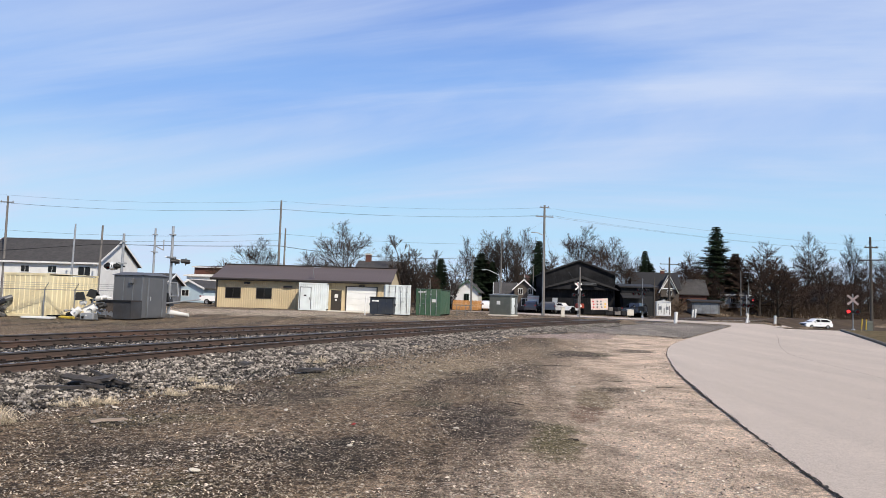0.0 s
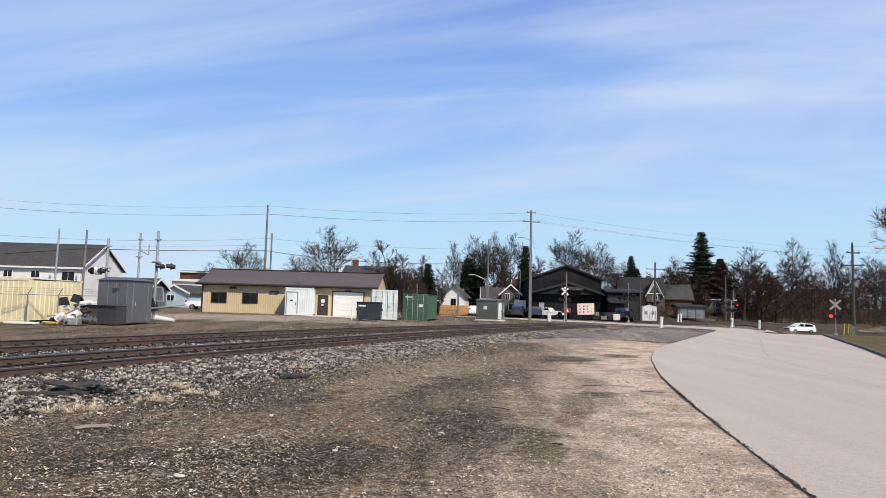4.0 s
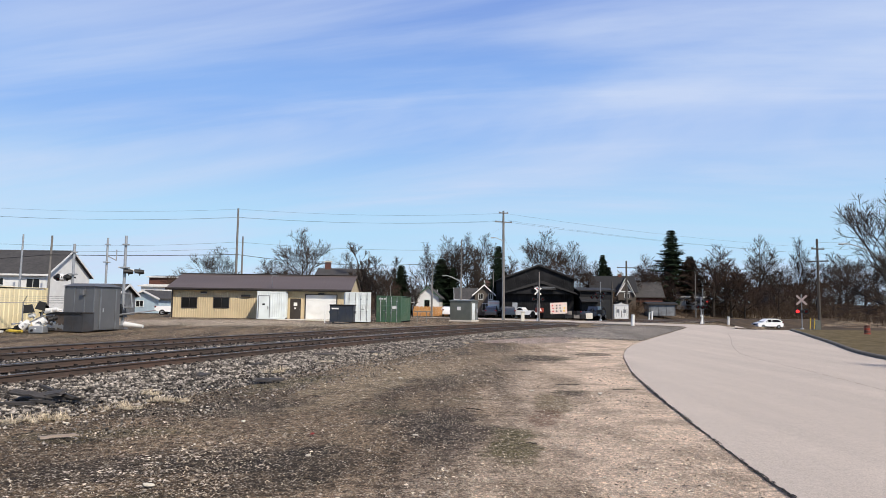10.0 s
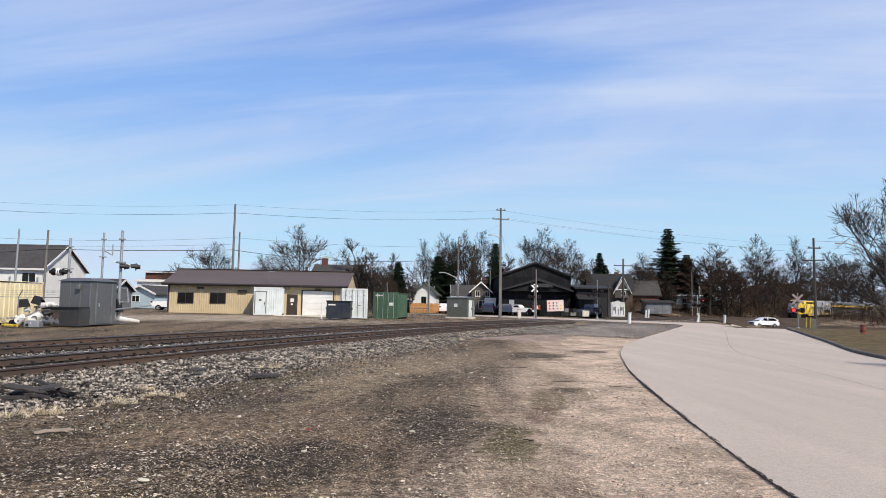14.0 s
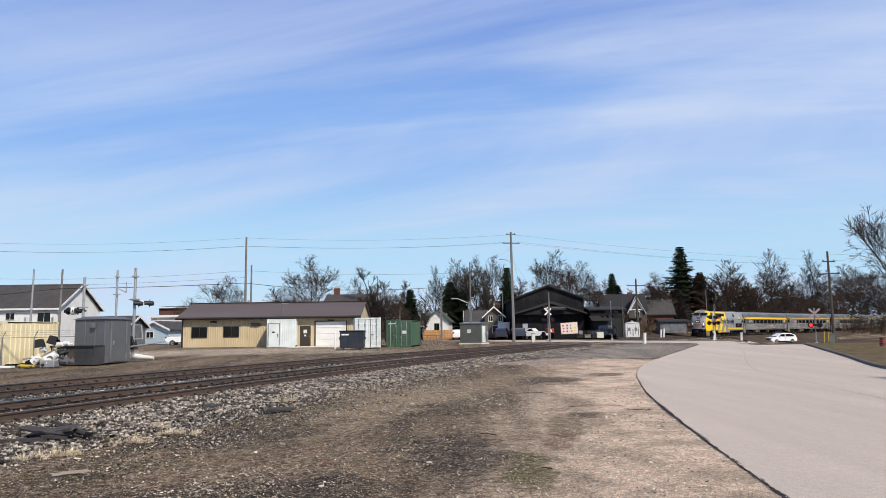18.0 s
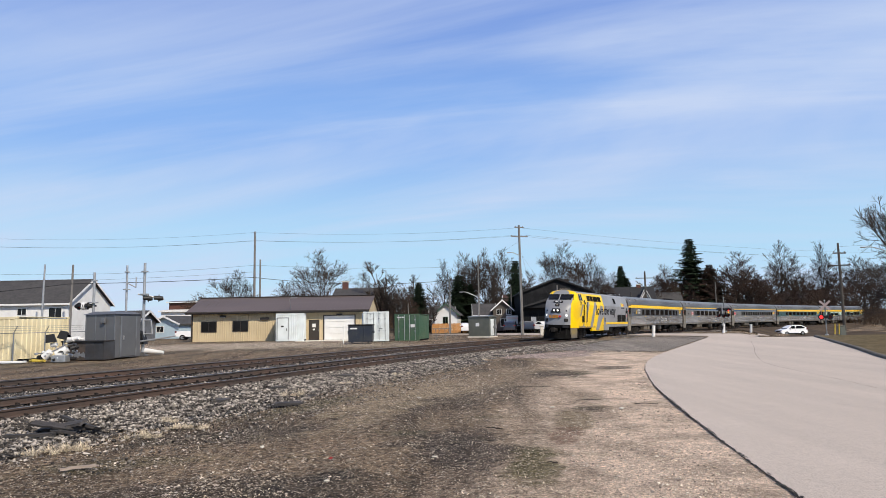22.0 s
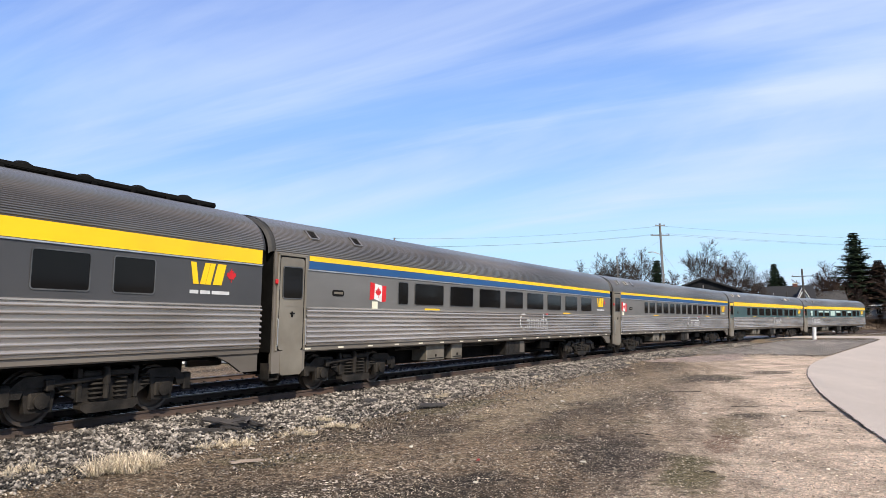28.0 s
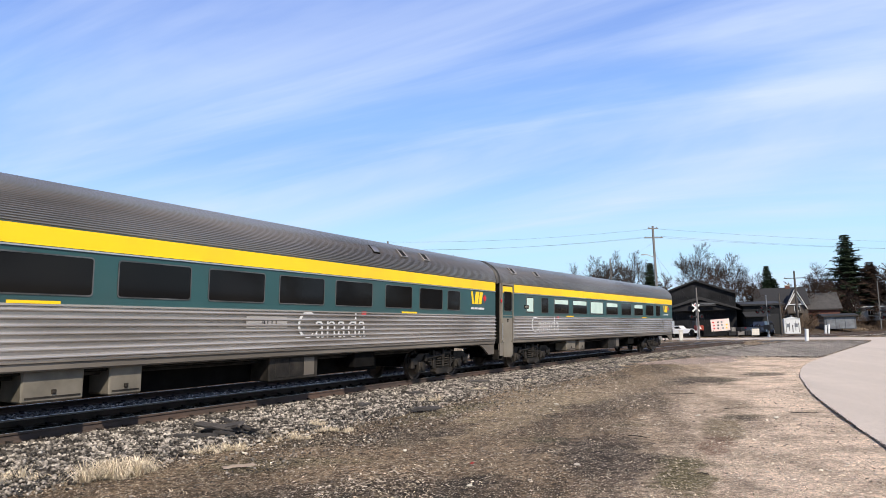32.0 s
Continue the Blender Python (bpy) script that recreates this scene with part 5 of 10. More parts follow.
    part("panel_joint", side_plate([(-0.19, 1.1), (-0.19, 3.1), (-0.215, 3.1), (-0.215, 1.1)], 0.002, 0.006).add([], []), M_UNDER, body)
    # side windows, louvres and doors
    def grille(x0, x1, z0, z1, name="louvre_panel"):
        g = part(name, side_plate([(x0, z0), (x0, z1), (x1, z1), (x1, z0)], 0.012, 0.02), M_UNDER, body, "black louvred grille")
        k = max(5, int((z1 - z0) / 0.055))
        mb = MB()
        for i in range(k):
            z = z0 + (z1 - z0) * (i + 0.5) / k
            y = loco_surface(z)
            mb.box(x1, x0, y + 0.012, y + 0.038, z - 0.012, z + 0.008)
        part("slats", mb, M_BOGIE, g)
        return g
    for a, b in ((5.25, 4.32), (4.2, 3.34)):
        grille(a, b, 3.44, 3.92)
    for a, b in ((3.2, 1.66), (1.56, 0.55)):
        part("equipment_window", side_plate([(a, 3.44), (a, 3.92), (b, 3.92), (b, 3.44)], 0.012, 0.022), M_UNDER, body)
    part("hatch", side_plate([(-4.4, 3.36), (-4.3, 3.9), (-5.1, 3.9), (-5.25, 3.36)], 0.012, 0.022), M_UNDER, body)
    for a, b in ((-5.75, -7.45), (-7.6, -9.25)):
        grille(a, b, 1.5, 2.25, "radiator_grille")
    grille(7.2, 6.72, 1.5, 2.08)
    cabw = part("cab_window", side_plate([(7.8, 3.44), (7.7, 4.0), (6.85, 4.0), (6.72, 3.44)], 0.014, 0.024), M_PANE, body)
    part("sash", side_plate([(7.3, 3.44), (7.3, 4.0), (7.24, 4.0), (7.24, 3.44)], 0.024, 0.03), M_LOCO_GREY, cabw)
    door = part("cab_door", side_plate([(6.5, 1.15), (6.5, 3.1), (5.9, 3.1), (5.9, 1.15)], 0.012, 0.03), M_LOCO_YELLOW, body, "yellow cab side door")
    part("door_upper", side_plate([(6.5, 3.1), (6.5, 3.6), (5.9, 3.6), (5.9, 3.1)], 0.012, 0.03), M_LOCO_YELLOW, door)
    part("door_window", side_plate([(6.36, 3.12), (6.36, 3.5), (6.04, 3.5), (6.04, 3.12)], 0.03, 0.036), M_PANE, door)
    part("door_gap", MB().box(6.5, 6.53, 1.5, 1.506, 1.15, 3.08).box(5.87, 5.9, 1.5, 1.506, 1.15, 3.08), M_UNDER, door)
    for xr in (6.66, 5.74):
        part("handrail", MB().box(xr - 0.045, xr + 0.045, 1.5, 1.514, 1.4, 3.08).path([(xr, 1.5, 1.5), (xr, 1.58, 1.54), (xr, 1.58, 3.3), (xr, 1.46, 3.36)], 0.018, mi=0), M_UNDER, body)
    for x0, zs in ((6.15, (0.35, 0.62, 0.9)), (-9.85, (0.4, 0.7, 1.0))):
        lad = MB()
        for s in (-0.27, 0.27):
            lad.box(x0 + s - 0.025, x0 + s + 0.025, 1.4, 1.46, 0.3, 1.15)
        for z in zs:
            lad.box(x0 - 0.27, x0 + 0.27, 1.36, 1.48, z, z + 0.04)
        part("ladder", lad, M_TRUCK, body, "dark boarding ladder")
    rd = part("rear_door", side_plate([(-9.5 - 0.1, 1.5), (-9.6, 3.08), (-10.1, 3.08), (-10.1, 1.5)], 0.004, 0.012), M_LOCO_GREY, body)
    part("door_window", MB().prism(rounded(-10.04, -9.68, 2.42, 2.98, 0.06), "y", 1.512, 1.52), M_PANE, rd)
    part("warning_disc", MB().tube((-9.86, 1.512, 2.15), (-9.86, 1.518, 2.15), 0.13, n=18).box(-9.9, -9.82, 1.518, 1.521, 2.05, 2.27, mi=1), [M_RED, M_WHITE], rd)
    for xr in (-9.45, -10.22):
        part("handrail", MB().box(xr - 0.05, xr + 0.05, 1.5, 1.508, 1.5, 2.75).path([(xr, 1.5, 1.55), (xr, 1.55, 1.6), (xr, 1.55, 2.65), (xr, 1.5, 2.7)], 0.016), M_UNDER, body)
    for xa, w, h in ((8.0, 1.5, 0.17), (6.5, 2.2, 0.1), (4.3, 1.6, 0.07)):
        poly = [(xa - w * q / 10, 1.03 + h * (0.25 + 0.75 * abs(math.sin(q * 0.9 + xa)))) for q in range(11)]
        part("grime_patch", side_plate(poly + [(xa - w, 1.01), (xa, 1.01)], 0.003, 0.0055), M_RUSTGRIME, body, "brown road grime")
    # writing
    for word, x, z, w in (("love", 2.5, 2.18, 2.55), ("the", -0.36, 2.18, 1.75), ("way", -2.4, 1.92, 2.5)):
        t = part("slogan_word", letters(word, w, 0.91, 0.003, 0.018), None, body, "bold dark slogan lettering", facing(x, z, 1.516))
        t.data.materials.append(M_LETTER_K)
    t = part("road_number", letters("905", 0.62, 0.22, 0.002, 0.01), None, body, m=facing(7.86, 3.16, 1.512) @ pose(0, 0, 0, -13, 0, 0))
    t.data.materials.append(M_LETTER_K)
    part("road_number_bar", MB().box(0, 0.45, 0, 0.05, 0, 0.003), M_LETTER_K, body, m=facing(7.82, 3.04, 1.506))
    part("logo_block", MB().box(0, 0.32, 0, 0.36, 0, 0.004), M_LETTER_K, body, "small black emblem", facing(-0.55, 1.52, 1.504))
    mk = MB()
    for a, b, lean in ((0.0, 0.15, -0.09), (0.28, 0.15, 0.12), (0.46, 0.15, 0.12), (0.72, 0.22, 0.0)):
        mk.prism([(a + max(-lean, 0), 0), (a + b + max(-lean, 0), 0), (a + b + max(lean, 0), 0.34), (a + max(lean, 0), 0.34)], "z", 0.0, 0.004)
    tilt = facing(-7.42, 3.12, 1.503) @ pose(0, 0, 0, -15.6, 0, 0)
    om = part("operator_mark", mk, M_LOCO_YELLOW, body, "yellow slanted bars", tilt)
    part("leaf_mark", flat_shape([(p[0] + 1.16, p[1] + 0.2) for p in maple_leaf(0.15)]), M_RED, om, "red leaf shape")
    part("name_bar", MB().box(0, 0.36, 0, 0.1, 0, 0.003).box(0.42, 0.74, 0, 0.1, 0, 0.003).box(0.8, 1.34, 0, 0.1, 0, 0.003), M_LETTER_K, body, "unreadable line of dark lettering", facing(-7.46, 2.92, 1.504))
    # windscreen panes on the raked front
    for s in (-1, 1):
        vs, fs = [], []
        for i in range(5):
            for j in range(3):
                u, v = i / 4, j / 2
                z = 3.47 + 0.46 * v
                y = s * (0.07 + (1.20 - 0.11 * v - 0.07) * u)
                vs.append(tuple(on_nose(z, y, 0.014).translation))
        for i in range(4):
            for j in range(2):
                k = i * 3 + j
                fs.append((k, k + 3, k + 4, k + 1))
        w = part("windscreen", MB().add(vs, fs), M_SCREEN, nose_ob, "raked dark windscreen pane")
        rim = [vs[k] for k in (0, 3, 6, 9, 12, 13, 14, 11, 8, 5, 2, 1, 0)]
        part("gasket", MB().path(rim, 0.022, n=5), M_UNDER, w)
        part("wiper", MB().path([tuple(on_nose(3.44, s * 0.75, 0.05).translation), tuple(on_nose(3.72, s * 0.45, 0.04).translation)], 0.012), M_UNDER, w)
    plate = part("number_board", MB().prism(rounded(-0.42, 0.42, -0.12, 0.12, 0.04), "z", -0.02, 0.025), M_LETTER_K, nose_ob, "black number board", on_nose(3.27, 0))
    t = part("road_number", letters("905", 0.55, 0.16, 0.002, 0.01), None, plate, m=pose(-0.27, -0.08, 0.027))
    t.data.materials.append(M_LETTER_W)
    part("upper_lamp", MB().prism(rounded(-0.19, 0.19, -0.16, 0.16, 0.07), "z", -0.03, 0.03).tube((0, 0, 0.02), (0, 0, 0.045), 0.09, n=14, mi=1), [M_LETTER_K, M_EQUIP], nose_ob, m=on_nose(2.99, 0))
    hl = part("headlight_box", MB().prism([(-0.36, 0.16), (0.36, 0.16), (0.42, -0.2), (-0.42, -0.2)], "z", -0.04, 0.04), M_LETTER_K, nose_ob, m=on_nose(2.52, 0))
    for s in (-1, 1):
        part("headlight", MB().tube((s * 0.17, -0.03, 0.03), (s * 0.17, -0.03, 0.06), 0.075, n=16), M_LAMP, hl)
        part("marker_eye", MB().tube((0, 0, -0.04), (0, 0, 0.03), 0.075, n=14), M_LETTER_K, nose_ob, m=on_nose(2.5, s * 0.86))
        dl = part("ditch_light", MB().tube((0, 0, -0.08), (0, 0, 0.03), 0.13, n=18), M_WHITE_LINE, nose_ob, m=on_nose(2.08, s * 0.88))
        part("lens", MB().tube((0, 0, 0.03), (0, 0, 0.042), 0.09, n=18), M_LAMP, dl)
        part("lower_lamp_box", MB().box(-0.19, 0.19, -0.16, 0.14, -0.16, 0.05, 0.02).box(-0.14, -0.01, -0.1, 0.09, 0.05, 0.058, mi=1).box(0.02, 0.14, -0.1, 0.09, 0.05, 0.058, mi=1), [M_LETTER_K, M_BOGIE], nose_ob, m=on_nose(1.68, s * 0.88))
        # raised black plate in place of a hollow, painting the recess's shade
        part("step_recess", MB().box(-0.3, 0.3, -0.1, 0.1, -0.05, 0.015, 0.02), M_LETTER_K, nose_ob, m=on_nose(1.12, s * 0.85))
    mk = MB()
    for a, b, lean in ((0.0, 0.12, -0.07), (0.22, 0.12, 0.09), (0.38, 0.12, 0.09), (0.56, 0.2, 0.0)):
        mk.prism([(-0.5 + a, -0.13), (-0.5 + a + b, -0.13), (-0.5 + a + b + lean, 0.13), (-0.5 + a + lean, 0.13)], "z", 0.02, 0.035)
    mk.box(-0.55, 0.25, -0.15, 0.15, 0.0, 0.02, mi=1)
    part("operator_mark", mk, [mat("weathered_orange_mark", (0.42, 0.16, 0.01), rough=0.5), mat("rusty_stain", (0.20, 0.10, 0.05), (0.26, 0.20, 0.15), 0.8, scale=5)], nose_ob, "faded orange slanted bars on a rusty patch", on_nose(1.98, 0, 0.012))
    part("leaf_mark", flat_shape([(p[0] + 0.42, p[1]) for p in maple_leaf(0.13)], 0.03), M_RED, nose_ob, m=on_nose(1.98, 0, 0.012))
    # plough pilot, corner skirts, coupler and hoses
    plan = [(nx(x), y) for x, y in ((8.5, 1.40), (9.28, 1.2), (9.66, 0.8), (9.84, 0.0), (9.66, -0.8), (9.28, -1.2), (8.5, -1.40))]
    part("pilot", MB().loft([[(x + dx, y * k, z) for x, y in plan[1:-1]] for z, dx, k in ((0.95, -0.32, 1.0), (0.6, -0.12, 1.02), (0.1, 0.10, 1.06), (0.08, -0.02, 1.04), (0.55, -0.24, 1.0))], closed=False), M_UNDER, c, "black plough pilot")
    part("nose_bulkhead", MB().prism([(nx(x), y) for x, y in ((9.1, 1.15), (9.5, 0.75), (9.62, 0), (9.5, -0.75), (9.1, -1.15))], "z", 0.5, 1.02), M_UNDER, c)
    for s in (1, -1):
        part("corner_skirt", MB().loft([[(nx(8.42), s * 1.47, z), (nx(9.29), s * 1.19, z), (nx(9.25), s * 1.13, z), (nx(8.42), s * 1.40, z)] for z in (0.16, 1.02)]), M_SKIRT, c, "pale dirty corner skirt")
        part("air_hose", MB().path([(nx(9.7), s * 0.45, 0.95), (nx(9.95), s * 0.5, 0.72), (nx(10.0), s * 0.42, 0.5), (nx(10.05), s * 0.3, 0.55)], 0.035), M_RUBBER, c)
        part("grab_iron", MB().path([(nx(9.55), s * 1.0, 0.95), (nx(9.85), s * 1.0, 0.8), (nx(9.88), s * 1.02, 0.45)], 0.014), M_BOGIE, c)
    part("coupler", MB().box(9.6, 10.5, -0.16, 0.16, 0.68, 0.98, 0.05).box(10.4, 10.7, -0.22, 0.1, 0.64, 1.02, 0.04), M_BOGIE, c)
    part("frame_rail", MB().box(-10.3, 8.4, -1.4, 1.4, 0.86, 1.03), M_UNDER, c)
    part("fuel_tank", MB().prism([(-1.3, 0.95), (1.3, 0.95), (1.3, 0.5), (1.0, 0.3), (-1.0, 0.3), (-1.3, 0.5)], "x", -2.8, 2.6), M_UNDER, c, "black fuel tank")
    part("skirt_box", MB().box(2.6, 3.5, 1.2, 1.29, 0.42, 1.0, 0.03).box(-3.6, -2.9, 1.25, 1.46, 0.42, 1.0, 0.03), M_TRUCK, c)
    part("air_reservoir", MB().tube((-2.6, 1.3, 0.62), (-0.2, 1.3, 0.62), 0.19, n=14), M_TRUCK, c)
    bogie(c, 6.6, 2.74, 0.508, 0.04, M_TRUCK)
    bogie(c, -6.6, 2.74, 0.508, 0.04, M_TRUCK)
    part("roof_hatch", MB().box(-8.2, -5.4, -0.8, 0.8, 4.26, 4.42, 0.05), M_LOCO_GREY, body)
    part("fan", MB().tube((-6.8, 0, 4.40), (-6.8, 0, 4.5), 1.0, 0.92, n=24), M_UNDER, body, "black roof fan cowl")
    part("exhaust", MB().box(-1.6, 0.2, -0.45, 0.45, 4.26, 4.44, 0.04), M_UNDER, body)
    part("roof_rib", MB().box(-10.2, 7.8, 0.93, 0.99, 4.26, 4.33), M_UNDER, body)
    horn = MB()
    for i, (yy, ln) in enumerate(((-0.3, 0.5), (-0.1, 0.42), (0.1, 0.36), (0.3, 0.5), (0.45, 0.3))):
        horn.tube((7.4, yy, 4.42), (7.4 + ln, yy, 4.42), 0.03, 0.09, 10)
    part("air_horn", horn, M_EQUIP, body)
    part("antenna_dome", MB().box(7.2, 7.5, 0.2, 0.5, 4.3, 4.42, 0.05).box(5.9, 6.2, 0.55, 0.85, 4.28, 4.44, 0.05), M_UNDER, body)
    part("bulkhead", MB().prism([(-1.4, 1.0), (1.4, 1.0), (1.4, 3.1), (1.15, 4.05), (-1.15, 4.05), (-1.4, 3.1)], "x", -10.52, -10.45), M_UNDER, body)
    TRAIN.insert(0, (c, 21.0, -10.5, 6.6))


make_loco()

# ---- the yard beyond the tracks ----
M_TAN_SIDING = mat("tan_ribbed_siding", (0.56, 0.455, 0.285), (0.50, 0.405, 0.25), 0.55, scale=0.6, dirt=(0.42, 0.33, 0.2), dirt_scale=0.5, dirt_amount=0.4)
M_BROWN_ROOF = mat("brown_metal_roof", (0.105, 0.082, 0.072), (0.085, 0.066, 0.058), 0.5, scale=0.4, stretch=(0.2, 1, 1), dirt=(0.14, 0.11, 0.1))
M_DARK_TRIM = mat("dark_brown_trim", (0.035, 0.027, 0.022), rough=0.5, scale=3)
M_GLASS = mat("dim_window_glass", (0.008, 0.008, 0.008), (0.014, 0.013, 0.012), 0.08, scale=0.6, spec=0.25)
M_WHITE_PAINT = mat("white_paint", (0.74, 0.74, 0.72), (0.68, 0.68, 0.66), 0.5, scale=1.2, dirt=(0.5, 0.48, 0.44), dirt_scale=0.8, dirt_amount=0.4)
M_WHITE_BOX = mat("cool_white_container", (0.66, 0.71, 0.71), (0.58, 0.63, 0.63), 0.5, scale=0.8, dirt=(0.42, 0.4, 0.36), dirt_scale=0.9, dirt_amount=0.4)
M_GREEN_BOX = mat("faded_green_container", (0.042, 0.10, 0.058), (0.03, 0.075, 0.043), 0.55, scale=0.9, dirt=(0.13, 0.16, 0.1), dirt_scale=1.0, dirt_amount=0.5)
M_TAN_BOX = mat("sun_bleached_tan_container", (0.74, 0.65, 0.42), (0.66, 0.57, 0.36), 0.55, scale=0.8, dirt=(0.45, 0.36, 0.2), dirt_scale=0.8)
M_NAVY = mat("navy_dumpster_steel", (0.012, 0.019, 0.034), (0.02, 0.024, 0.03), 0.5, scale=1.5, dirt=(0.05, 0.05, 0.05))
M_GALV = mat("galvanised_steel", (0.27, 0.28, 0.29), (0.19, 0.20, 0.21), 0.5, 0.6, scale=1.6, dirt=(0.13, 0.12, 0.12), dirt_scale=0.9)
M_HUT = mat("grey_signal_hut", (0.165, 0.168, 0.172), (0.13, 0.132, 0.135), 0.48, 0.5, scale=0.7, dirt=(0.22, 0.22, 0.22), dirt_scale=0.7)
M_BENCH = mat("rusted_bench_steel", (0.04, 0.034, 0.03), (0.075, 0.055, 0.042), 0.8, scale=3, dirt=(0.16, 0.13, 0.11), dirt_scale=1.5)
M_BENCHSTEEL = mat("dark_stained_steel", (0.07, 0.072, 0.078), (0.045, 0.045, 0.048), 0.5, 0.4, scale=1.5, dirt=(0.10, 0.08, 0.065))
M_CREAM_SHED = mat("stained_cream_panel", (0.68, 0.64, 0.575), (0.60, 0.565, 0.51), 0.7, scale=0.5, dirt=(0.2, 0.19, 0.18), dirt_scale=0.6, dirt_amount=0.6)
M_CONTGRIME = mat("grey_grime", (0.30, 0.28, 0.26), (0.5, 0.47, 0.43), 0.85, scale=3, lo=0.3, hi=0.7)
M_UTIL = mat("grey_green_cabinet", (0.15, 0.16, 0.14), (0.12, 0.13, 0.115), 0.4, 0.4, scale=1.0, dirt=(0.2, 0.2, 0.18))
M_BLACK_SIDING = mat("charcoal_metal_siding", (0.010, 0.0105, 0.012), (0.008, 0.0085, 0.0095), 0.8, scale=0.6, dirt=(0.03, 0.03, 0.033), spec=0.2)
M_BLACK_ROOF = mat("black_shingle_roof", (0.013, 0.013, 0.014), (0.02, 0.0195, 0.02), 0.8, scale=4, bump=0.3)
M_SHINGLE = mat("grey_shingle_roof", (0.035, 0.033, 0.032), (0.055, 0.051, 0.049), 0.85, scale=3, bump=0.3, dirt=(0.08, 0.075, 0.07))
M_BRICK = mat("red_brown_brick", (0.13, 0.05, 0.035), (0.085, 0.037, 0.028), 0.85, scale=6)
M_TAUPE = mat("taupe_siding", (0.085, 0.068, 0.053), (0.065, 0.052, 0.042), 0.7, scale=2)
M_BLUE_SIDING = mat("pale_blue_siding", (0.42, 0.52, 0.58), (0.36, 0.46, 0.52), 0.6, scale=1.5)
M_CEDAR = mat("orange_cedar_fence", (0.48, 0.24, 0.08), (0.38, 0.18, 0.055), 0.75, scale=3, vary=0.15)
M_POLE = mat("weathered_pole_wood", (0.12, 0.112, 0.105), (0.19, 0.18, 0.168), 0.85, scale=4, stretch=(4, 4, 0.3), bump=0.3)
M_DARKPOLE = mat("dark_tarred_pole", (0.05, 0.044, 0.038), (0.08, 0.07, 0.06), 0.9, scale=4, stretch=(4, 4, 0.3), bump=0.3)
M_SILVER = mat("aluminium_mast", (0.42, 0.43, 0.44), (0.34, 0.35, 0.36), 0.45, 0.6, scale=3)
M_WIRE = mat("black_cable", (0.02, 0.02, 0.02), rough=0.6)
M_SIGBLACK = mat("signal_black", (0.007, 0.007, 0.0075), rough=0.55, scale=3)
M_REDLIT = mat("lit_red_lens", (1.0, 0.03, 0.03), rough=0.3, emit=2.2)
M_BUCKBACK = mat("weathered_sign_back", (0.46, 0.36, 0.34), (0.36, 0.29, 0.28), 0.6, 0.2, scale=3)
M_REDDIM = mat("unlit_red_lens", (0.12, 0.008, 0.008), rough=0.2)
M_CONC = mat("concrete_post", (0.66, 0.62, 0.54), (0.58, 0.54, 0.46), 0.8, scale=3, bump=0.2)
M_CARWHITE = mat("white_car_paint", (0.80, 0.80, 0.80), (0.77, 0.77, 0.77), 0.25, scale=1, coat=0.6)
M_CARDARK = mat("dark_blue_car_paint", (0.02, 0.025, 0.04), rough=0.25, coat=0.6)
M_CHROME = mat("car_lamp_glass", (0.55, 0.55, 0.56), rough=0.12, metal=0.7)
M_ORANGE = mat("orange_machine_paint", (0.26, 0.035, 0.015), rough=0.5)
M_PINK = mat("faded_pink_sign_face", (0.78, 0.56, 0.50), (0.70, 0.66, 0.6), 0.5, scale=2.2)
M_YELLOW_SAFE = mat("safety_yellow", (0.50, 0.36, 0.04), (0.38, 0.27, 0.04), 0.5, scale=2)


def ribbed(x0, x1, z0, z1, y, pitch=0.23, depth=0.035, mi=0, mb=None):
    """Upright ribbed sheet in the xz plane, facing -y."""
    mb = mb or MB()
    pts = []
    n = max(1, round((x1 - x0) / pitch))
    p = (x1 - x0) / n
    for i in range(n):
        a = x0 + i * p
        pts += [(a, y), (a + p * 0.62, y), (a + p * 0.7, y - depth), (a + p * 0.92, y - depth)]
    pts.append((x1, y))
    vs = [(a, b, z) for z in (z0, z1) for a, b in pts]
    k = len(pts)
    return mb.add(vs, [(i, i + 1, k + i + 1, k + i) for i in range(k - 1)], mi)


def framed_window(parent, x0, x1, z0, z1, y, frame_m, sash=True, name="window", d=0.06):
    w = part(name, MB().box(x0, x1, y - d, y + 0.02, z1 - 0.07, z1).box(x0, x1, y - d, y + 0.02, z0, z0 + 0.07).box(x0, x0 + 0.07, y - d, y + 0.02, z0 + 0.07, z1 - 0.07).box(x1 - 0.07, x1, y - d, y + 0.02, z0 + 0.07, z1 - 0.07), frame_m, parent)
    part("pane", MB().box(x0 + 0.07, x1 - 0.07, y - 0.025, y - 0.015, z0 + 0.07, z1 - 0.07), M_GLASS, w)
    if sash:
        part("sash", MB().box((x0 + x1) / 2 - 0.02, (x0 + x1) / 2 + 0.02, y - d + 0.01, y - 0.01, z0 + 0.07, z1 - 0.07), frame_m, w)
    return w


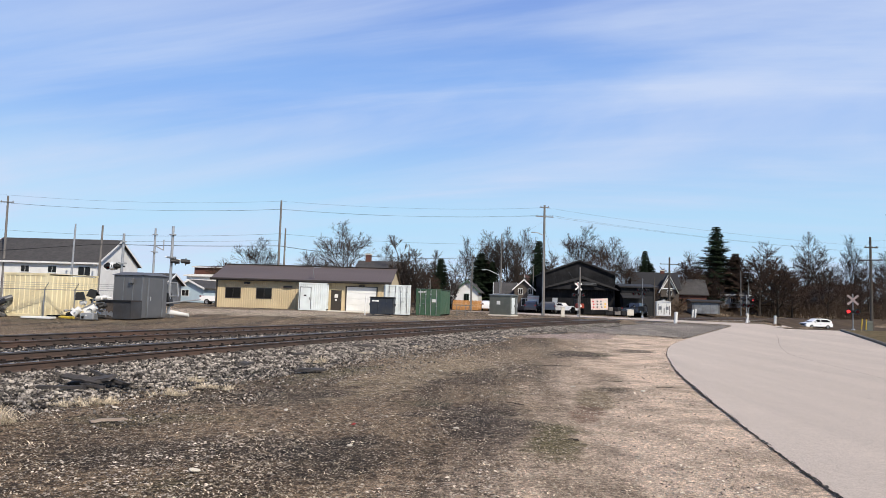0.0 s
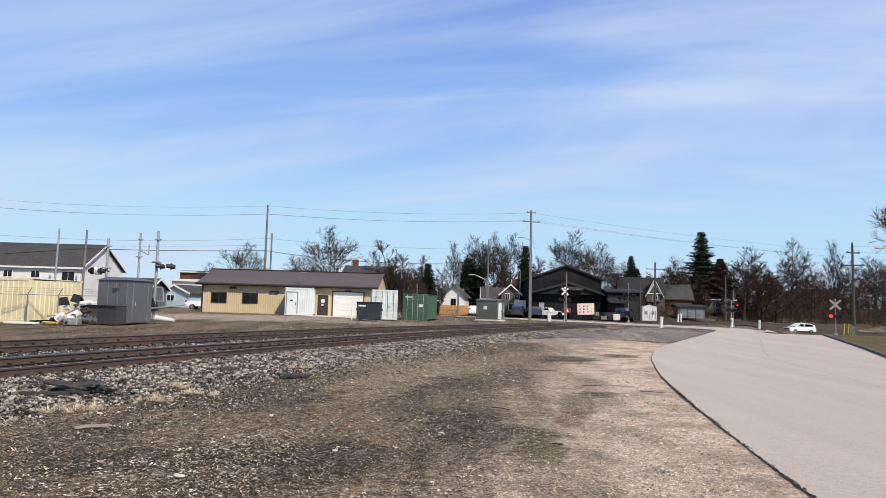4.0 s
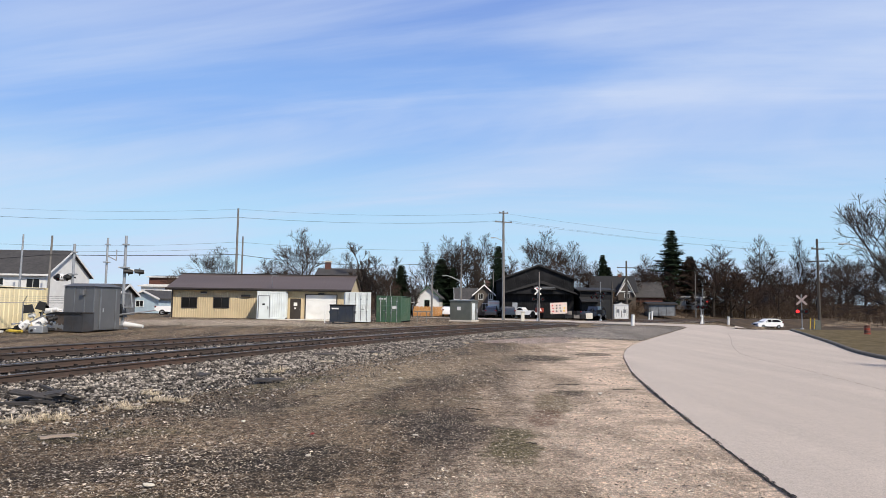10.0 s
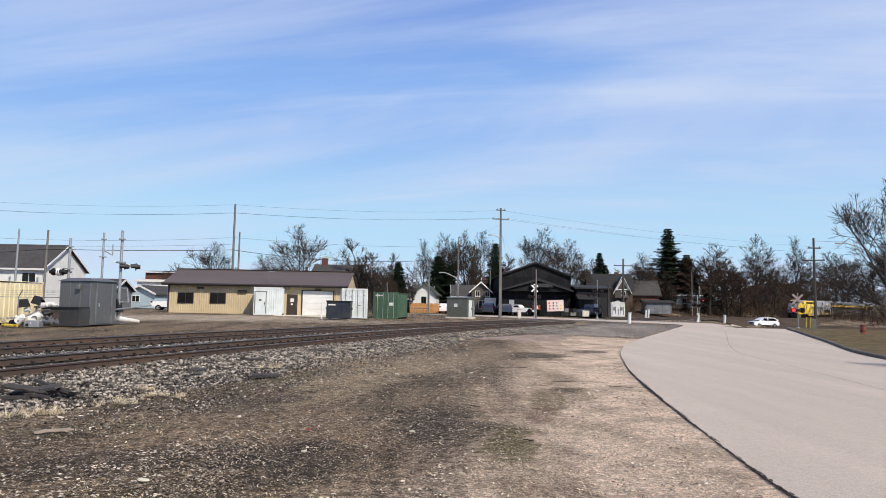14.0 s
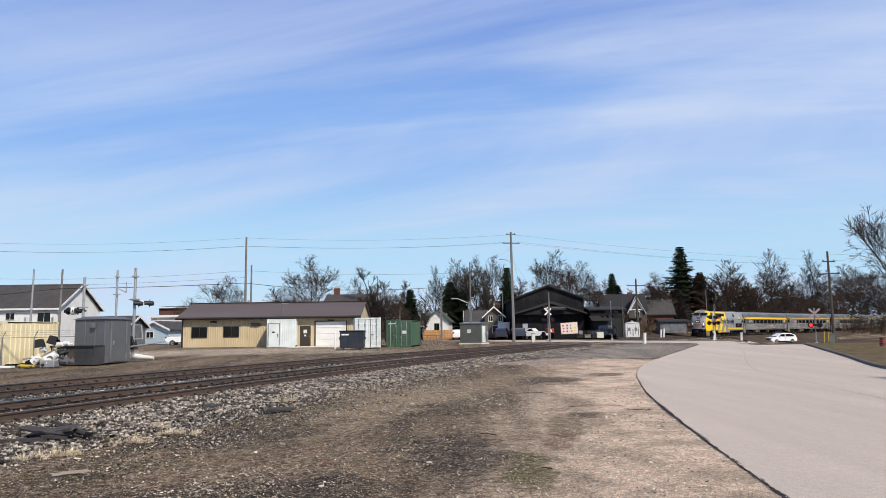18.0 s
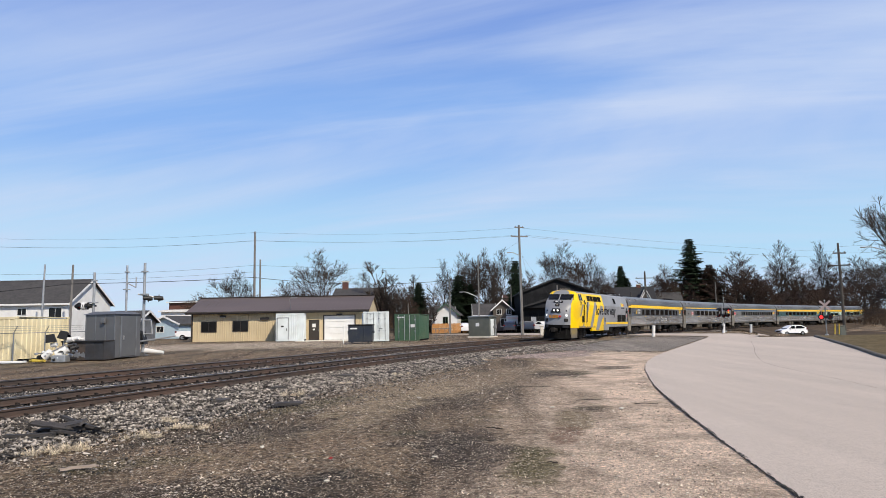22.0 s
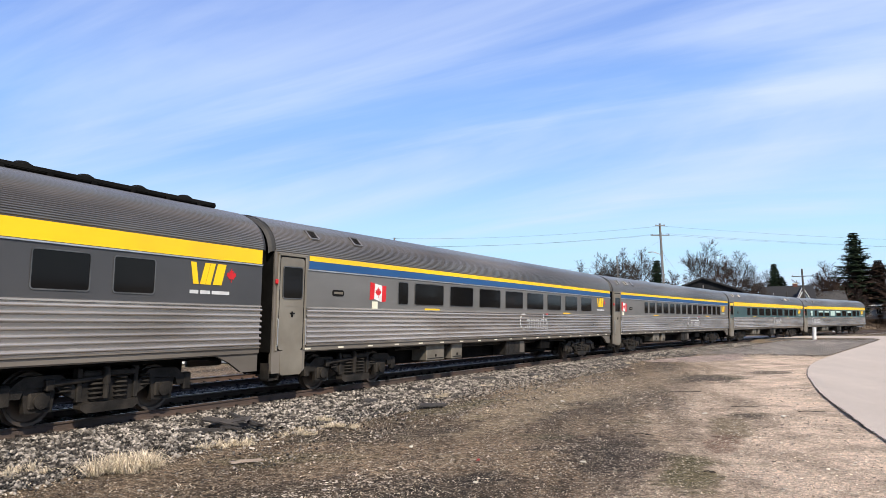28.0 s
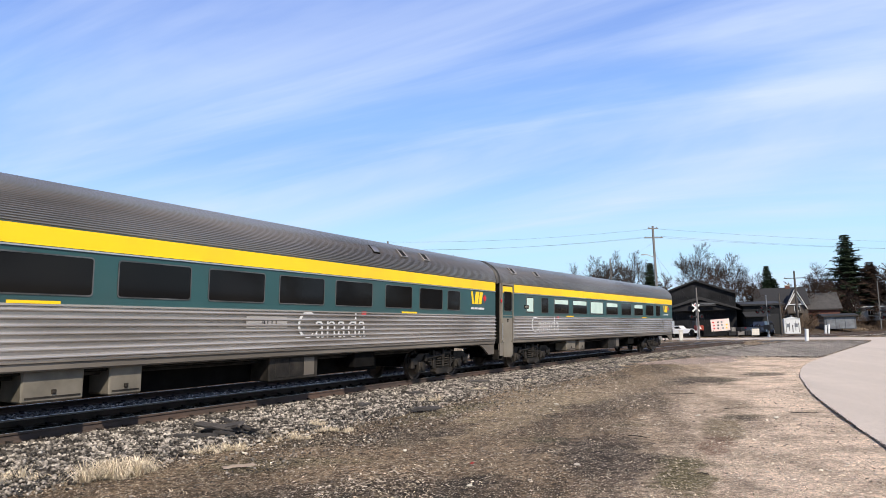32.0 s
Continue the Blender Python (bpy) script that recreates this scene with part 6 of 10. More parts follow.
def shop():
    b = thing("workshop_building", "tan ribbed-metal workshop with a brown low-pitched roof", "building", pose(0, 71, 0.5))
    x0, x1, D, H = -27.0, -9.2, 8.0, 3.05
    holes = [(-26.0, -24.4, 0.95, 2.05), (-22.8, -21.2, 0.98, 2.08), (-15.25, -13.9, 0.0, 2.15), (-13.65, -10.4, 0.0, 2.5)]
    mb = MB()
    edges = sorted({x0, x1, *[h[0] for h in holes], *[h[1] for h in holes]})
    for a, c in zip(edges, edges[1:]):
        h = next((h for h in holes if h[0] <= a + 1e-6 and c <= h[1] + 1e-6), None)
        if h is None:
            ribbed(a, c, 0, H, 0, mb=mb)
        else:
            ribbed(a, c, h[3], H, 0, mb=mb)
            if h[2] > 0:
                ribbed(a, c, 0, h[2], 0, mb=mb)
    part("front_wall", mb, M_TAN_SIDING, b, "tan ribbed metal siding")
    part("inner_wall", MB().box(x0 + 0.05, x1 - 0.05, 0.35, 0.45, 0, H), M_DARK_TRIM, b)
    for x in (x0, x1):
        part("gable_wall", MB().prism([(0.0, 0), (D, 0), (D, H), (D / 2, 4.45), (0.0, H)], "x", x - 0.03, x + 0.03), M_TAN_SIDING, b)
    part("back_wall", MB().box(x0, x1, D - 0.1, D, 0, H), M_TAN_SIDING, b)
    for s in (0, 1):
        ya, yb = (-0.55, D / 2) if s == 0 else (D / 2, D + 0.55)
        za, zb = (H - 0.12, 4.55) if s == 0 else (4.55, H - 0.12)
        slope = part("roof_slope", MB().prism([(ya, za), (yb, zb), (yb, zb - 0.06), (ya, za - 0.06)], "x", x0 - 0.45, x1 + 0.25), M_BROWN_ROOF, b, "brown standing-seam roof slope")
        if s == 0:
            seam = MB().prism([(ya, za + 0.014), (yb, zb + 0.014), (yb, zb - 0.02), (ya, za - 0.02)], "x", -0.012, 0.012).mesh("seam", M_BROWN_ROOF)
            for i in range(44):
                part("seam", seam, None, slope, m=pose(x0 - 0.25 + i * (x1 - x0 + 0.3) / 43, 0, 0))
    part("ridge_cap", MB().box(x0 - 0.5, x1 + 0.3, D / 2 - 0.16, D / 2 + 0.16, 4.55, 4.63, 0.03), M_DARK_TRIM, b)
    part("fascia", MB().box(x0 - 0.45, x1 + 0.25, -0.62, -0.55, H - 0.3, H - 0.06), M_DARK_TRIM, b)
    part("gutter", MB().box(x0 - 0.45, x1 + 0.25, -0.74, -0.62, H - 0.22, H - 0.1, 0.03), M_DARK_TRIM, b)
    part("soffit", MB().box(x0 - 0.4, x1 + 0.2, -0.55, 0.0, H - 0.12, H - 0.08), M_DARK_TRIM, b)
    for x in (x0 + 0.12, x1 - 0.12):
        part("downpipe", MB().box(x - 0.06, x + 0.06, -0.14, -0.03, 0, H - 0.2, 0.02), M_DARK_TRIM, b)
    part("base_trim", MB().box(x0, x1, -0.06, -0.02, -0.3, 0.02), M_DARK_TRIM, b)
    for h in holes[:2]:
        framed_window(b, h[0], h[1], h[2], h[3], 0, M_DARK_TRIM)
    d = part("door", MB().box(-15.12, -14.03, -0.03, 0.02, 0.02, 2.06, 0.01), M_DARK_TRIM, b, "dark brown steel door")
    part("door_frame", MB().box(-15.25, -15.12, -0.07, 0.1, 0, 2.15).box(-14.03, -13.9, -0.07, 0.1, 0, 2.15).box(-15.12, -14.03, -0.07, 0.1, 2.06, 2.15), M_TAN_SIDING, b)
    part("notice", MB().box(-14.75, -14.4, -0.045, -0.035, 1.3, 1.65), M_WHITE_PAINT, d, "white paper notice")
    part("notice", MB().box(-14.7, -14.5, -0.045, -0.035, 1.0, 1.15), M_WHITE_PAINT, d)
    part("handle", MB().tube((-14.14, -0.1, 1.0), (-14.14, -0.03, 1.0), 0.035, n=10), M_SILVER, d)
    g = part("garage_door", MB().box(-13.55, -10.5, 0.0, 0.05, 0.0, 2.42), M_WHITE_PAINT, b, "white sectional garage door")
    for i in range(4):
        part("door_panel", MB().box(-13.53, -10.52, -0.035, 0.0, 0.02 + i * 0.605, 0.6 + i * 0.605, 0.012), M_WHITE_PAINT, g)
    part("garage_frame", MB().box(-13.65, -13.55, -0.08, 0.06, 0, 2.5).box(-10.5, -10.4, -0.08, 0.06, 0, 2.5).box(-13.55, -10.5, -0.08, 0.06, 2.42, 2.5), M_DARK_TRIM, b)
    for x in (-23.75, -12.0, -16.6):
        lp = part("wall_light", MB().box(x - 0.3, x + 0.3, -0.28, -0.03, 2.42, 2.62, 0.03), M_DARK_TRIM, b)
        part("lens", MB().box(x - 0.25, x + 0.25, -0.26, -0.06, 2.38, 2.42), M_CREAM, lp)
    part("vent_hood", MB().box(-20.0, -19.1, -0.2, -0.02, 2.1, 2.35, 0.03), M_DARK_TRIM, b)
    part("meter_box", MB().box(-17.9, -17.2, -0.25, -0.02, 2.2, 2.55, 0.03), M_TAN_SIDING, b)
    part("roof_lamp", MB().path([(-17.0, 0.4, 3.1), (-17.0, -0.2, 4.1), (-16.7, -0.9, 4.25)], 0.03).box(-16.75, -16.1, -1.0, -0.8, 4.2, 4.27, 0.02), M_SILVER, b)
    part("apron", MB().box(-15.4, -9.4, -4.5, -0.1, -0.12, 0.015), M_CONC, b, "pale concrete apron")


def corrugated_box(name, label, m, L, W, H, paint, bars=True, group="", pitch=0.28, ribs_long=True, stripe=None):
    """A freight container: ribbed walls, corner posts, sills, a two-leaf door end at x=-L/2... facing -y when W is the front."""
    c = thing(name, label, "container", m, group)
    mb = MB()
    ribbed(-W / 2 + 0.1, W / 2 - 0.1, 0.15, H - 0.12, 0.0, pitch, 0.035 if not bars else 0.02, mb=mb)
    part("end_wall", mb, paint, c)
    for s in (-1, 1):
        mb = MB()
        n = max(4, int(L / pitch))
        vs = []
        for i in range(n):
            a = 0.1 + (L - 0.2) * i / n
            p = (L - 0.2) / n
            vs += [(s * W / 2, a), (s * W / 2, a + p * 0.42), (s * (W / 2 - 0.04), a + p * 0.55), (s * (W / 2 - 0.04), a + p * 0.9)]
        vs.append((s * W / 2, L - 0.1))
        k = len(vs)
        mb.add([(x, y, z) for z in (0.15, H - 0.12) for x, y in vs], [(i, i + 1, k + i + 1, k + i) for i in range(k - 1)])
        part("side_wall", mb, paint, c)
    part("rear_wall", MB().box(-W / 2 + 0.1, W / 2 - 0.1, L - 0.05, L, 0.1, H - 0.1), paint, c)
    part("roof", MB().box(-W / 2 + 0.02, W / 2 - 0.02, 0.02, L - 0.02, H - 0.05, H, 0.015), paint, c)
    part("floor", MB().box(-W / 2, W / 2, 0, L, 0.0, 0.15, 0.02), M_UNDER, c)
    for x in (-W / 2, W / 2 - 0.12):
        for y in (-0.03, L - 0.12):
            p = part("corner_post", MB().box(x, x + 0.12, y, y + 0.15, 0.0, H, 0.015), paint, c)
            part("corner_casting", MB().box(x - 0.01, x + 0.13, y - 0.01, y + 0.16, H - 0.12, H + 0.01, 0.01), paint, p)
    part("top_rail", MB().box(-W / 2 + 0.12, W / 2 - 0.12, -0.04, 0.06, H - 0.16, H, 0.015), paint, c)
    part("bottom_sill", MB().box(-W / 2 + 0.12, W / 2 - 0.12, -0.04, 0.06, 0.0, 0.18, 0.015), paint, c)
    if bars:
        for s in (-1, 1):
            leaf = part("door_leaf", MB().box(*sorted((s * 0.01, s * (W / 2 - 0.13))), -0.02, 0.03, 0.2, H - 0.18, 0.012), paint, c)
            for z in (0.55, 1.05, 1.55, 2.05):
                part("door_rib", MB().box(*sorted((s * 0.06, s * (W / 2 - 0.2))), -0.035, -0.018, z - 0.1, z + 0.1, 0.01), paint, leaf)
            for q in (0.25, 0.8):
                part("locking_bar", MB().tube((s * q, -0.07, 0.1), (s * q, -0.07, H - 0.08), 0.022, n=8).box(s * q - 0.05, s * q + 0.05, -0.09, -0.02, 0.9, 0.98).box(s * q - 0.05, s * q + 0.05, -0.09, -0.02, 2.0, 2.08), M_GALV if stripe is None else stripe, leaf, "upright locking bar")
            part("lock_handle", MB().box(*sorted((s * 0.25, s * 0.55)), -0.1, -0.075, 1.12, 1.17), M_GALV, leaf)
    return c


def yard():
    gc = corrugated_box("shipping_container", "faded green steel shipping container with closed doors", pose(-5.1, 69, 0.33, 0, 0, -6), 6.06, 2.44, 2.59, M_GREEN_BOX, stripe=M_WHITE_LINE)
    part("marking_bar", MB().box(-1.0, -0.55, -0.05, -0.036, 2.22, 2.34).box(-0.5, -0.3, -0.05, -0.036, 2.22, 2.34).box(0.35, 0.8, -0.05, -0.036, 1.3, 1.6), M_LETTER_W, gc, "unreadable white marking")
    stand = thing("pallet_stand", "grey weathered timber stand beside the green container", "stand", pose(-2.4, 70.5, 0.34))
    for x in (0, 0.9):
        part("leg", MB().box(x, x + 0.08, 0, 0.08, 0, 1.1), M_POLE, stand)
        part("brace", MB().path([(x, 0.1, 0.05), (x + 0.45, 0.1, 1.05)], 0.03), M_POLE, stand)
    part("top_board", MB().box(-0.3, 1.6, -0.1, 0.5, 1.05, 1.14, 0.01), M_POLE, stand)
    corrugated_box("shipping_container", "white steel container with upright locking bars", pose(-7.45, 63.5, 0.45, 0, 0, 9), 6.06, 2.3, 2.65, M_WHITE_BOX, stripe=M_GALV)
    ws = corrugated_box("storage_container", "cool white ribbed storage container with a side door", pose(-16.35, 68.3, 0.5, 0, 0, 8), 2.5, 2.7, 2.66, M_WHITE_BOX, bars=False, pitch=0.2)
    dr = part("door", MB().box(-1.18, -0.2, -0.06, 0.0, 0.2, 2.2, 0.015), M_WHITE_BOX, ws, "flush white steel door")
    part("handle", MB().box(-0.34, -0.28, -0.12, -0.05, 1.0, 1.25, 0.01), M_SIGBLACK, dr)
    part("sign", MB().box(-0.85, -0.6, -0.068, -0.06, 1.35, 1.5), M_SIGBLACK, dr)
    part("door_frame", MB().box(-1.25, -1.18, -0.07, 0, 0.15, 2.28).box(-0.2, -0.13, -0.07, 0, 0.15, 2.28).box(-1.18, -0.2, -0.07, 0, 2.2, 2.28), M_GALV, ws)
    d = thing("dumpster", "navy blue steel refuse dumpster with a closed lid", "dumpster", pose(-9.4, 60, 0.42))
    part("bin_body", MB().prism([(0.05, 0.1), (1.95, 0.1), (2.0, 1.45), (0.0, 1.45)], "y", 0, 1.4), M_NAVY, d)
    part("lid", MB().box(-0.05, 1.0, -0.08, 1.45, 1.45, 1.56, 0.03).box(1.02, 2.05, -0.08, 1.45, 1.45, 1.56, 0.03), M_SIGBLACK, d)
    for x in (0.0, 0.65, 1.3, 1.92):
        part("rib", MB().box(x, x + 0.08, -0.04, 0, 0.1, 1.4), M_NAVY, d)
    part("fork_pocket", MB().box(-0.12, 0.0, 0.3, 0.9, 0.8, 1.0).box(2.0, 2.12, 0.3, 0.9, 0.8, 1.0), M_NAVY, d)
    part("caster", MB().box(0.2, 0.35, 0.1, 0.3, 0.0, 0.12).box(1.6, 1.75, 0.1, 0.3, 0.0, 0.12), M_SIGBLACK, d)
    part("marking_bar", MB().box(0.15, 0.75, -0.045, -0.042, 1.15, 1.27), M_WHITE, d)
    tp = thing("marker_post", "thin white marker post beside the dumpster", "post", pose(-9.75, 59.6, 0.4))
    part("shaft", MB().tube((0, 0, 0), (0.05, 0, 1.45), 0.05, n=10), M_WHITE_PAINT, tp)
    part("cap", MB().tube((0.05, 0, 1.45), (0.05, 0, 1.5), 0.06, 0.03, n=10), M_WHITE_PAINT, tp)
    # grey-green equipment cabinet by the crossing
    u = thing("equipment_shelter", "grey-green metal railway equipment shelter with a door", "shelter", pose(3.35, 80.3, 0.36, 0, 0, -24) @ Matrix.Diagonal((0.86, 0.86, 0.88, 1)))
    part("shell", MB().box(-3.0, 0, 0, 2.6, 0.12, 2.55, 0.02), M_UTIL, u)
    part("roof", MB().prism([(-0.1, 2.55), (2.7, 2.55), (2.6, 2.66), (1.3, 2.78), (0.0, 2.66)], "x", -3.1, 0.1), M_UTIL, u)
    part("plinth", MB().box(-3.1, 0.1, -0.1, 2.7, -0.2, 0.12), M_CONC, u)
    part("panel_sign", MB().box(-1.95, -1.45, -0.015, -0.003, 1.4, 1.85), M_WHITE_PAINT, u, "pale square notice")
    dd = part("door", MB().box(0.0, 0.03, 0.4, 1.5, 0.2, 2.3, 0.01), M_WHITE_BOX, u, "pale cabinet door")
    part("handle", MB().box(0.03, 0.07, 1.3, 1.36, 1.1, 1.35), M_SIGBLACK, dd)
    part("conduit", MB().tube((0.08, 1.9, 0.1), (0.08, 1.9, 2.2), 0.05, n=8).box(0.02, 0.2, 1.7, 2.1, 1.1, 1.6), M_SILVER, u)
    # white cabinet across the road
    w = thing("signal_cabinet", "white metal crossing-signal cabinet with streaked doors", "cabinet", pose(27.45, 108, 0.5, 0, 0, -8))
    part("shell", MB().box(-1.1, 1.0, 0, 1.5, 0.05, 2.2, 0.03), M_WHITE_PAINT, w)
    part("roof", MB().prism([(-1.2, 2.2), (1.1, 2.2), (-0.05, 2.42)], "y", -0.1, 1.6), M_WHITE_PAINT, w)
    for s in (-1, 1):
        lf = part("door", MB().box(*sorted((-0.05 + s * 0.02, -0.05 + s * 0.95)), -0.03, 0.0, 0.15, 2.05, 0.01), M_WHITE_PAINT, w)
        part("louvre", MB().box(*sorted((-0.05 + s * 0.3, -0.05 + s * 0.7)), -0.045, -0.03, 1.0, 1.5), M_GALV, lf)
    for i in range(5):
        xs = -0.85 + 0.4 * i
        part("rust_streak", MB().box(xs, xs + 0.05 + 0.03 * (i % 3), -0.036, -0.031, 0.3 + 0.2 * (i % 2), 1.9 - 0.3 * (i % 3)), M_BENCH, w)
    part("roof_vent", MB().tube((0, 0.7, 2.4), (0, 0.7, 2.62), 0.15, n=10), M_GALV, w)
    # the grey hut with a steel bench in front
    h = thing("signal_hut", "grey weathered steel signal hut with a hipped roof", "hut", pose(-20.3, 41.6, 0.15, 0, 0, -14))
    part("shell", MB().box(-2.15, 0, 0, 2.2, 0.05, 2.62, 0.02), M_HUT, h)
    part("roof", MB().add([(-2.25, -0.1, 2.62), (0.1, -0.1, 2.62), (0.1, 2.3, 2.62), (-2.25, 2.3, 2.62), (-1.8, 0.3, 2.8), (-0.35, 0.3, 2.8), (-0.35, 1.9, 2.8), (-1.8, 1.9, 2.8)], [(0, 1, 5, 4), (1, 2, 6, 5), (2, 3, 7, 6), (3, 0, 4, 7), (4, 5, 6, 7), (0, 3, 2, 1)]), M_HUT, h)
    for x in (-2.1, -1.4, -0.7, -0.05):
        part("seam", MB().box(x - 0.025, x + 0.025, -0.03, 0, 0.1, 2.6), M_GALV, h)
    dr = part("door", MB().box(0.0, 0.035, 0.5, 1.7, 0.12, 2.4, 0.01), M_HUT, h, "grey steel door")
    part("handle", MB().box(0.035, 0.09, 0.62, 0.68, 1.1, 1.35, 0.01), M_WHITE_LINE, dr)
    part("door_frame", MB().box(0.0, 0.05, 0.38, 0.5, 0.1, 2.5).box(0.0, 0.05, 1.7, 1.82, 0.1, 2.5), M_GALV, h)
    part("conduit_box", MB().box(-0.9, -0.65, -0.2, 0, 2.1, 2.4, 0.02), M_GALV, h)
    t = thing("steel_bench", "dark rusted steel workbench standing against the hut", "bench", pose(-20.3, 41.6, 0.12, 0, 0, -14))
    part("top", MB().box(-2.95, 0.04, -0.98, -0.04, 1.06, 1.13, 0.01), M_DARK_TRIM, t)
    part("top_edge", MB().box(-2.95, 0.04, -1.0, -0.98, 1.03, 1.13), M_SIGBLACK, t)
    part("front_panel", MB().box(-2.45, -1.25, -0.93, -0.89, 0.03, 1.05), M_BENCH, t, "rusty stained sheet")
    for a, b in ((-1.24, -0.62), (-0.61, 0.0)):
        part("front_panel", MB().box(a, b, -0.94, -0.9, 0.03, 1.05), M_BENCHSTEEL, t, "dark steel sheet")
    part("side_panel", MB().box(0.0, 0.04, -0.93, -0.04, 0.03, 1.05), M_BENCHSTEEL, t)
    part("back_panel", MB().box(-2.9, 0.0, -0.08, -0.04, 0.03, 1.05), M_DARK_TRIM, t)
    sp = MB()
    rng = random.Random(5)
    for k in range(9):
        x = -2.05 + 0.09 * k
        sp.box(x, x + 0.08, -0.942, -0.931, 0.12 + rng.uniform(0, 0.12), 0.42 + rng.uniform(-0.08, 0.14))
    part("splash", sp, M_GALV, t, "pale worn splash of paint")
    for x in (-2.9, -2.5):
        part("leg", MB().box(x, x + 0.06, -0.95, -0.89, 0, 1.05), M_DARK_TRIM, t)
    # tan container and the white ones behind the fence
    tc = corrugated_box("shipping_container", "sun-bleached tan shipping container behind a wire fence", pose(-27.04, 40.75, 0.1, 0, 0, -10), 4.2, 3.1, 2.6, M_TAN_BOX, bars=False, pitch=0.36)
    wc = corrugated_box("storage_container", "dirty white container with dark streaks in the yard", pose(-33.95, 42.15, 0.05, 0, 0, -12), 1.9, 6.06, 2.7, M_CREAM_SHED, bars=False, pitch=3.0)
    part("vent", MB().box(3.03, 3.06, 0.5, 0.8, 2.1, 2.45, 0.01), M_SIGBLACK, wc)
    part("roof_pipe", MB().pipe([(1.2, 0.6, 2.68), (1.2, 0.6, 2.95), (1.35, 0.6, 3.0)], 0.08, 8), M_GALV, wc)
    for k, (a, w, h) in enumerate(((1.9, 0.3, 1.7), (2.25, 0.5, 2.0), (0.9, 0.25, 1.5), (0.3, 0.15, 1.1))):
        part("grime_streak", MB().prism([(a, 0.2), (a + w, 0.2), (a + w * 0.8, 0.2 + h), (a + w * 0.35, 0.2 + h * 0.7)], "y", -0.05, -0.044), M_CONTGRIME, wc, "dark grime streak")
    pile = thing("scrap_pile", "dark pile of scrap metal against the white container", "scrap pile", pose(-28.75, 40.1, 0.1))
    rng = random.Random(11)
    for i in range(22):
        part("scrap_piece", MB().box(-0.4, 0.4, -0.15, 0.15, -0.1, 0.1, 0.03), M_SIGBLACK if i % 3 else M_HUT, pile, m=pose(rng.uniform(-0.8, 0.7), rng.uniform(-0.4, 0.4), rng.uniform(0.15, 1.2), rng.uniform(-60, 60), rng.uniform(-50, 50), rng.uniform(0, 180)))


def flasher_head(parent, m, lit, back=True):
    """A round signal lamp with its black backing disc and visor."""
    hd = part("signal_head", MB().tube((0, 0.0, 0), (0, 0.04, 0), 0.25, n=20).tube((0, 0.05, 0), (0, 0.28, 0), 0.17, 0.13, n=14), M_SIGBLACK, parent, "", m)
    part("lens", MB().tube((0, -0.03, 0), (0, 0.0, 0), 0.15, n=16), M_REDLIT if lit else M_REDDIM, hd)
    vis = MB()
    rings = []
    for y in (0.0, -0.3):
        rings.append([(0.17 * math.cos(a), y, 0.17 * math.sin(a)) for a in [radians(-20 + 220 * i / 10) for i in range(11)]])
    part("visor", vis.loft(rings, closed=False), M_SIGBLACK, hd)
    return hd


def crossbuck(parent, z, y=-0.09, turn=0, paint=None):
    for a in (45, -45):
        part("crossbuck_arm", MB().box(-0.6, 0.6, -0.012, 0.012, -0.09, 0.09), paint or M_WHITE, parent, "white crossing board", pose(0, y, z, 0, 0, turn) @ pose(0, 0, 0, 0, a, 0))


def crossing_signal(label, m, lit=(True, False), height=3.6, heads=True, buck=True, back=False, span=0.6, paint=None):
    s = thing("crossing_signal", label, "railway signal", m, "crossing signals")
    part("mast", MB().tube((0, 0, 0), (0, 0, height), 0.055, n=12), M_GALV, s)
    part("base", MB().tube((0, 0, -0.1), (0, 0, 0.25), 0.2, 0.14, n=12), M_SILVER, s)
    part("cap", MB().tube((0, 0, height), (0, 0, height + 0.08), 0.08, 0.02, n=10), M_SILVER, s)
    if buck:
        crossbuck(s, height - 0.45, paint=paint)
    if heads:
        bar = part("cross_arm", MB().tube((-span - 0.15, 0.05, height - 1.5), (span + 0.15, 0.05, height - 1.5), 0.035, n=8), M_SIGBLACK, s)
        for i, x in enumerate((-span, span)):
            flasher_head(s, pose(x, -0.12, height - 1.5), lit[i])
            if back:
                flasher_head(s, pose(x, 0.22, height - 1.5, 0, 0, 180), False)
    part("junction_box", MB().box(-0.16, 0.16, -0.16, 0.06, height - 1.62, height - 1.38, 0.02), M_SIGBLACK, s)
    return s


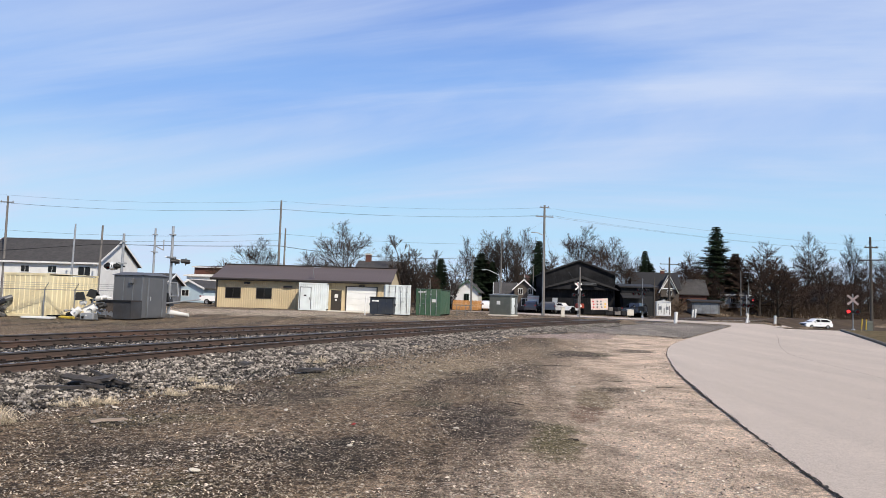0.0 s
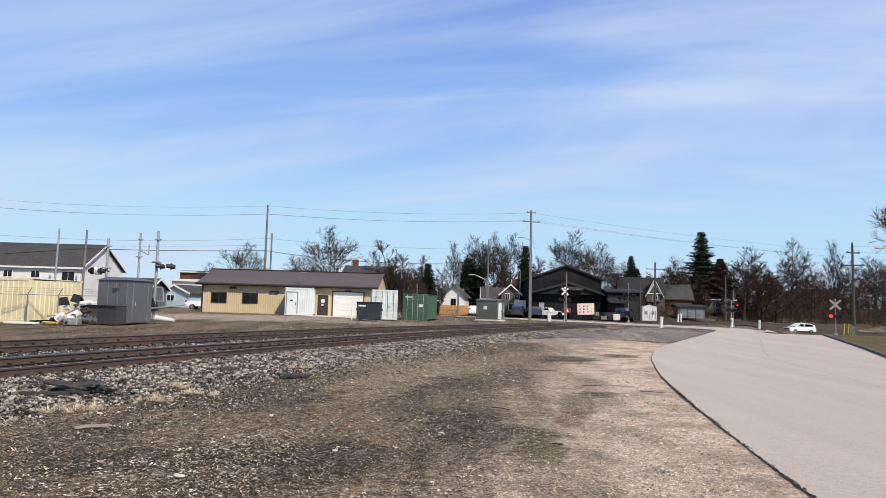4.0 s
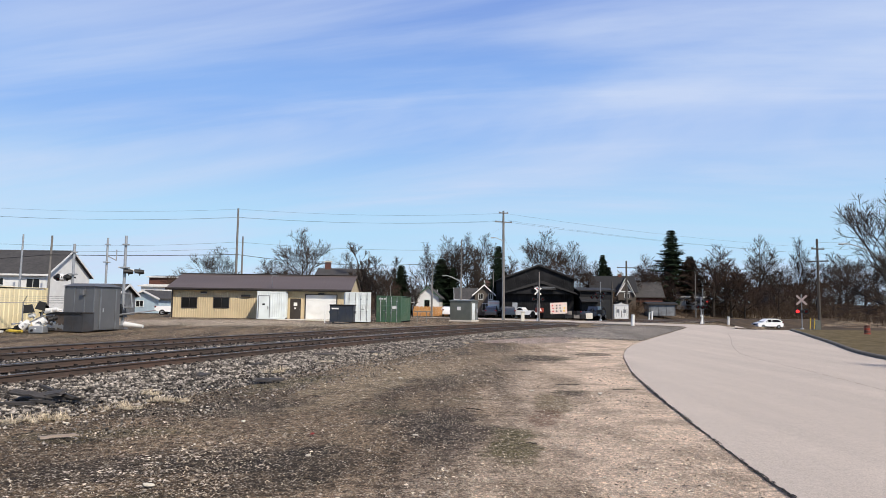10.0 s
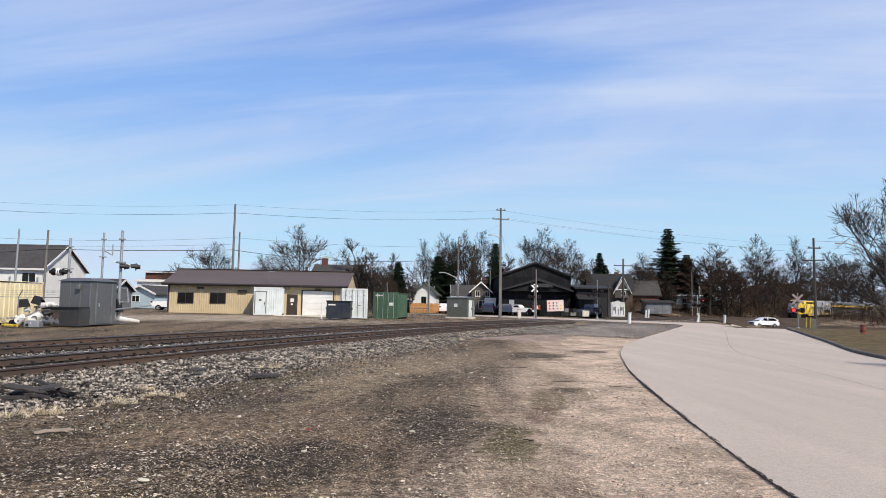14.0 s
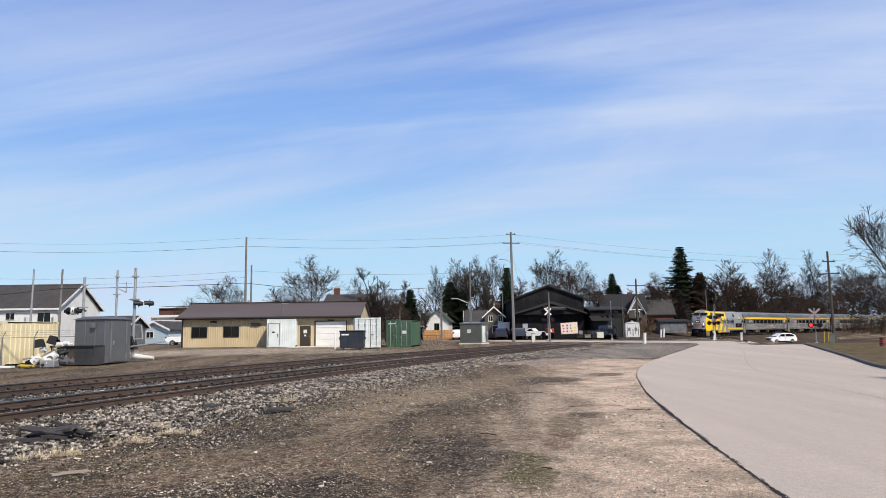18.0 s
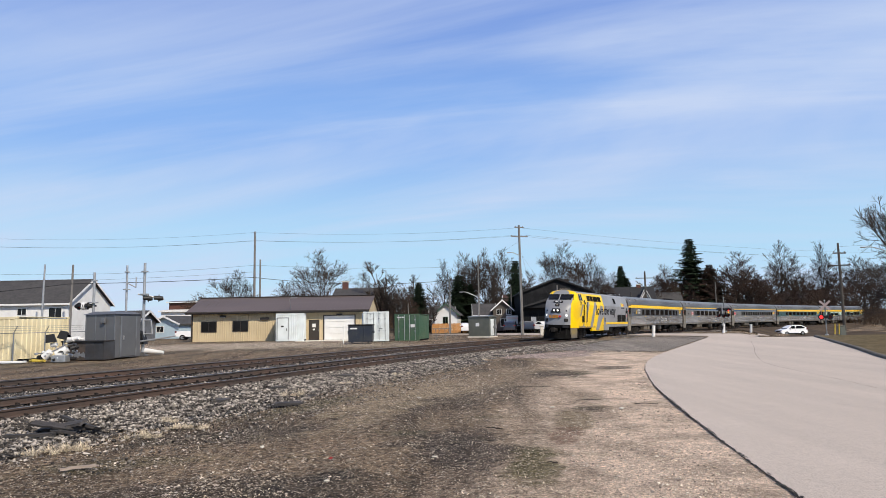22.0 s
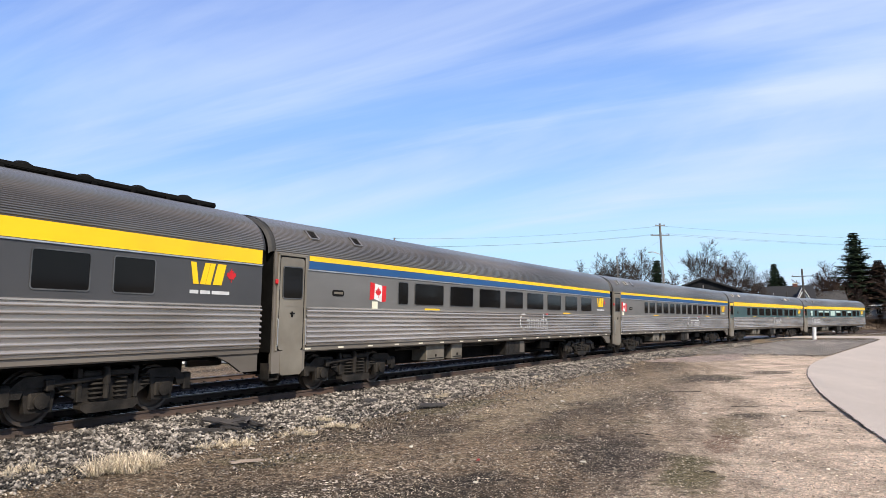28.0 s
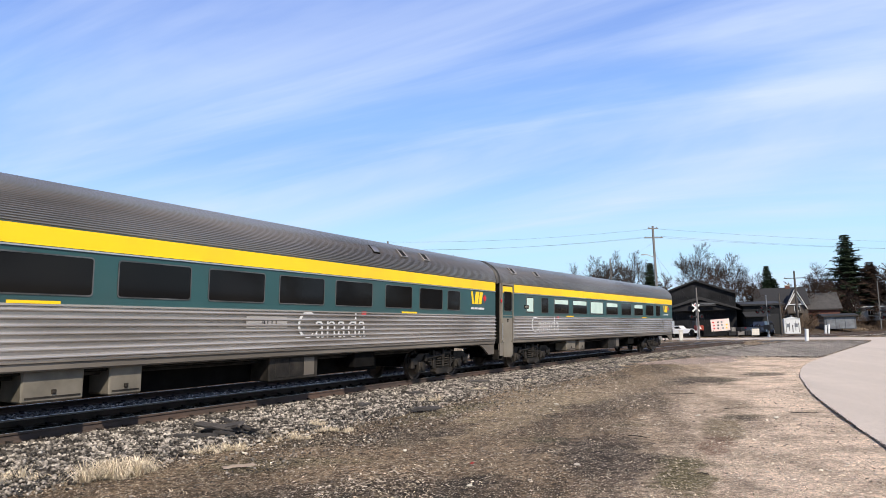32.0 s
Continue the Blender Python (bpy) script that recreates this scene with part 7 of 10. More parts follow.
def signals():
    crossing_signal("crossing signal with lit red lamps on the grass verge", pose(33.55, 66, 0.15, 0, 0, -22), (True, False), 3.3, back=True, span=0.36, paint=M_BUCKBACK)
    crossing_signal("crossing signal with crossed white boards beyond the tracks", pose(12.5, 92, 0.42, 0, 0, 8), (False, False), 4.2)
    far = crossing_signal("crossing signal with a lit red lamp past the road", pose(33.2, 90, 0.25, 0, 0, 30), (False, True), 4.4, buck=False, back=True)
    g = crossing_signal("crossing signal with black lamp clusters near the dark building", pose(22.0, 98, 0.4, 0, 0, -40), (False, False), 5.2, buck=False, back=True)
    bar = part("gate_mechanism", MB().box(-0.5, 0.5, -0.3, 0.3, 0.9, 1.5, 0.05).box(-1.6, -0.5, -0.1, 0.1, 1.2, 1.35), M_SIGBLACK, g)
    for x in (-1.2, -0.4, 0.4):
        flasher_head(g, pose(x, -0.15, 3.2), False)
    cl = thing("signal_stand", "black lamp cluster on a short white stand by the crossing", "railway signal", pose(31.5, 86, 0.3, 0, 0, 10))
    part("stand", MB().tube((0, 0, 0), (0.15, 0, 0.75), 0.16, 0.1, n=10).tube((0.15, 0, 0.75), (0, 0, 1.1), 0.12, 0.16, n=10), M_WHITE_PAINT, cl)
    part("mast", MB().tube((0, 0, 1.1), (0, 0, 3.3), 0.06, n=10), M_SILVER, cl)
    for x, z in ((-0.55, 2.1), (0.1, 2.05), (0.6, 2.1)):
        flasher_head(cl, pose(x, -0.15, z), False)
    # stored signal masts in the yard
    for x, y, z, top, arms, lab in ((-25.0, 48, 0.2, 5.6, 1, "stored silver signal mast with black lamps and a beacon"), (-20.62, 46, 0.15, 6.05, 2, "stored silver signal mast with hooded lamps"), (-28.45, 60, 0.4, 6.95, 0, "bare silver mast with a small bracket in the yard")):
        s = thing("stored_signal_mast", lab, "railway signal", pose(x, y, z), "stored signal masts")
        part("mast", MB().tube((0, 0, 0), (0, 0, top), 0.1, 0.085, n=12), M_SILVER, s)
        for zr, rr in ((top - 0.6, 0.22), (top - 2.1, 0.3)):
            part("ring", MB().tube((0, 0, zr), (0, 0, zr + 0.07), rr, n=14), M_SILVER, s)
        part("base", MB().box(-0.3, 0.3, -0.3, 0.3, -0.05, 0.25, 0.03), M_GALV, s)
        if arms == 0:
            part("bracket", MB().path([(0, 0, top - 1.5), (0.8, 0, top - 1.9), (0.8, 0, top - 1.0)], 0.05), M_SILVER, s)
        if arms == 1:
            for dx in (-0.95, -0.35):
                flasher_head(s, pose(dx, -0.1, top - 2.3, 0, 0, 75 if dx < -0.5 else -80), False)
            part("arm", MB().tube((-1.0, 0, top - 2.3), (0.2, 0, top - 2.3), 0.05, n=8), M_SIGBLACK, s)
            part("white_shroud", MB().tube((-0.75, -0.05, top - 2.3), (-0.5, -0.05, top - 2.3), 0.26, n=14), M_WHITE_PAINT, s)
        if arms == 2:
            for dx, an in ((0.3, -62), (1.0, -62)):
                flasher_head(s, pose(dx, -0.1, top - 2.35, 0, 20, an), False)
            part("arm", MB().tube((-0.4, 0, top - 2.05), (1.3, 0, top - 2.4), 0.05, n=8), M_WHITE_PAINT, s)
            part("cage", MB().path([(-1.3, 0, 2.3), (0.5, 0, 2.3), (0.6, 0, 1.4), (-1.2, 0, 1.4), (-1.3, 0, 2.3)], 0.05), M_SILVER, s)
            part("hood", MB().prism([(-1.3, 0.75), (0.2, 0.75), (0.0, 1.6), (-0.6, 1.7)], "y", -0.3, 0.3), M_SIGBLACK, s)
    boom = thing("crossing_gate_arm", "long silver gate arm resting on white signal parts", "gate arm", pose(-20.6, 44.5, 0.15))
    part("arm", MB().tube((-0.2, 0, 0.85), (2.6, 0.3, 1.25), 0.06, 0.04, n=8), M_SILVER, boom)
    part("counterweight", MB().box(-0.4, 0.4, -0.2, 0.2, 0.3, 0.6, 0.06).box(-0.5, 0.2, -0.3, 0.3, 0, 0.3, 0.05), M_SILVER, boom)
    part("shroud", MB().tube((0.9, -0.2, 0.36), (2.1, -0.3, 0.24), 0.18, 0.1, n=14), M_WHITE_PAINT, boom)
    jk = thing("signal_scrap", "heap of white and black dismantled signal lamps", "scrap pile", pose(-22.85, 39.2, 0.1))
    part("shroud", MB().tube((0.5, 0, 0.4), (1.0, 0.1, 0.75), 0.26, 0.2, n=14), M_WHITE_PAINT, jk)
    part("shroud", MB().tube((-0.1, -0.2, 0.3), (0.25, -0.2, 0.62), 0.22, 0.17, n=14), M_WHITE_PAINT, jk)
    part("base", MB().box(0.3, 1.1, -0.3, 0.3, 0.0, 0.4, 0.05), M_SILVER, jk)
    for dx, dz, an in ((0.15, 1.3, 60), (0.95, 1.45, 70), (1.45, 0.8, -40), (-0.4, 0.25, 80), (0.75, 0.55, 20)):
        flasher_head(jk, pose(dx, 0, dz, 15, 20, an) @ Matrix.Scale(0.8, 4), False)
    for dx, dz, an in ((0.12, 1.32, -12), (0.82, 1.5, 10)):
        part("lamp_hood", MB().prism([(-0.24, -0.2), (0.26, -0.24), (0.2, 0.22), (-0.14, 0.24)], "y", -0.28, 0.12), M_SIGBLACK, jk, "black square lamp hood", pose(dx, -0.05, dz, 0, an, 20))
    part("arm", MB().pipe([(0.82, 0, 1.4), (1.3, 0.05, 1.2), (1.9, 0.1, 1.28)], 0.05), M_WHITE_PAINT, jk)
    for dx, dz, sc in ((1.25, 1.22, 0.2), (1.6, 1.28, 0.17), (0.35, 0.95, 0.16)):
        part("lamp_shell", MB().tube((dx - sc, 0.0, dz), (dx + sc, -0.1, dz + 0.05), sc * 0.8, sc * 0.6, n=12), M_WHITE_PAINT, jk)
    part("stem", MB().pipe([(0.55, 0, 0.6), (0.3, 0, 1.05), (0.15, 0, 1.3)], 0.04), M_SILVER, jk)
    part("stem", MB().pipe([(0.8, 0, 0.7), (0.85, 0, 1.1), (0.95, 0, 1.42)], 0.04), M_SILVER, jk)
    part("cross_pipe", MB().pipe([(-0.6, -0.1, 0.5), (0.2, -0.15, 0.55), (0.9, 0.0, 0.95), (1.5, 0.1, 1.0)], 0.04), M_SILVER, jk)
    part("cable", MB().pipe([(-0.9, -0.2, 0.1), (-0.6, -0.45, 0.14), (-0.2, -0.35, 0.1), (0.1, -0.5, 0.12)], 0.08), M_YELLOW_SAFE, jk, "yellow cable coil")
    part("slab", MB().box(-3.0, -1.2, -0.5, 0.0, 0.0, 0.12, 0.02), M_WHITE_PAINT, jk)
    rng = random.Random(23)
    for i in range(14):
        part("scrap_piece", MB().box(-0.16, 0.16, -0.07, 0.07, -0.06, 0.06, 0.02), (M_WHITE_PAINT, M_SIGBLACK, M_SILVER)[i % 3], jk, m=pose(rng.uniform(-0.6, 1.5), rng.uniform(-0.3, 0.3), rng.uniform(0.1, 0.65), rng.uniform(-60, 60), rng.uniform(-50, 50), rng.uniform(0, 180)))
    jk2 = thing("signal_scrap", "tipped white signal base with black lamps in the yard", "scrap pile", pose(-32.7, 38.6, 0.05))
    part("base", MB().box(-0.4, 0.7, -0.4, 0.4, 0.3, 1.2, 0.08), M_WHITE_PAINT, jk2, m=pose(0, 0, 0, 0, 15, 0))
    part("foot", MB().box(-0.5, 0.5, -0.3, 0.3, 0.0, 0.3, 0.04), M_WHITE_PAINT, jk2)
    part("arm", MB().tube((0.5, 0, 0.9), (1.5, 0, 1.0), 0.05, n=8), M_SIGBLACK, jk2)
    for dx, dz in ((-0.3, 1.6), (0.3, 1.8), (-0.7, 1.0)):
        flasher_head(jk2, pose(dx, 0, dz * 0.8, 0, 0, 60) @ Matrix.Scale(0.65, 4), False)


def bollards():
    for x, y, z, h, m, lab in ((18.6, 69, 0.32, 1.1, M_WHITE_PAINT, "white marker bollard on the gravel by the tracks"), (34.55, 118, 0.45, 1.2, M_WHITE_PAINT, "white bollard at the crossing"), (35.15, 118.5, 0.45, 1.35, M_WHITE_PAINT, "white bollard at the crossing"), (37.2, 92, 0.28, 0.95, M_WHITE_PAINT, "white bollard past the road")):
        b = thing("bollard", lab, "bollard", pose(x, y, z, 0, 3, 0), "white bollards")
        part("shaft", MB().tube((0, 0, -0.1), (0, 0, h - 0.05), 0.16, n=16), m, b)
        part("cap", MB().tube((0, 0, h - 0.05), (0, 0, h), 0.19, 0.17, n=16), m, b)
    p = thing("marker_post", "cream concrete post near the crossing", "post", pose(9.75, 85, 0.36))
    part("shaft", MB().box(-0.2, 0.2, -0.2, 0.2, 0, 1.05, 0.03), M_CONC, p)
    part("cap", MB().box(-0.26, 0.26, -0.26, 0.26, 1.05, 1.2, 0.04), M_CONC, p)
    for x, y in ((35.3, 68), (35.9, 68.4)):
        p = thing("guard_post", "leaning yellow guard post by the utility pole", "post", pose(x, y, ground_z(x, y), 0, 4, 0), "yellow guard posts")
        part("sleeve", MB().tube((0, 0, 0.25), (0, 0, 1.25), 0.055, n=10), M_YELLOW_SAFE, p)
        part("stub", MB().tube((0, 0, -0.1), (0, 0, 0.25), 0.04, n=10), M_GALV, p)
    b = thing("traffic_drum", "rust-red striped traffic drum on the grass", "traffic drum", pose(30.9, 51.5, 0.22) @ Matrix.Scale(0.75, 4))
    for i in range(4):
        part("band", MB().tube((0, 0, 0.05 + i * 0.24), (0, 0, 0.27 + i * 0.24), 0.3 - 0.015 * i, 0.29 - 0.015 * i, n=16), M_ORANGE if i % 2 == 0 else M_BRICK, b)
    part("base", MB().tube((0, 0, 0), (0, 0, 0.06), 0.42, n=16), M_SIGBLACK, b)
    u = thing("utility_pedestal", "pale green utility pedestal at the pole's foot", "utility box", pose(38.6, 73, ground_z(38.6, 73)))
    part("shell", MB().box(-0.28, 0.28, -0.25, 0.25, 0, 1.15, 0.04), M_UTIL, u)
    part("lid", MB().box(-0.3, 0.3, -0.27, 0.27, 1.15, 1.25, 0.03), M_UTIL, u)


shop()
yard()
signals()
bollards()

# ---- houses, poles, vehicles ----
def gable_house(name, label, m, W, D, H, rise, wall, roof, along="x", windows=(), chimney=None, over=0.4, trim=None):
    """A house with a pitched roof; along: the ridge's axis. Its front is at y=0."""
    h = thing(name, label, "house", m)
    trim = trim or M_WHITE_PAINT
    if along == "x":
        part("front_wall", MB().box(0, W, 0, 0.15, 0, H), wall, h)
        part("back_wall", MB().box(0, W, D - 0.15, D, 0, H), wall, h)
        for x in (0, W - 0.15):
            part("gable_wall", MB().prism([(0.15, 0), (D - 0.15, 0), (D - 0.15, H), (D / 2, H + rise * (1 - 0.3 / D)), (0.15, H)], "x", x, x + 0.15), wall, h)
        sl = rise / (D / 2)
        for s in (0, 1):
            a, b = (-over, D / 2) if s == 0 else (D / 2, D + over)
            za, zb = (H - over * sl, H + rise) if s == 0 else (H + rise, H - over * sl)
            part("roof_slope", MB().prism([(a, za), (b, zb), (b, zb + 0.14), (a, za + 0.14)], "x", -over, W + over), roof, h)
        part("fascia", MB().box(-over, W + over, -over - 0.05, -over, H - over * sl - 0.08, H - over * sl + 0.14), trim, h)
        for x in (-over - 0.05, W + over):
            part("barge_board", MB().prism([(-over, H - over * sl - 0.08), (D / 2, H + rise - 0.1), (D + over, H - over * sl - 0.08), (D + over, H - over * sl + 0.15), (D / 2, H + rise + 0.15), (-over, H - over * sl + 0.15)], "x", x, x + 0.05), trim, h)
    else:
        part("front_wall", MB().prism([(0, 0), (W, 0), (W, H), (W / 2, H + rise), (0, H)], "y", 0, 0.15), wall, h)
        part("back_wall", MB().prism([(0, 0), (W, 0), (W, H), (W / 2, H + rise), (0, H)], "y", D - 0.15, D), wall, h)
        for x in (0, W - 0.15):
            part("side_wall", MB().box(x, x + 0.15, 0.15, D - 0.15, 0, H), wall, h)
        sl = rise / (W / 2)
        for s in (0, 1):
            a, b = (-over, W / 2) if s == 0 else (W / 2, W + over)
            za, zb = (H - over * sl, H + rise) if s == 0 else (H + rise, H - over * sl)
            part("roof_slope", MB().prism([(a, za), (b, zb), (b, zb + 0.14), (a, za + 0.14)], "y", -over, D + over), roof, h)
        part("barge_board", MB().prism([(-over, H - over * sl - 0.08), (W / 2, H + rise - 0.1), (W + over, H - over * sl - 0.08), (W + over, H - over * sl + 0.16), (W / 2, H + rise + 0.16), (-over, H - over * sl + 0.16)], "y", -over - 0.05, -over), trim, h)
    for x0, x1, z0, z1 in windows:
        framed_window(h, x0, x1, z0, z1, 0.0, trim)
    if chimney:
        x, y, z = chimney
        ch = part("chimney", MB().box(x - 0.4, x + 0.4, y - 0.4, y + 0.4, z - 1.5, z, 0.02), M_BRICK, h)
        part("chimney_cap", MB().box(x - 0.48, x + 0.48, y - 0.48, y + 0.48, z, z + 0.15), M_CONC, ch)
    return h


def houses():
    gable_house("white_house", "long white house with a dark shingle roof", pose(-62.9, 85, 0.3, 0, 0, -1), 15.6, 10, 5.0, 3.0, M_WHITE_PAINT, M_SHINGLE, "x", [(1.2, 2.6, 3.4, 4.5), (5.8, 7.0, 3.5, 4.4), (9.3, 10.5, 3.5, 4.4), (13.2, 14.9, 3.1, 4.4)])
    gable_house("garage", "low grey-roofed garage behind the hut", pose(-39.0, 78, 0.3), 3.2, 5, 2.5, 1.1, M_GALV, M_SHINGLE, "x")
    gable_house("blue_house", "pale blue bungalow with a grey roof", pose(-41.6, 95, 0.6, 0, 0, -12), 4.2, 6, 2.0, 0.95, M_BLUE_SIDING, M_SHINGLE, "y", [(0.8, 2.0, 0.8, 1.7)])
    gable_house("flat_block", "distant white commercial block with a brick end", pose(-53, 125, 0.6), 9, 8, 4.4, 0.3, M_WHITE_PAINT, M_CONC, "x", [(1, 2, 2, 3)])
    gable_house("brick_block", "distant red-brown brick block", pose(-57, 138, 0.6), 7, 8, 6.5, 0.3, M_BRICK, M_DARK_TRIM, "x", [(1, 2, 3, 4), (4, 5, 3, 4)])
    gable_house("brick_house", "red-brick house with a grey roof behind the workshop", pose(-17.5, 98, 0.6), 6.0, 9, 4.6, 2.0, M_BRICK, M_SHINGLE, "x", [(4.6, 5.4, 2.2, 3.8)], (1.0, 4.5, 7.6), trim=M_DARK_TRIM)
    gable_house("white_cottage", "small white cottage with green trim", pose(-4.3, 122, 0.8, 0, 0, -6), 3.9, 6, 2.9, 1.7, M_WHITE_PAINT, M_SHINGLE, "y", [(1.4, 2.3, 1.0, 2.4)], trim=M_GREEN_BOX)
    gable_house("grey_cottage", "white-walled cottage with a wide grey roof", pose(-5.2, 128, 0.8), 4.0, 7, 2.2, 2.1, M_WHITE_PAINT, M_SHINGLE, "x")
    gable_house("taupe_house", "taupe gabled house with pale window frames", pose(5.55, 118, 0.7, 0, 0, -4), 3.1, 7, 3.6, 1.4, M_TAUPE, M_SHINGLE, "y", [(0.6, 1.4, 2.6, 3.6), (2.2, 3.0, 2.6, 3.6), (1.2, 2.5, 0.7, 2.0)])
    gable_house("taupe_wing", "low brown house with a broad grey roof", pose(2.6, 122, 0.7), 3.4, 8, 2.7, 1.9, M_TAUPE, M_SHINGLE, "x", [(1, 2, 1, 2)])
    gable_house("red_house", "dark red house with a brown roof", pose(8.8, 134, 0.9), 5.0, 8, 4.4, 2.0, M_BRICK, mat("brown_shingle_roof", (0.075, 0.035, 0.026), (0.055, 0.028, 0.022), 0.85, scale=3), "x", [(1, 2, 1.5, 3)])
    # dark venue building with its canopy gable and lean-to
    v = gable_house("black_hall", "black metal-clad hall with two stepped gables", pose(9.9, 113, 0.45), 11.2, 22, 6.3, 2.1, M_BLACK_SIDING, M_BLACK_ROOF, "y", trim=M_BLACK_ROOF)
    mb = MB()
    for i in range(36):
        x = 0.1 + i * 0.31
        mb.box(x, x + 0.05, -0.06, -0.01, 0, 6.1)
    part("siding_ribs", mb, M_BLACK_SIDING, v)
    cg = part("canopy_gable", MB().prism([(0.2, 4.1), (5.9, 5.9), (11.2, 4.1), (11.6, 3.75), (5.9, 5.45), (-0.3, 3.75)], "y", -1.6, 0.0), M_BLACK_ROOF, v, "stepped black canopy gable")
    part("canopy_face", MB().prism([(0.4, 3.8), (5.9, 5.5), (11.1, 3.8)], "y", -1.2, -1.05), M_BLACK_SIDING, v)
    sg = part("name_sign", MB().box(4.6, 8.1, -1.75, -1.65, 4.45, 5.05), M_SIGBLACK, v, "black sign with a small red and white mark")
    part("sign_mark", MB().prism([(4.75, 4.55), (5.6, 4.55), (5.2, 4.98)], "y", -1.78, -1.75), M_WHITE, sg)
    part("sign_mark", MB().box(4.95, 5.2, -1.8, -1.78, 4.56, 4.72), M_RED, sg)
    part("sign_bar", MB().box(5.85, 7.9, -1.78, -1.75, 4.78, 4.86).box(5.85, 7.5, -1.78, -1.75, 4.6, 4.66), M_HUT, sg, "unreadable line of lettering")
    part("steps", MB().box(1.3, 2.1, -1.2, -1.1, 0, 2.4).box(1.3, 1.36, -1.25, -1.1, 0, 2.4), M_SILVER, v)
    ln = gable_house("lean_to_hall", "low black annex with an open dark bay", pose(21.9, 112, 0.5), 5.2, 10, 4.4, 0.5, M_BLACK_SIDING, M_BLACK_ROOF, "x", trim=M_BLACK_ROOF)
    # no real opening: a black sheet on the wall paints the bay's dark inside
    part("bay_opening", MB().box(0.3, 4.8, -0.06, -0.01, 0, 3.0), M_SIGBLACK, ln)
    part("awning", MB().prism([(-2.2, 2.6), (0, 3.3), (0, 3.4), (-2.2, 2.7)], "x", -0.2, 3.2), M_BLACK_ROOF, ln)
    # gabled brown house and shed past the crossing
    gable_house("half_timbered_house", "brown house with a white-timbered gable", pose(31.9, 150, 1.4, 0, 0, -8), 9.0, 10, 4.4, 3.4, M_TAUPE, M_BLACK_ROOF, "x", [(0.8, 1.8, 1.4, 2.8), (4.6, 5.6, 1.2, 2.6), (6.4, 7.4, 1.2, 2.6)], (6.2, 5, 8.3), trim=M_DARK_TRIM)
    g = gable_house("timber_gable", "steep white-framed gable on the brown house", pose(36.6, 146.6, 4.0, 0, 0, -8), 3.0, 4, 1.6, 3.0, M_TAUPE, M_BLACK_ROOF, "y", [(1.2, 2.2, 0.4, 1.4)])
    part("half_timber", MB().path([(0.2, -0.1, 1.6), (1.5, -0.1, 3.8), (2.8, -0.1, 1.6)], 0.12).path([(0.2, -0.1, 1.7), (2.8, -0.1, 1.7)], 0.1), M_WHITE_PAINT, g)
    gable_house("low_wing", "brick house with a sagging grey roof", pose(41.2, 153, 1.2, 0, 0, -6), 6.4, 8, 3.8, 3.0, M_BRICK, M_SHINGLE, "x", [(0.6, 1.6, 1.2, 2.6), (2.2, 3.2, 1.2, 2.6)], trim=M_DARK_TRIM)
    s = gable_house("long_shed", "grey flat-roofed shed with folding doors", pose(40.4, 138, 0.9, 0, 0, -5), 5.0, 5, 2.3, 0.3, M_HUT, M_BLACK_ROOF, "x", trim=M_DARK_TRIM)
    for i in range(3):
        part("door_panel", MB().box(0.3 + i * 1.5, 1.7 + i * 1.5, -0.07, -0.02, 0.05, 2.0, 0.02), M_GALV, s)
    gable_house("hip_house", "dark-roofed brown bungalow among bare trees", pose(98.0, 208, 4.4, 0, 0, 20), 14.5, 10, 3.4, 2.4, M_TAUPE, M_BLACK_ROOF, "x", [(2.0, 3.2, 1.0, 2.4), (10.6, 11.8, 1.0, 2.6), (12.6, 13.8, 1.0, 2.6)], trim=M_DARK_TRIM)
    gable_house("pale_cottage", "small pale cottage between bare trees", pose(53.0, 160, 2.3, 0, 0, -10), 6, 7, 3.0, 2.0, M_GALV, M_SHINGLE, "x", [(2, 3, 1, 2.2)])


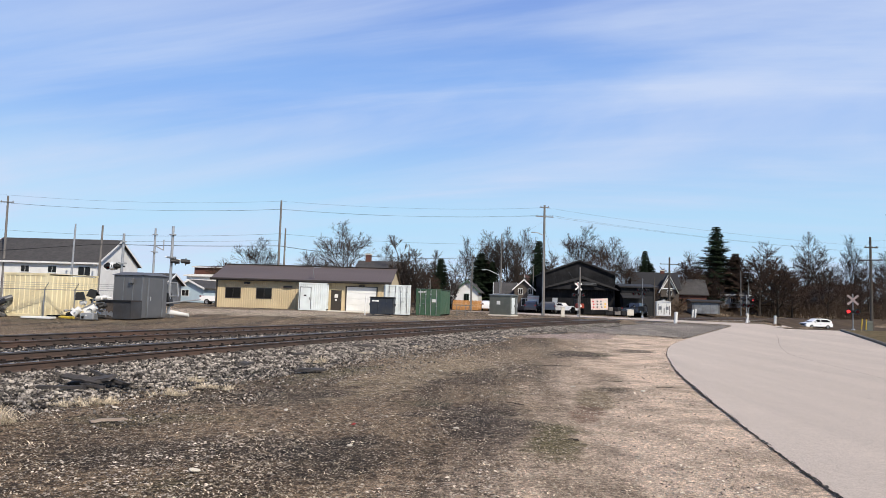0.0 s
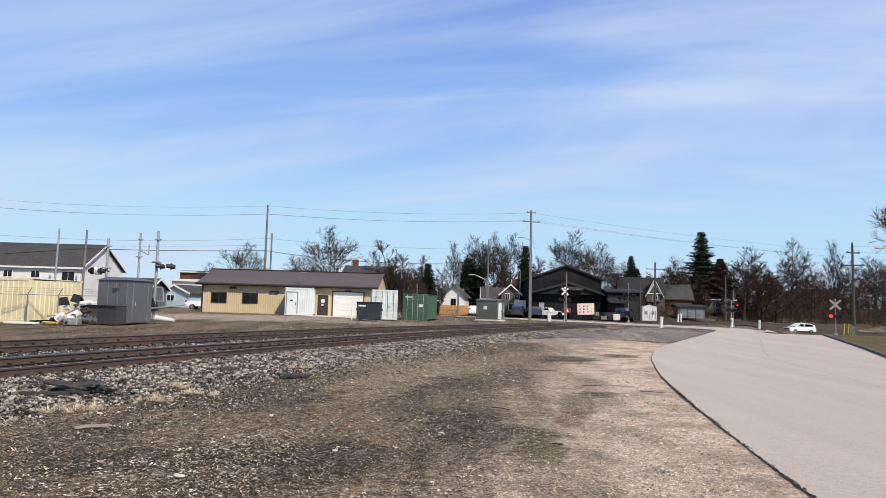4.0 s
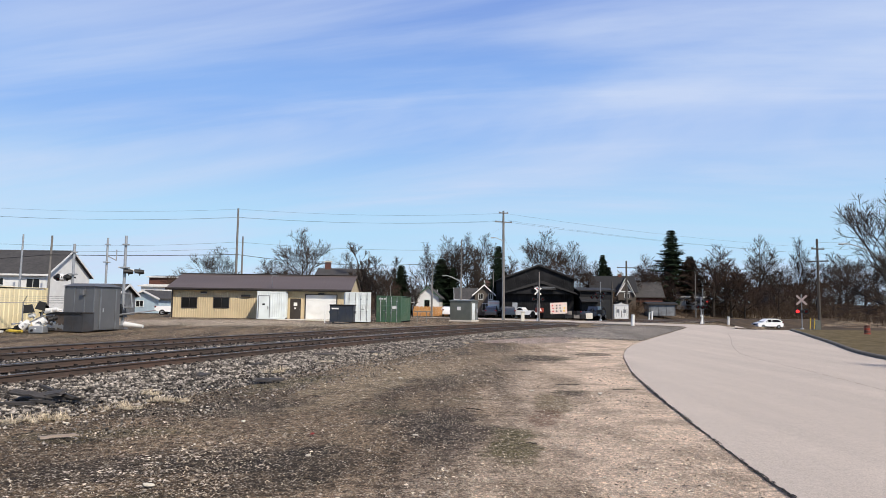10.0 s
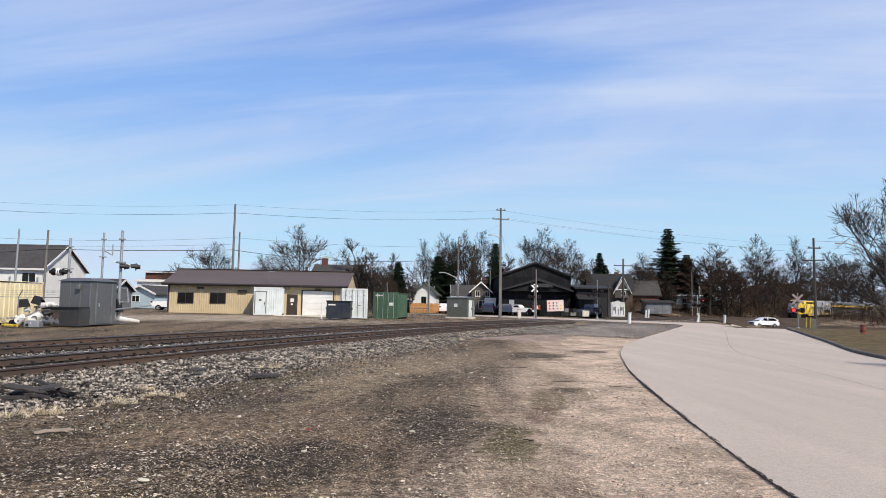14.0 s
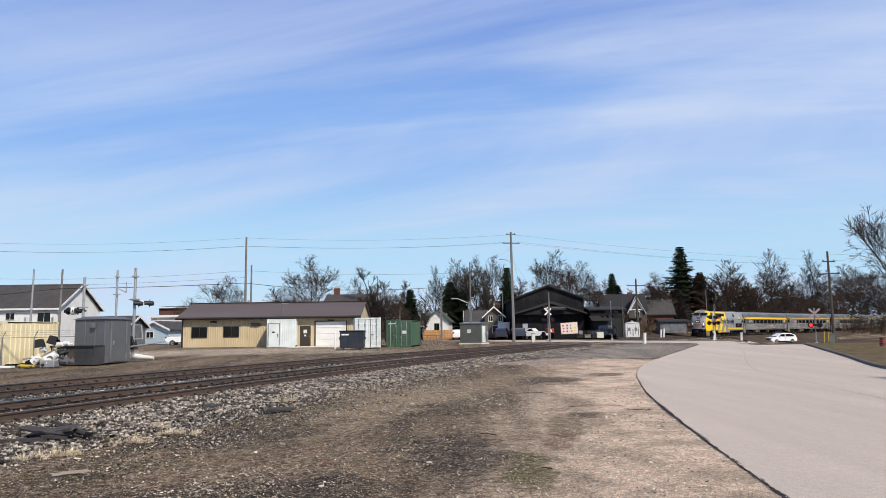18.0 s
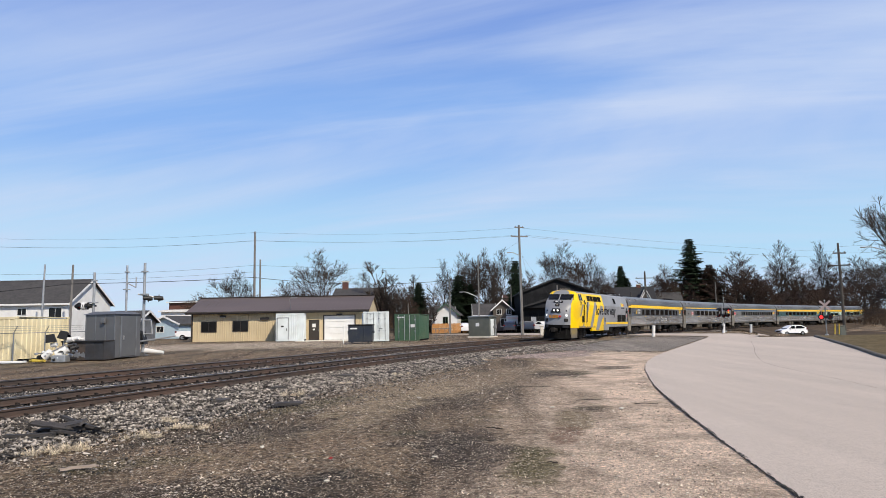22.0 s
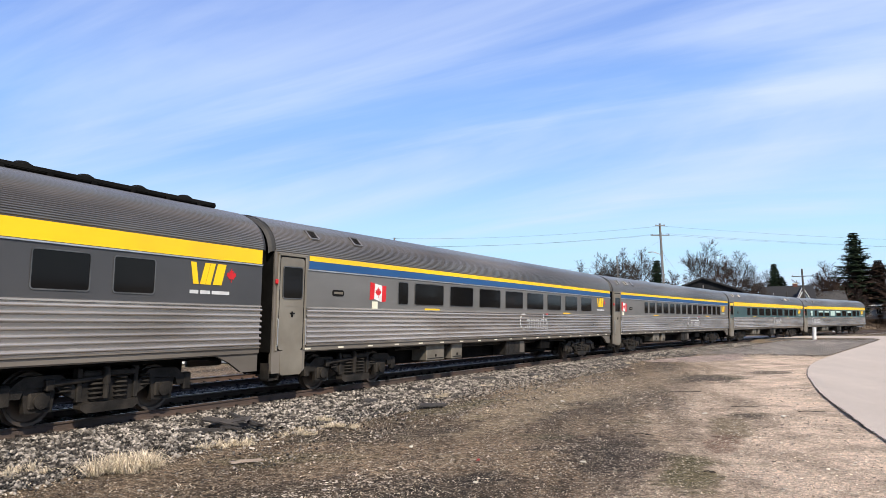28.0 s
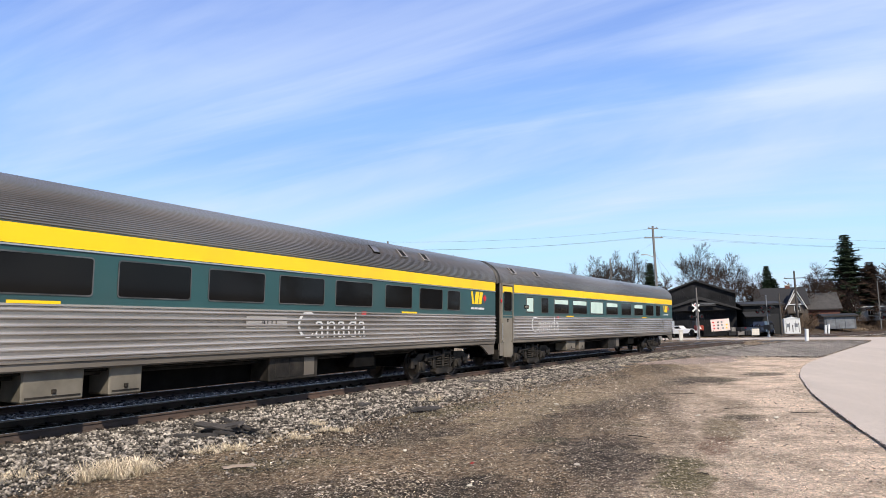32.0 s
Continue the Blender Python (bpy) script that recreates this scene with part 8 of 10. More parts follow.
def fences():
    f = thing("cedar_fence", "orange-brown cedar board fence before the cottage", "fence", pose(-4.6, 115, 0.5, 0, 0, -3))
    for i in range(27):
        part("board", shared("fence_board", lambda: MB().prism([(0, 0), (0.2, 0), (0.2, 1.5), (0.1, 1.58), (0.0, 1.5)], "y", 0, 0.03), M_CEDAR), None, f, m=pose(i * 0.215, 0, 0))
    part("rail", MB().box(0, 5.8, 0.03, 0.1, 0.35, 0.45).box(0, 5.8, 0.03, 0.1, 1.1, 1.2), M_CEDAR, f)
    # wire yard fence with slanted barbed-wire arms
    f = thing("wire_fence", "galvanised chain-link yard fence with barbed-wire arms", "fence")
    line = [Vector((-52, 33.5)), Vector((-42, 36.2)), Vector((-31.5, 38.9)), Vector((-28.4, 39.5)), Vector((-25.3, 39.9)), Vector((-23.9, 40.6)), Vector((-22.2, 43.5)), Vector((-22.0, 48.5))]
    posts, d = [], 0
    for a, b in zip(line, line[1:]):
        n = max(1, round((b - a).length / 3.0))
        posts += [a.lerp(b, i / n) for i in range(n)]
    posts.append(line[-1])
    for p in posts:
        z = ground_z(p.x, p.y)
        q = part("post", shared("fence_post", lambda: MB().tube((0, 0, -0.1), (0, 0, 1.7), 0.035, n=8), M_GALV), None, f, m=pose(p.x, p.y, z))
        part("arm", shared("fence_arm", lambda: MB().tube((0, 0, 1.67), (0.28, -0.12, 2.05), 0.022, n=6), M_GALV), None, q)
    for k, h in enumerate((1.65, 1.8, 1.92, 2.03)):
        o = Vector((0.28, -0.12, 0)) * max(0, (h - 1.67) / 0.38)
        mb = MB().pipe([Vector((p.x, p.y, ground_z(p.x, p.y) + h)) + o for p in posts], 0.02 if k == 0 else 0.008, 5)
        part("top_rail" if k == 0 else "barbed_wire", mb, M_GALV, f)
    mb = MB()
    for a, b in zip(posts, posts[1:]):
        u = b - a
        n = int(u.length / 0.3)
        for i in range(n):
            for s in (1, -1):
                x0 = i / n
                x1 = min(max(x0 + s * 2.0 / u.length, 0), 1)
                za, zb = ground_z(a.x, a.y), ground_z(b.x, b.y)
                h = 1.6 * abs(x1 - x0) / (2.0 / u.length)
                mb.tube((a.x + u.x * x0, a.y + u.y * x0, za + 0.05), (a.x + u.x * x1, a.y + u.y * x1, zb + 0.05 + h), 0.002, n=3, cap=False)
    part("chain_link", mb, M_GALV, f)


def pole(label, x, y, z, top, r=0.16, lean=0, arms=(), name="utility_pole", mtl=None):
    p = thing(name, label, "utility pole", pose(x, y, z, 0, lean, 0), "utility poles")
    part("shaft", MB().tube((0, 0, -0.3), (0, 0, top), r, r * 0.62, n=12), mtl or M_POLE, p)
    for zz, w, a in arms:
        part("cross_arm", MB().box(-w / 2, w / 2, -0.06, 0.06, zz - 0.06, zz + 0.06, 0.01), mtl or M_POLE, p, m=pose(0, -0.12, 0, 0, 0, a))
        for i in range(3):
            xi = -w / 2 + 0.12 + i * (w - 0.24) / 2
            part("insulator", shared("insulator", lambda: MB().tube((0, 0, 0.05), (0, 0, 0.2), 0.05, 0.035, n=8).tube((0, 0, 0.1), (0, 0, 0.14), 0.075, n=8), M_GALV), None, p, m=pose(0, -0.12, 0, 0, 0, a) @ pose(xi, 0, zz))
    return p


def wires():
    def cable(pts, r, sag, label):
        line = [Vector(pts[0])]
        for a, b in zip(pts, pts[1:]):
            line += [Vector(a).lerp(Vector(b), i / 14) - Vector((0, 0, sag * 4 * i / 14 * (1 - i / 14))) for i in range(1, 15)]
        mb = MB().pipe(line, r, 4)
        tagged(part("overhead_wire", mb, M_WIRE), label, "cable", "overhead wires")
    for dz, dx in ((13.3, -0.8), (13.3, 0.8), (14.3, 0)):
        cable([(-130, 80, dz - 0.5), (-59.4 + dx * 0.4, 85, dz - 0.9), (-24.7 + dx * 0.4, 85, dz - 0.9), (8.05 + dx, 92, dz + 0.0), (62, 118, dz - 1.5), (150, 150, dz)], 0.009, 0.5, "thin overhead power wire")
    cable([(-24.7, 85, 7.9), (8.05, 92, 8.6)], 0.03, 1.2, "thick black overhead cable")
    cable([(-90, 86, 4.2), (-44.3, 79.8, 7.2), (-24.7, 84.8, 7.9)], 0.034, 0.12, "thick black overhead cable")
    cable([(-130, 79, 7.5), (-59.4, 85, 9.0), (-24.7, 85, 9.4), (8.05, 92, 9.6)], 0.012, 0.5, "thin overhead power wire")
    cable([(-130, 90, 6.6), (-59.4, 85, 8.0), (-24.7, 85, 8.6)], 0.012, 0.3, "thin overhead power wire")
    cable([(8.05, 92, 12.6), (-1.45, 110, 8.6)], 0.007, 0.3, "slack thin overhead service wire")
    cable([(8.05, 92, 11.0), (15.0, 93.0, 0.5)], 0.007, 0.02, "thin steel guy wire of the pole")
    cable([(8.05, 92, 11.6), (10.5, 90.0, 0.5)], 0.007, 0.02, "thin steel guy wire of the pole")
    cable([(32.6, 125, 9.3), (55.0, 112, 9.2), (39.9, 75, 9.3)], 0.008, 0.5, "thin overhead power wire")
    cable([(39.9, 75, 9.3), (70, 40, 9.5)], 0.008, 0.5, "thin overhead power wire")


def poles():
    pole("tall grey wooden utility pole with two cross arms", 8.05, 92, 0.42, 14.2, 0.21, -0.3, ((13.9, 1.3, 20), (12.7, 2.4, 20)))
    pole("tall wooden utility pole behind the workshop", -24.73, 85, 0.4, 13.1, 0.17, 0.0)
    pole("shorter wooden pole beside a taller one", -24.1, 85.2, 0.4, 9.7, 0.14, 0.0)
    pole("wooden utility pole beside the white house", -59.35, 85, 0.3, 13.0, 0.18, -0.5, ((12.2, 1.6, 10),))
    pole("slim silver-grey pole before the white house", -47.68, 80, 0.3, 9.2, 0.15, 0.9, mtl=M_SILVER)
    pole("slightly leaning wooden pole before the white house", -44.4, 80, 0.3, 9.1, 0.17, 0.9)
    pole("slim pole with a street light arm", 2.9, 105, 0.4, 11.6, 0.14)
    pole("slim pole with a street light arm", -1.45, 110, 0.5, 8.6, 0.12)
    pole("thin wooden pole beside the cottages", 8.6, 118, 0.6, 7.6, 0.11)
    pole("thin pole behind the green container", -7.2, 100, 0.5, 4.4, 0.1)
    pole("slim pole among the trees", -12.2, 118, 0.6, 10.5, 0.1)
    pole("dark pole beside the crossbuck", 12.55, 91, 0.42, 6.2, 0.12)
    pole("dark wooden pole with a wide cross arm", 32.65, 125, 0.6, 10.0, 0.22, 0, ((8.8, 3.3, 0),), mtl=M_DARKPOLE)
    pole("slim dark pole by the annex", 26.0, 108, 0.5, 5.8, 0.12, mtl=M_DARKPOLE)
    pole("wooden utility pole behind the crossing signal", 40.0, 75, ground_z(40, 75), 9.5 + 0.2 - ground_z(40, 75), 0.17, -0.3, ((8.9, 1.5, 10), (7.6, 2.0, -25)), mtl=M_DARKPOLE)
    pole("thin wooden pole near the spruce", 49.5, 138, 1.0, 8.2, 0.11)
    for x, y, z, top, dx, lab in ((2.75, 104.6, 0.4, 6.2, -2.2, "curved grey street light on a slim pole"), (-1.6, 109.6, 0.5, 5.7, -2.1, "curved grey street light on a slim pole"), (7.9, 91.6, 0.42, 10.6, -1.1, "small lamp bracket on the utility pole"), (47.0, 74.0, -0.3, 9.4, -4.8, "long curved street light among bare trees")):
        s = thing("street_lamp", lab, "street lamp", pose(x, y, z), "street lamps")
        part("mast", MB().tube((0, 0, 0), (0, 0, top - 0.4), 0.06, n=8), M_GALV, s)
        part("arm", MB().pipe([(0, 0, top - 0.35 * abs(dx)), (dx * 0.35, 0, top - 0.2 * abs(dx)), (dx * 0.65, 0, top - 0.06 * abs(dx)), (dx * 0.85, 0, top), (dx, 0, top + 0.02)], 0.05, 8), M_SILVER, s)
        part("lantern", MB().box(min(dx - 0.5, dx), max(dx - 0.5, dx), -0.12, 0.12, top - 0.08, top + 0.06, 0.04), M_SILVER, s)


def car(name, label, m, L=4.6, W=1.85, H=1.68, paint=None, kind="suv", cat="car"):
    """A road car facing +x."""
    paint = paint or M_CARWHITE
    c = thing(name, label, cat, m)
    hl, hw = L / 2, W / 2
    if kind == "suv":
        prof = [(hl, 0.42), (hl + 0.02, 0.72), (hl - 0.1, 0.92), (hl - 0.95, 1.06), (hl - 1.55, 1.42), (hl - 2.0, H - 0.06), (0.0, H), (-hl + 0.9, H - 0.05), (-hl + 0.25, H - 0.32), (-hl + 0.02, 1.1), (-hl, 0.6), (-hl + 0.08, 0.38), (hl - 0.12, 0.32)]
    elif kind == "van":
        prof = [(hl, 0.42), (hl, 0.9), (hl - 0.5, 1.15), (hl - 1.1, H - 0.1), (hl - 1.5, H), (-hl + 0.1, H), (-hl, H - 0.15), (-hl, 0.45), (hl - 0.1, 0.35)]
    else:
        prof = [(hl, 0.45), (hl, 0.95), (hl - 0.2, 1.1), (hl - 1.3, 1.15), (hl - 1.8, H), (-hl + 2.6, H), (-hl + 2.2, 1.15), (-hl, 1.12), (-hl, 0.5), (hl - 0.1, 0.4)]
    rings = []
    for y, f, dz in ((-hw, 0.97, 0.0), (-hw * 0.98, 1.0, 0.0), (-hw * 0.82, 1.0, 0.0), (hw * 0.82, 1.0, 0.0), (hw * 0.98, 1.0, 0.0), (hw, 0.97, 0.0)):
        ring = []
        for x, z in prof:
            t = max(0, z - 0.95) / (H - 0.95)
            ring.append((x * f, y * (1 - 0.2 * t), z))
        rings.append(ring)
    body = part("body", MB().loft(rings), paint, c)
    smooth_all(body, 35)
    n = {"suv": [(hl - 1.42, 1.12), (hl - 1.95, H - 0.14), (-hl + 1.0, H - 0.14), (-hl + 0.45, H - 0.36), (-hl + 0.5, 1.14)], "van": [(hl - 0.75, 1.15), (hl - 1.25, H - 0.2), (hl - 2.2, H - 0.2), (hl - 2.2, 1.15)]}.get(kind, [(hl - 1.4, 1.17), (hl - 1.85, H - 0.1), (-hl + 2.7, H - 0.1), (-hl + 2.35, 1.17)])
    for s in (-1, 1):
        t = lambda z: hw * (1 - 0.2 * max(0, z - 0.95) / (H - 0.95)) + 0.006
        poly = [(x, s * t(z), z) for x, z in n]
        k = len(poly)
        w = part("side_window", MB().add(poly + [(x, y - s * 0.02, z) for x, y, z in poly], [tuple(range(k)), tuple(reversed(range(k, 2 * k)))] + [(i, (i + 1) % k, k + (i + 1) % k, k + i) for i in range(k)]), M_PANE, c)
        part("pillar", MB().box(-0.25, -0.15, s * hw * 0.86 - 0.05, s * hw * 0.86 + 0.13 * 1, 1.1, H - 0.1), paint, w) if kind == "suv" else None
        part("door_line", MB().box(-0.21, -0.19, s * (hw + 0.004) - 0.004, s * (hw + 0.004) + 0.004, 0.45, 1.05), M_RUBBER, c)
        part("sill", MB().box(-hl + 0.9, hl - 0.9, s * hw - 0.03, s * hw + 0.007, 0.3, 0.42), M_RUBBER, c)
        part("mirror", MB().box(hl - 1.75, hl - 1.55, *sorted((s * hw * 0.95, s * (hw + 0.2))), 1.08, 1.24, 0.04), paint, c)
        part("headlight", MB().box(hl - 0.42, hl - 0.02, *sorted((s * (hw - 0.35), s * (hw - 0.03))), 0.72, 0.88, 0.03), M_CHROME, c)
        part("tail_light", MB().box(-hl - 0.01, -hl + 0.2, *sorted((s * (hw - 0.3), s * (hw + 0.005))), 0.95, 1.15, 0.03), M_REDDIM, c)
        for x in (hl - 0.95, -hl + 0.9):
            a = part("wheel", MB().tube((x, s * (hw - 0.22), 0.35), (x, s * (hw + 0.015), 0.35), 0.35, n=20), M_RUBBER, c)
            part("rim", MB().tube((x, s * (hw + 0.0), 0.35), (x, s * (hw + 0.025), 0.35), 0.23, 0.2, n=16), M_GALV, a)
    if kind == "suv":
        a, b = (hl - 1.0, 1.09), (hl - 1.98, H - 0.1)
        part("windscreen", MB().add([(a[0] + 0.03, -hw * 0.8, a[1]), (a[0] + 0.03, hw * 0.8, a[1]), (b[0] + 0.06, hw * 0.68, b[1]), (b[0] + 0.06, -hw * 0.68, b[1])], [(0, 1, 2, 3)]), M_PANE, c)
        part("rear_window", MB().add([(-hl + 0.1, -hw * 0.75, 1.15), (-hl + 0.1, hw * 0.75, 1.15), (-hl + 0.3, hw * 0.7, H - 0.34), (-hl + 0.3, -hw * 0.7, H - 0.34)], [(0, 1, 2, 3)]), M_PANE, c)
        part("grille", MB().box(hl - 0.03, hl + 0.035, -0.55, 0.55, 0.62, 0.85, 0.02), M_SIGBLACK, c)
        part("bumper", MB().box(hl - 0.1, hl + 0.04, -hw * 0.9, hw * 0.9, 0.34, 0.5, 0.04), M_SIGBLACK, c)
        for s in (-1, 1):
            part("roof_rail", MB().pipe([(-hl + 1.1, s * hw * 0.72, H), (0.6, s * hw * 0.72, H + 0.04)], 0.02), M_GALV, c)
    return c


def vehicles():
    car("sport_utility_car", "white sport utility car waiting at the crossing", pose(54.2, 118, -0.86, 0, 0, 190), 4.65)
    car("parked_car", "dark blue car parked by the cottages", pose(8.0, 112, 0.5, 0, 0, 80), 4.5, H=1.75, paint=M_CARDARK)
    car("parked_car", "dark van parked by the hall", pose(10.3, 111, 0.5, 0, 0, 95), 4.6, H=1.7, paint=M_CARDARK, kind="van")
    car("pickup_truck", "white pickup truck parked before the hall", pose(12.9, 110.5, 0.5, 0, 0, 150), 5.0, H=1.6, paint=M_CARWHITE, kind="pickup", cat="truck")
    car("pickup_truck", "dark pickup truck parked before the annex", pose(22.8, 109.5, 0.5, 0, 0, 30), 5.0, H=1.65, paint=M_CARDARK, kind="pickup", cat="truck")
    car("parked_car", "dark car parked near the workshop", pose(-33.0, 88, 0.45, 0, 0, 10), 4.4, paint=M_CARWHITE, kind="pickup")
    car("parked_car", "pale car behind the equipment shelter", pose(1.1, 112, 0.5, 0, 0, 90), 4.4, H=1.6)
    car("parked_car", "dark van under the annex awning", pose(24.4, 111.0, 0.5, 0, 0, 60), 4.6, H=1.9, kind="van", paint=M_CARDARK)
    tk = thing("box_truck", "white box truck with a pink band by the red house", "truck", pose(8.6, 116, 0.55))
    part("box", MB().box(-0.9, 0.9, 0, 3.6, 0.7, 2.6, 0.04), M_WHITE_PAINT, tk)
    part("band", MB().box(-0.85, 0.85, -0.02, -0.003, 2.05, 2.35), M_PINK, tk, "faded pink band")
    part("door", MB().box(-0.8, 0.8, -0.03, -0.004, 0.8, 1.9, 0.01), M_WHITE_BOX, tk)
    part("chassis", MB().box(-0.8, 0.8, 0.1, 5.2, 0.45, 0.7), M_SIGBLACK, tk)
    part("cab", MB().box(-0.9, 0.9, 3.7, 5.4, 0.6, 2.1, 0.12), M_WHITE_PAINT, tk)
    for x in (-0.75, 0.75):
        for y in (0.8, 4.5):
            part("wheel", MB().tube((x - 0.12, y, 0.38), (x + 0.12, y, 0.38), 0.38, n=16), M_RUBBER, tk)
    b = thing("sign_board", "faded pink and white advertising board on legs", "sign board", pose(16.2, 105, 0.6, 0, 0, -4))
    part("face", MB().box(0, 2.45, -0.04, 0.04, 0.55, 2.2, 0.01), M_PINK, b, m=pose(0, 0, 0, 0, -3, 0))
    rng = random.Random(7)
    for i in range(11):
        x, z = 0.3 + 0.55 * (i % 4) + rng.uniform(-0.08, 0.08), 0.85 + 0.42 * (i // 4)
        part("poster_patch", MB().box(x, x + 0.22, -0.055, -0.042, z, z + 0.2), (M_RED, M_SIGBLACK, M_GALV, M_YELLOW)[i % 4], b, m=pose(0, 0, 0, 0, -3, 0))
    for x in (0.15, 2.2):
        part("leg", MB().box(x, x + 0.1, -0.05, 0.05, -0.1, 0.7), M_SIGBLACK, b)
    t = thing("farm_tractor", "orange utility tractor beside the sign board", "tractor", pose(14.6, 106, 0.55, 0, 0, 20))
    part("hood", MB().box(-0.5, 0.6, -0.4, 0.4, 0.8, 1.5, 0.08), M_ORANGE, t)
    part("cab", MB().box(-0.4, 0.4, 0.2, 1.0, 1.0, 2.1, 0.05), M_SIGBLACK, t)
    for x in (-0.7, 0.7):
        part("wheel", MB().tube((x - 0.12, 0.6, 0.5), (x + 0.12, 0.6, 0.5), 0.5, n=16), M_RUBBER, t)
    part("warning_triangle", MB().prism([(-0.25, 1.0), (0.25, 1.0), (0, 1.45)], "y", -0.43, -0.41), M_WHITE, t)
    sk = thing("crate_stack", "pallets and crates beside the hall", "crates", pose(19.6, 106.5, 0.55))
    for i in range(5):
        part("crate", MB().box(-0.5, 0.5, -0.4, 0.4, 0, 0.55, 0.02), M_POLE if i % 2 else M_SIGBLACK, sk, m=pose((i % 3) * 1.1 - 0.5, 0, 0.56 * (i // 3), 0, 0, i * 13))
    sg = thing("crate_stack", "tan boxes stacked by the annex", "crates", pose(21.6, 106.0, 0.5))
    part("crate", MB().box(0, 1.0, 0, 0.7, 0, 0.9, 0.03), M_CONC, sg)
    part("crate", MB().box(-0.8, -0.1, 0, 0.7, 0, 0.7, 0.03), M_SIGBLACK, sg)


houses()
fences()
poles()
wires()
vehicles()

# ---- trees and brush ----
M_BARK = mat("grey_brown_bark", (0.05, 0.042, 0.036), (0.033, 0.028, 0.024), 0.9, scale=6, bump=0.4, spec=0.15)
M_TWIG = mat("bare_twigs", (0.062, 0.05, 0.042), (0.042, 0.034, 0.029), 0.9, scale=2, island=0.25, spec=0.1)
M_REDTWIG = mat("reddish_twigs", (0.075, 0.05, 0.038), (0.05, 0.035, 0.028), 0.9, scale=2, island=0.25, spec=0.1)
M_BRUSH = mat("dry_brush_stems", (0.11, 0.075, 0.05), (0.065, 0.046, 0.033), 0.9, scale=0.3, island=0.35, spec=0.1)
M_NEEDLE = mat("spruce_needles", (0.014, 0.024, 0.013), (0.024, 0.036, 0.018), 0.9, scale=3, island=0.45, spec=0.1)
M_NEEDLE_R = mat("rusty_conifer_needles", (0.048, 0.030, 0.020), (0.030, 0.022, 0.016), 0.9, scale=3, island=0.4, spec=0.1)


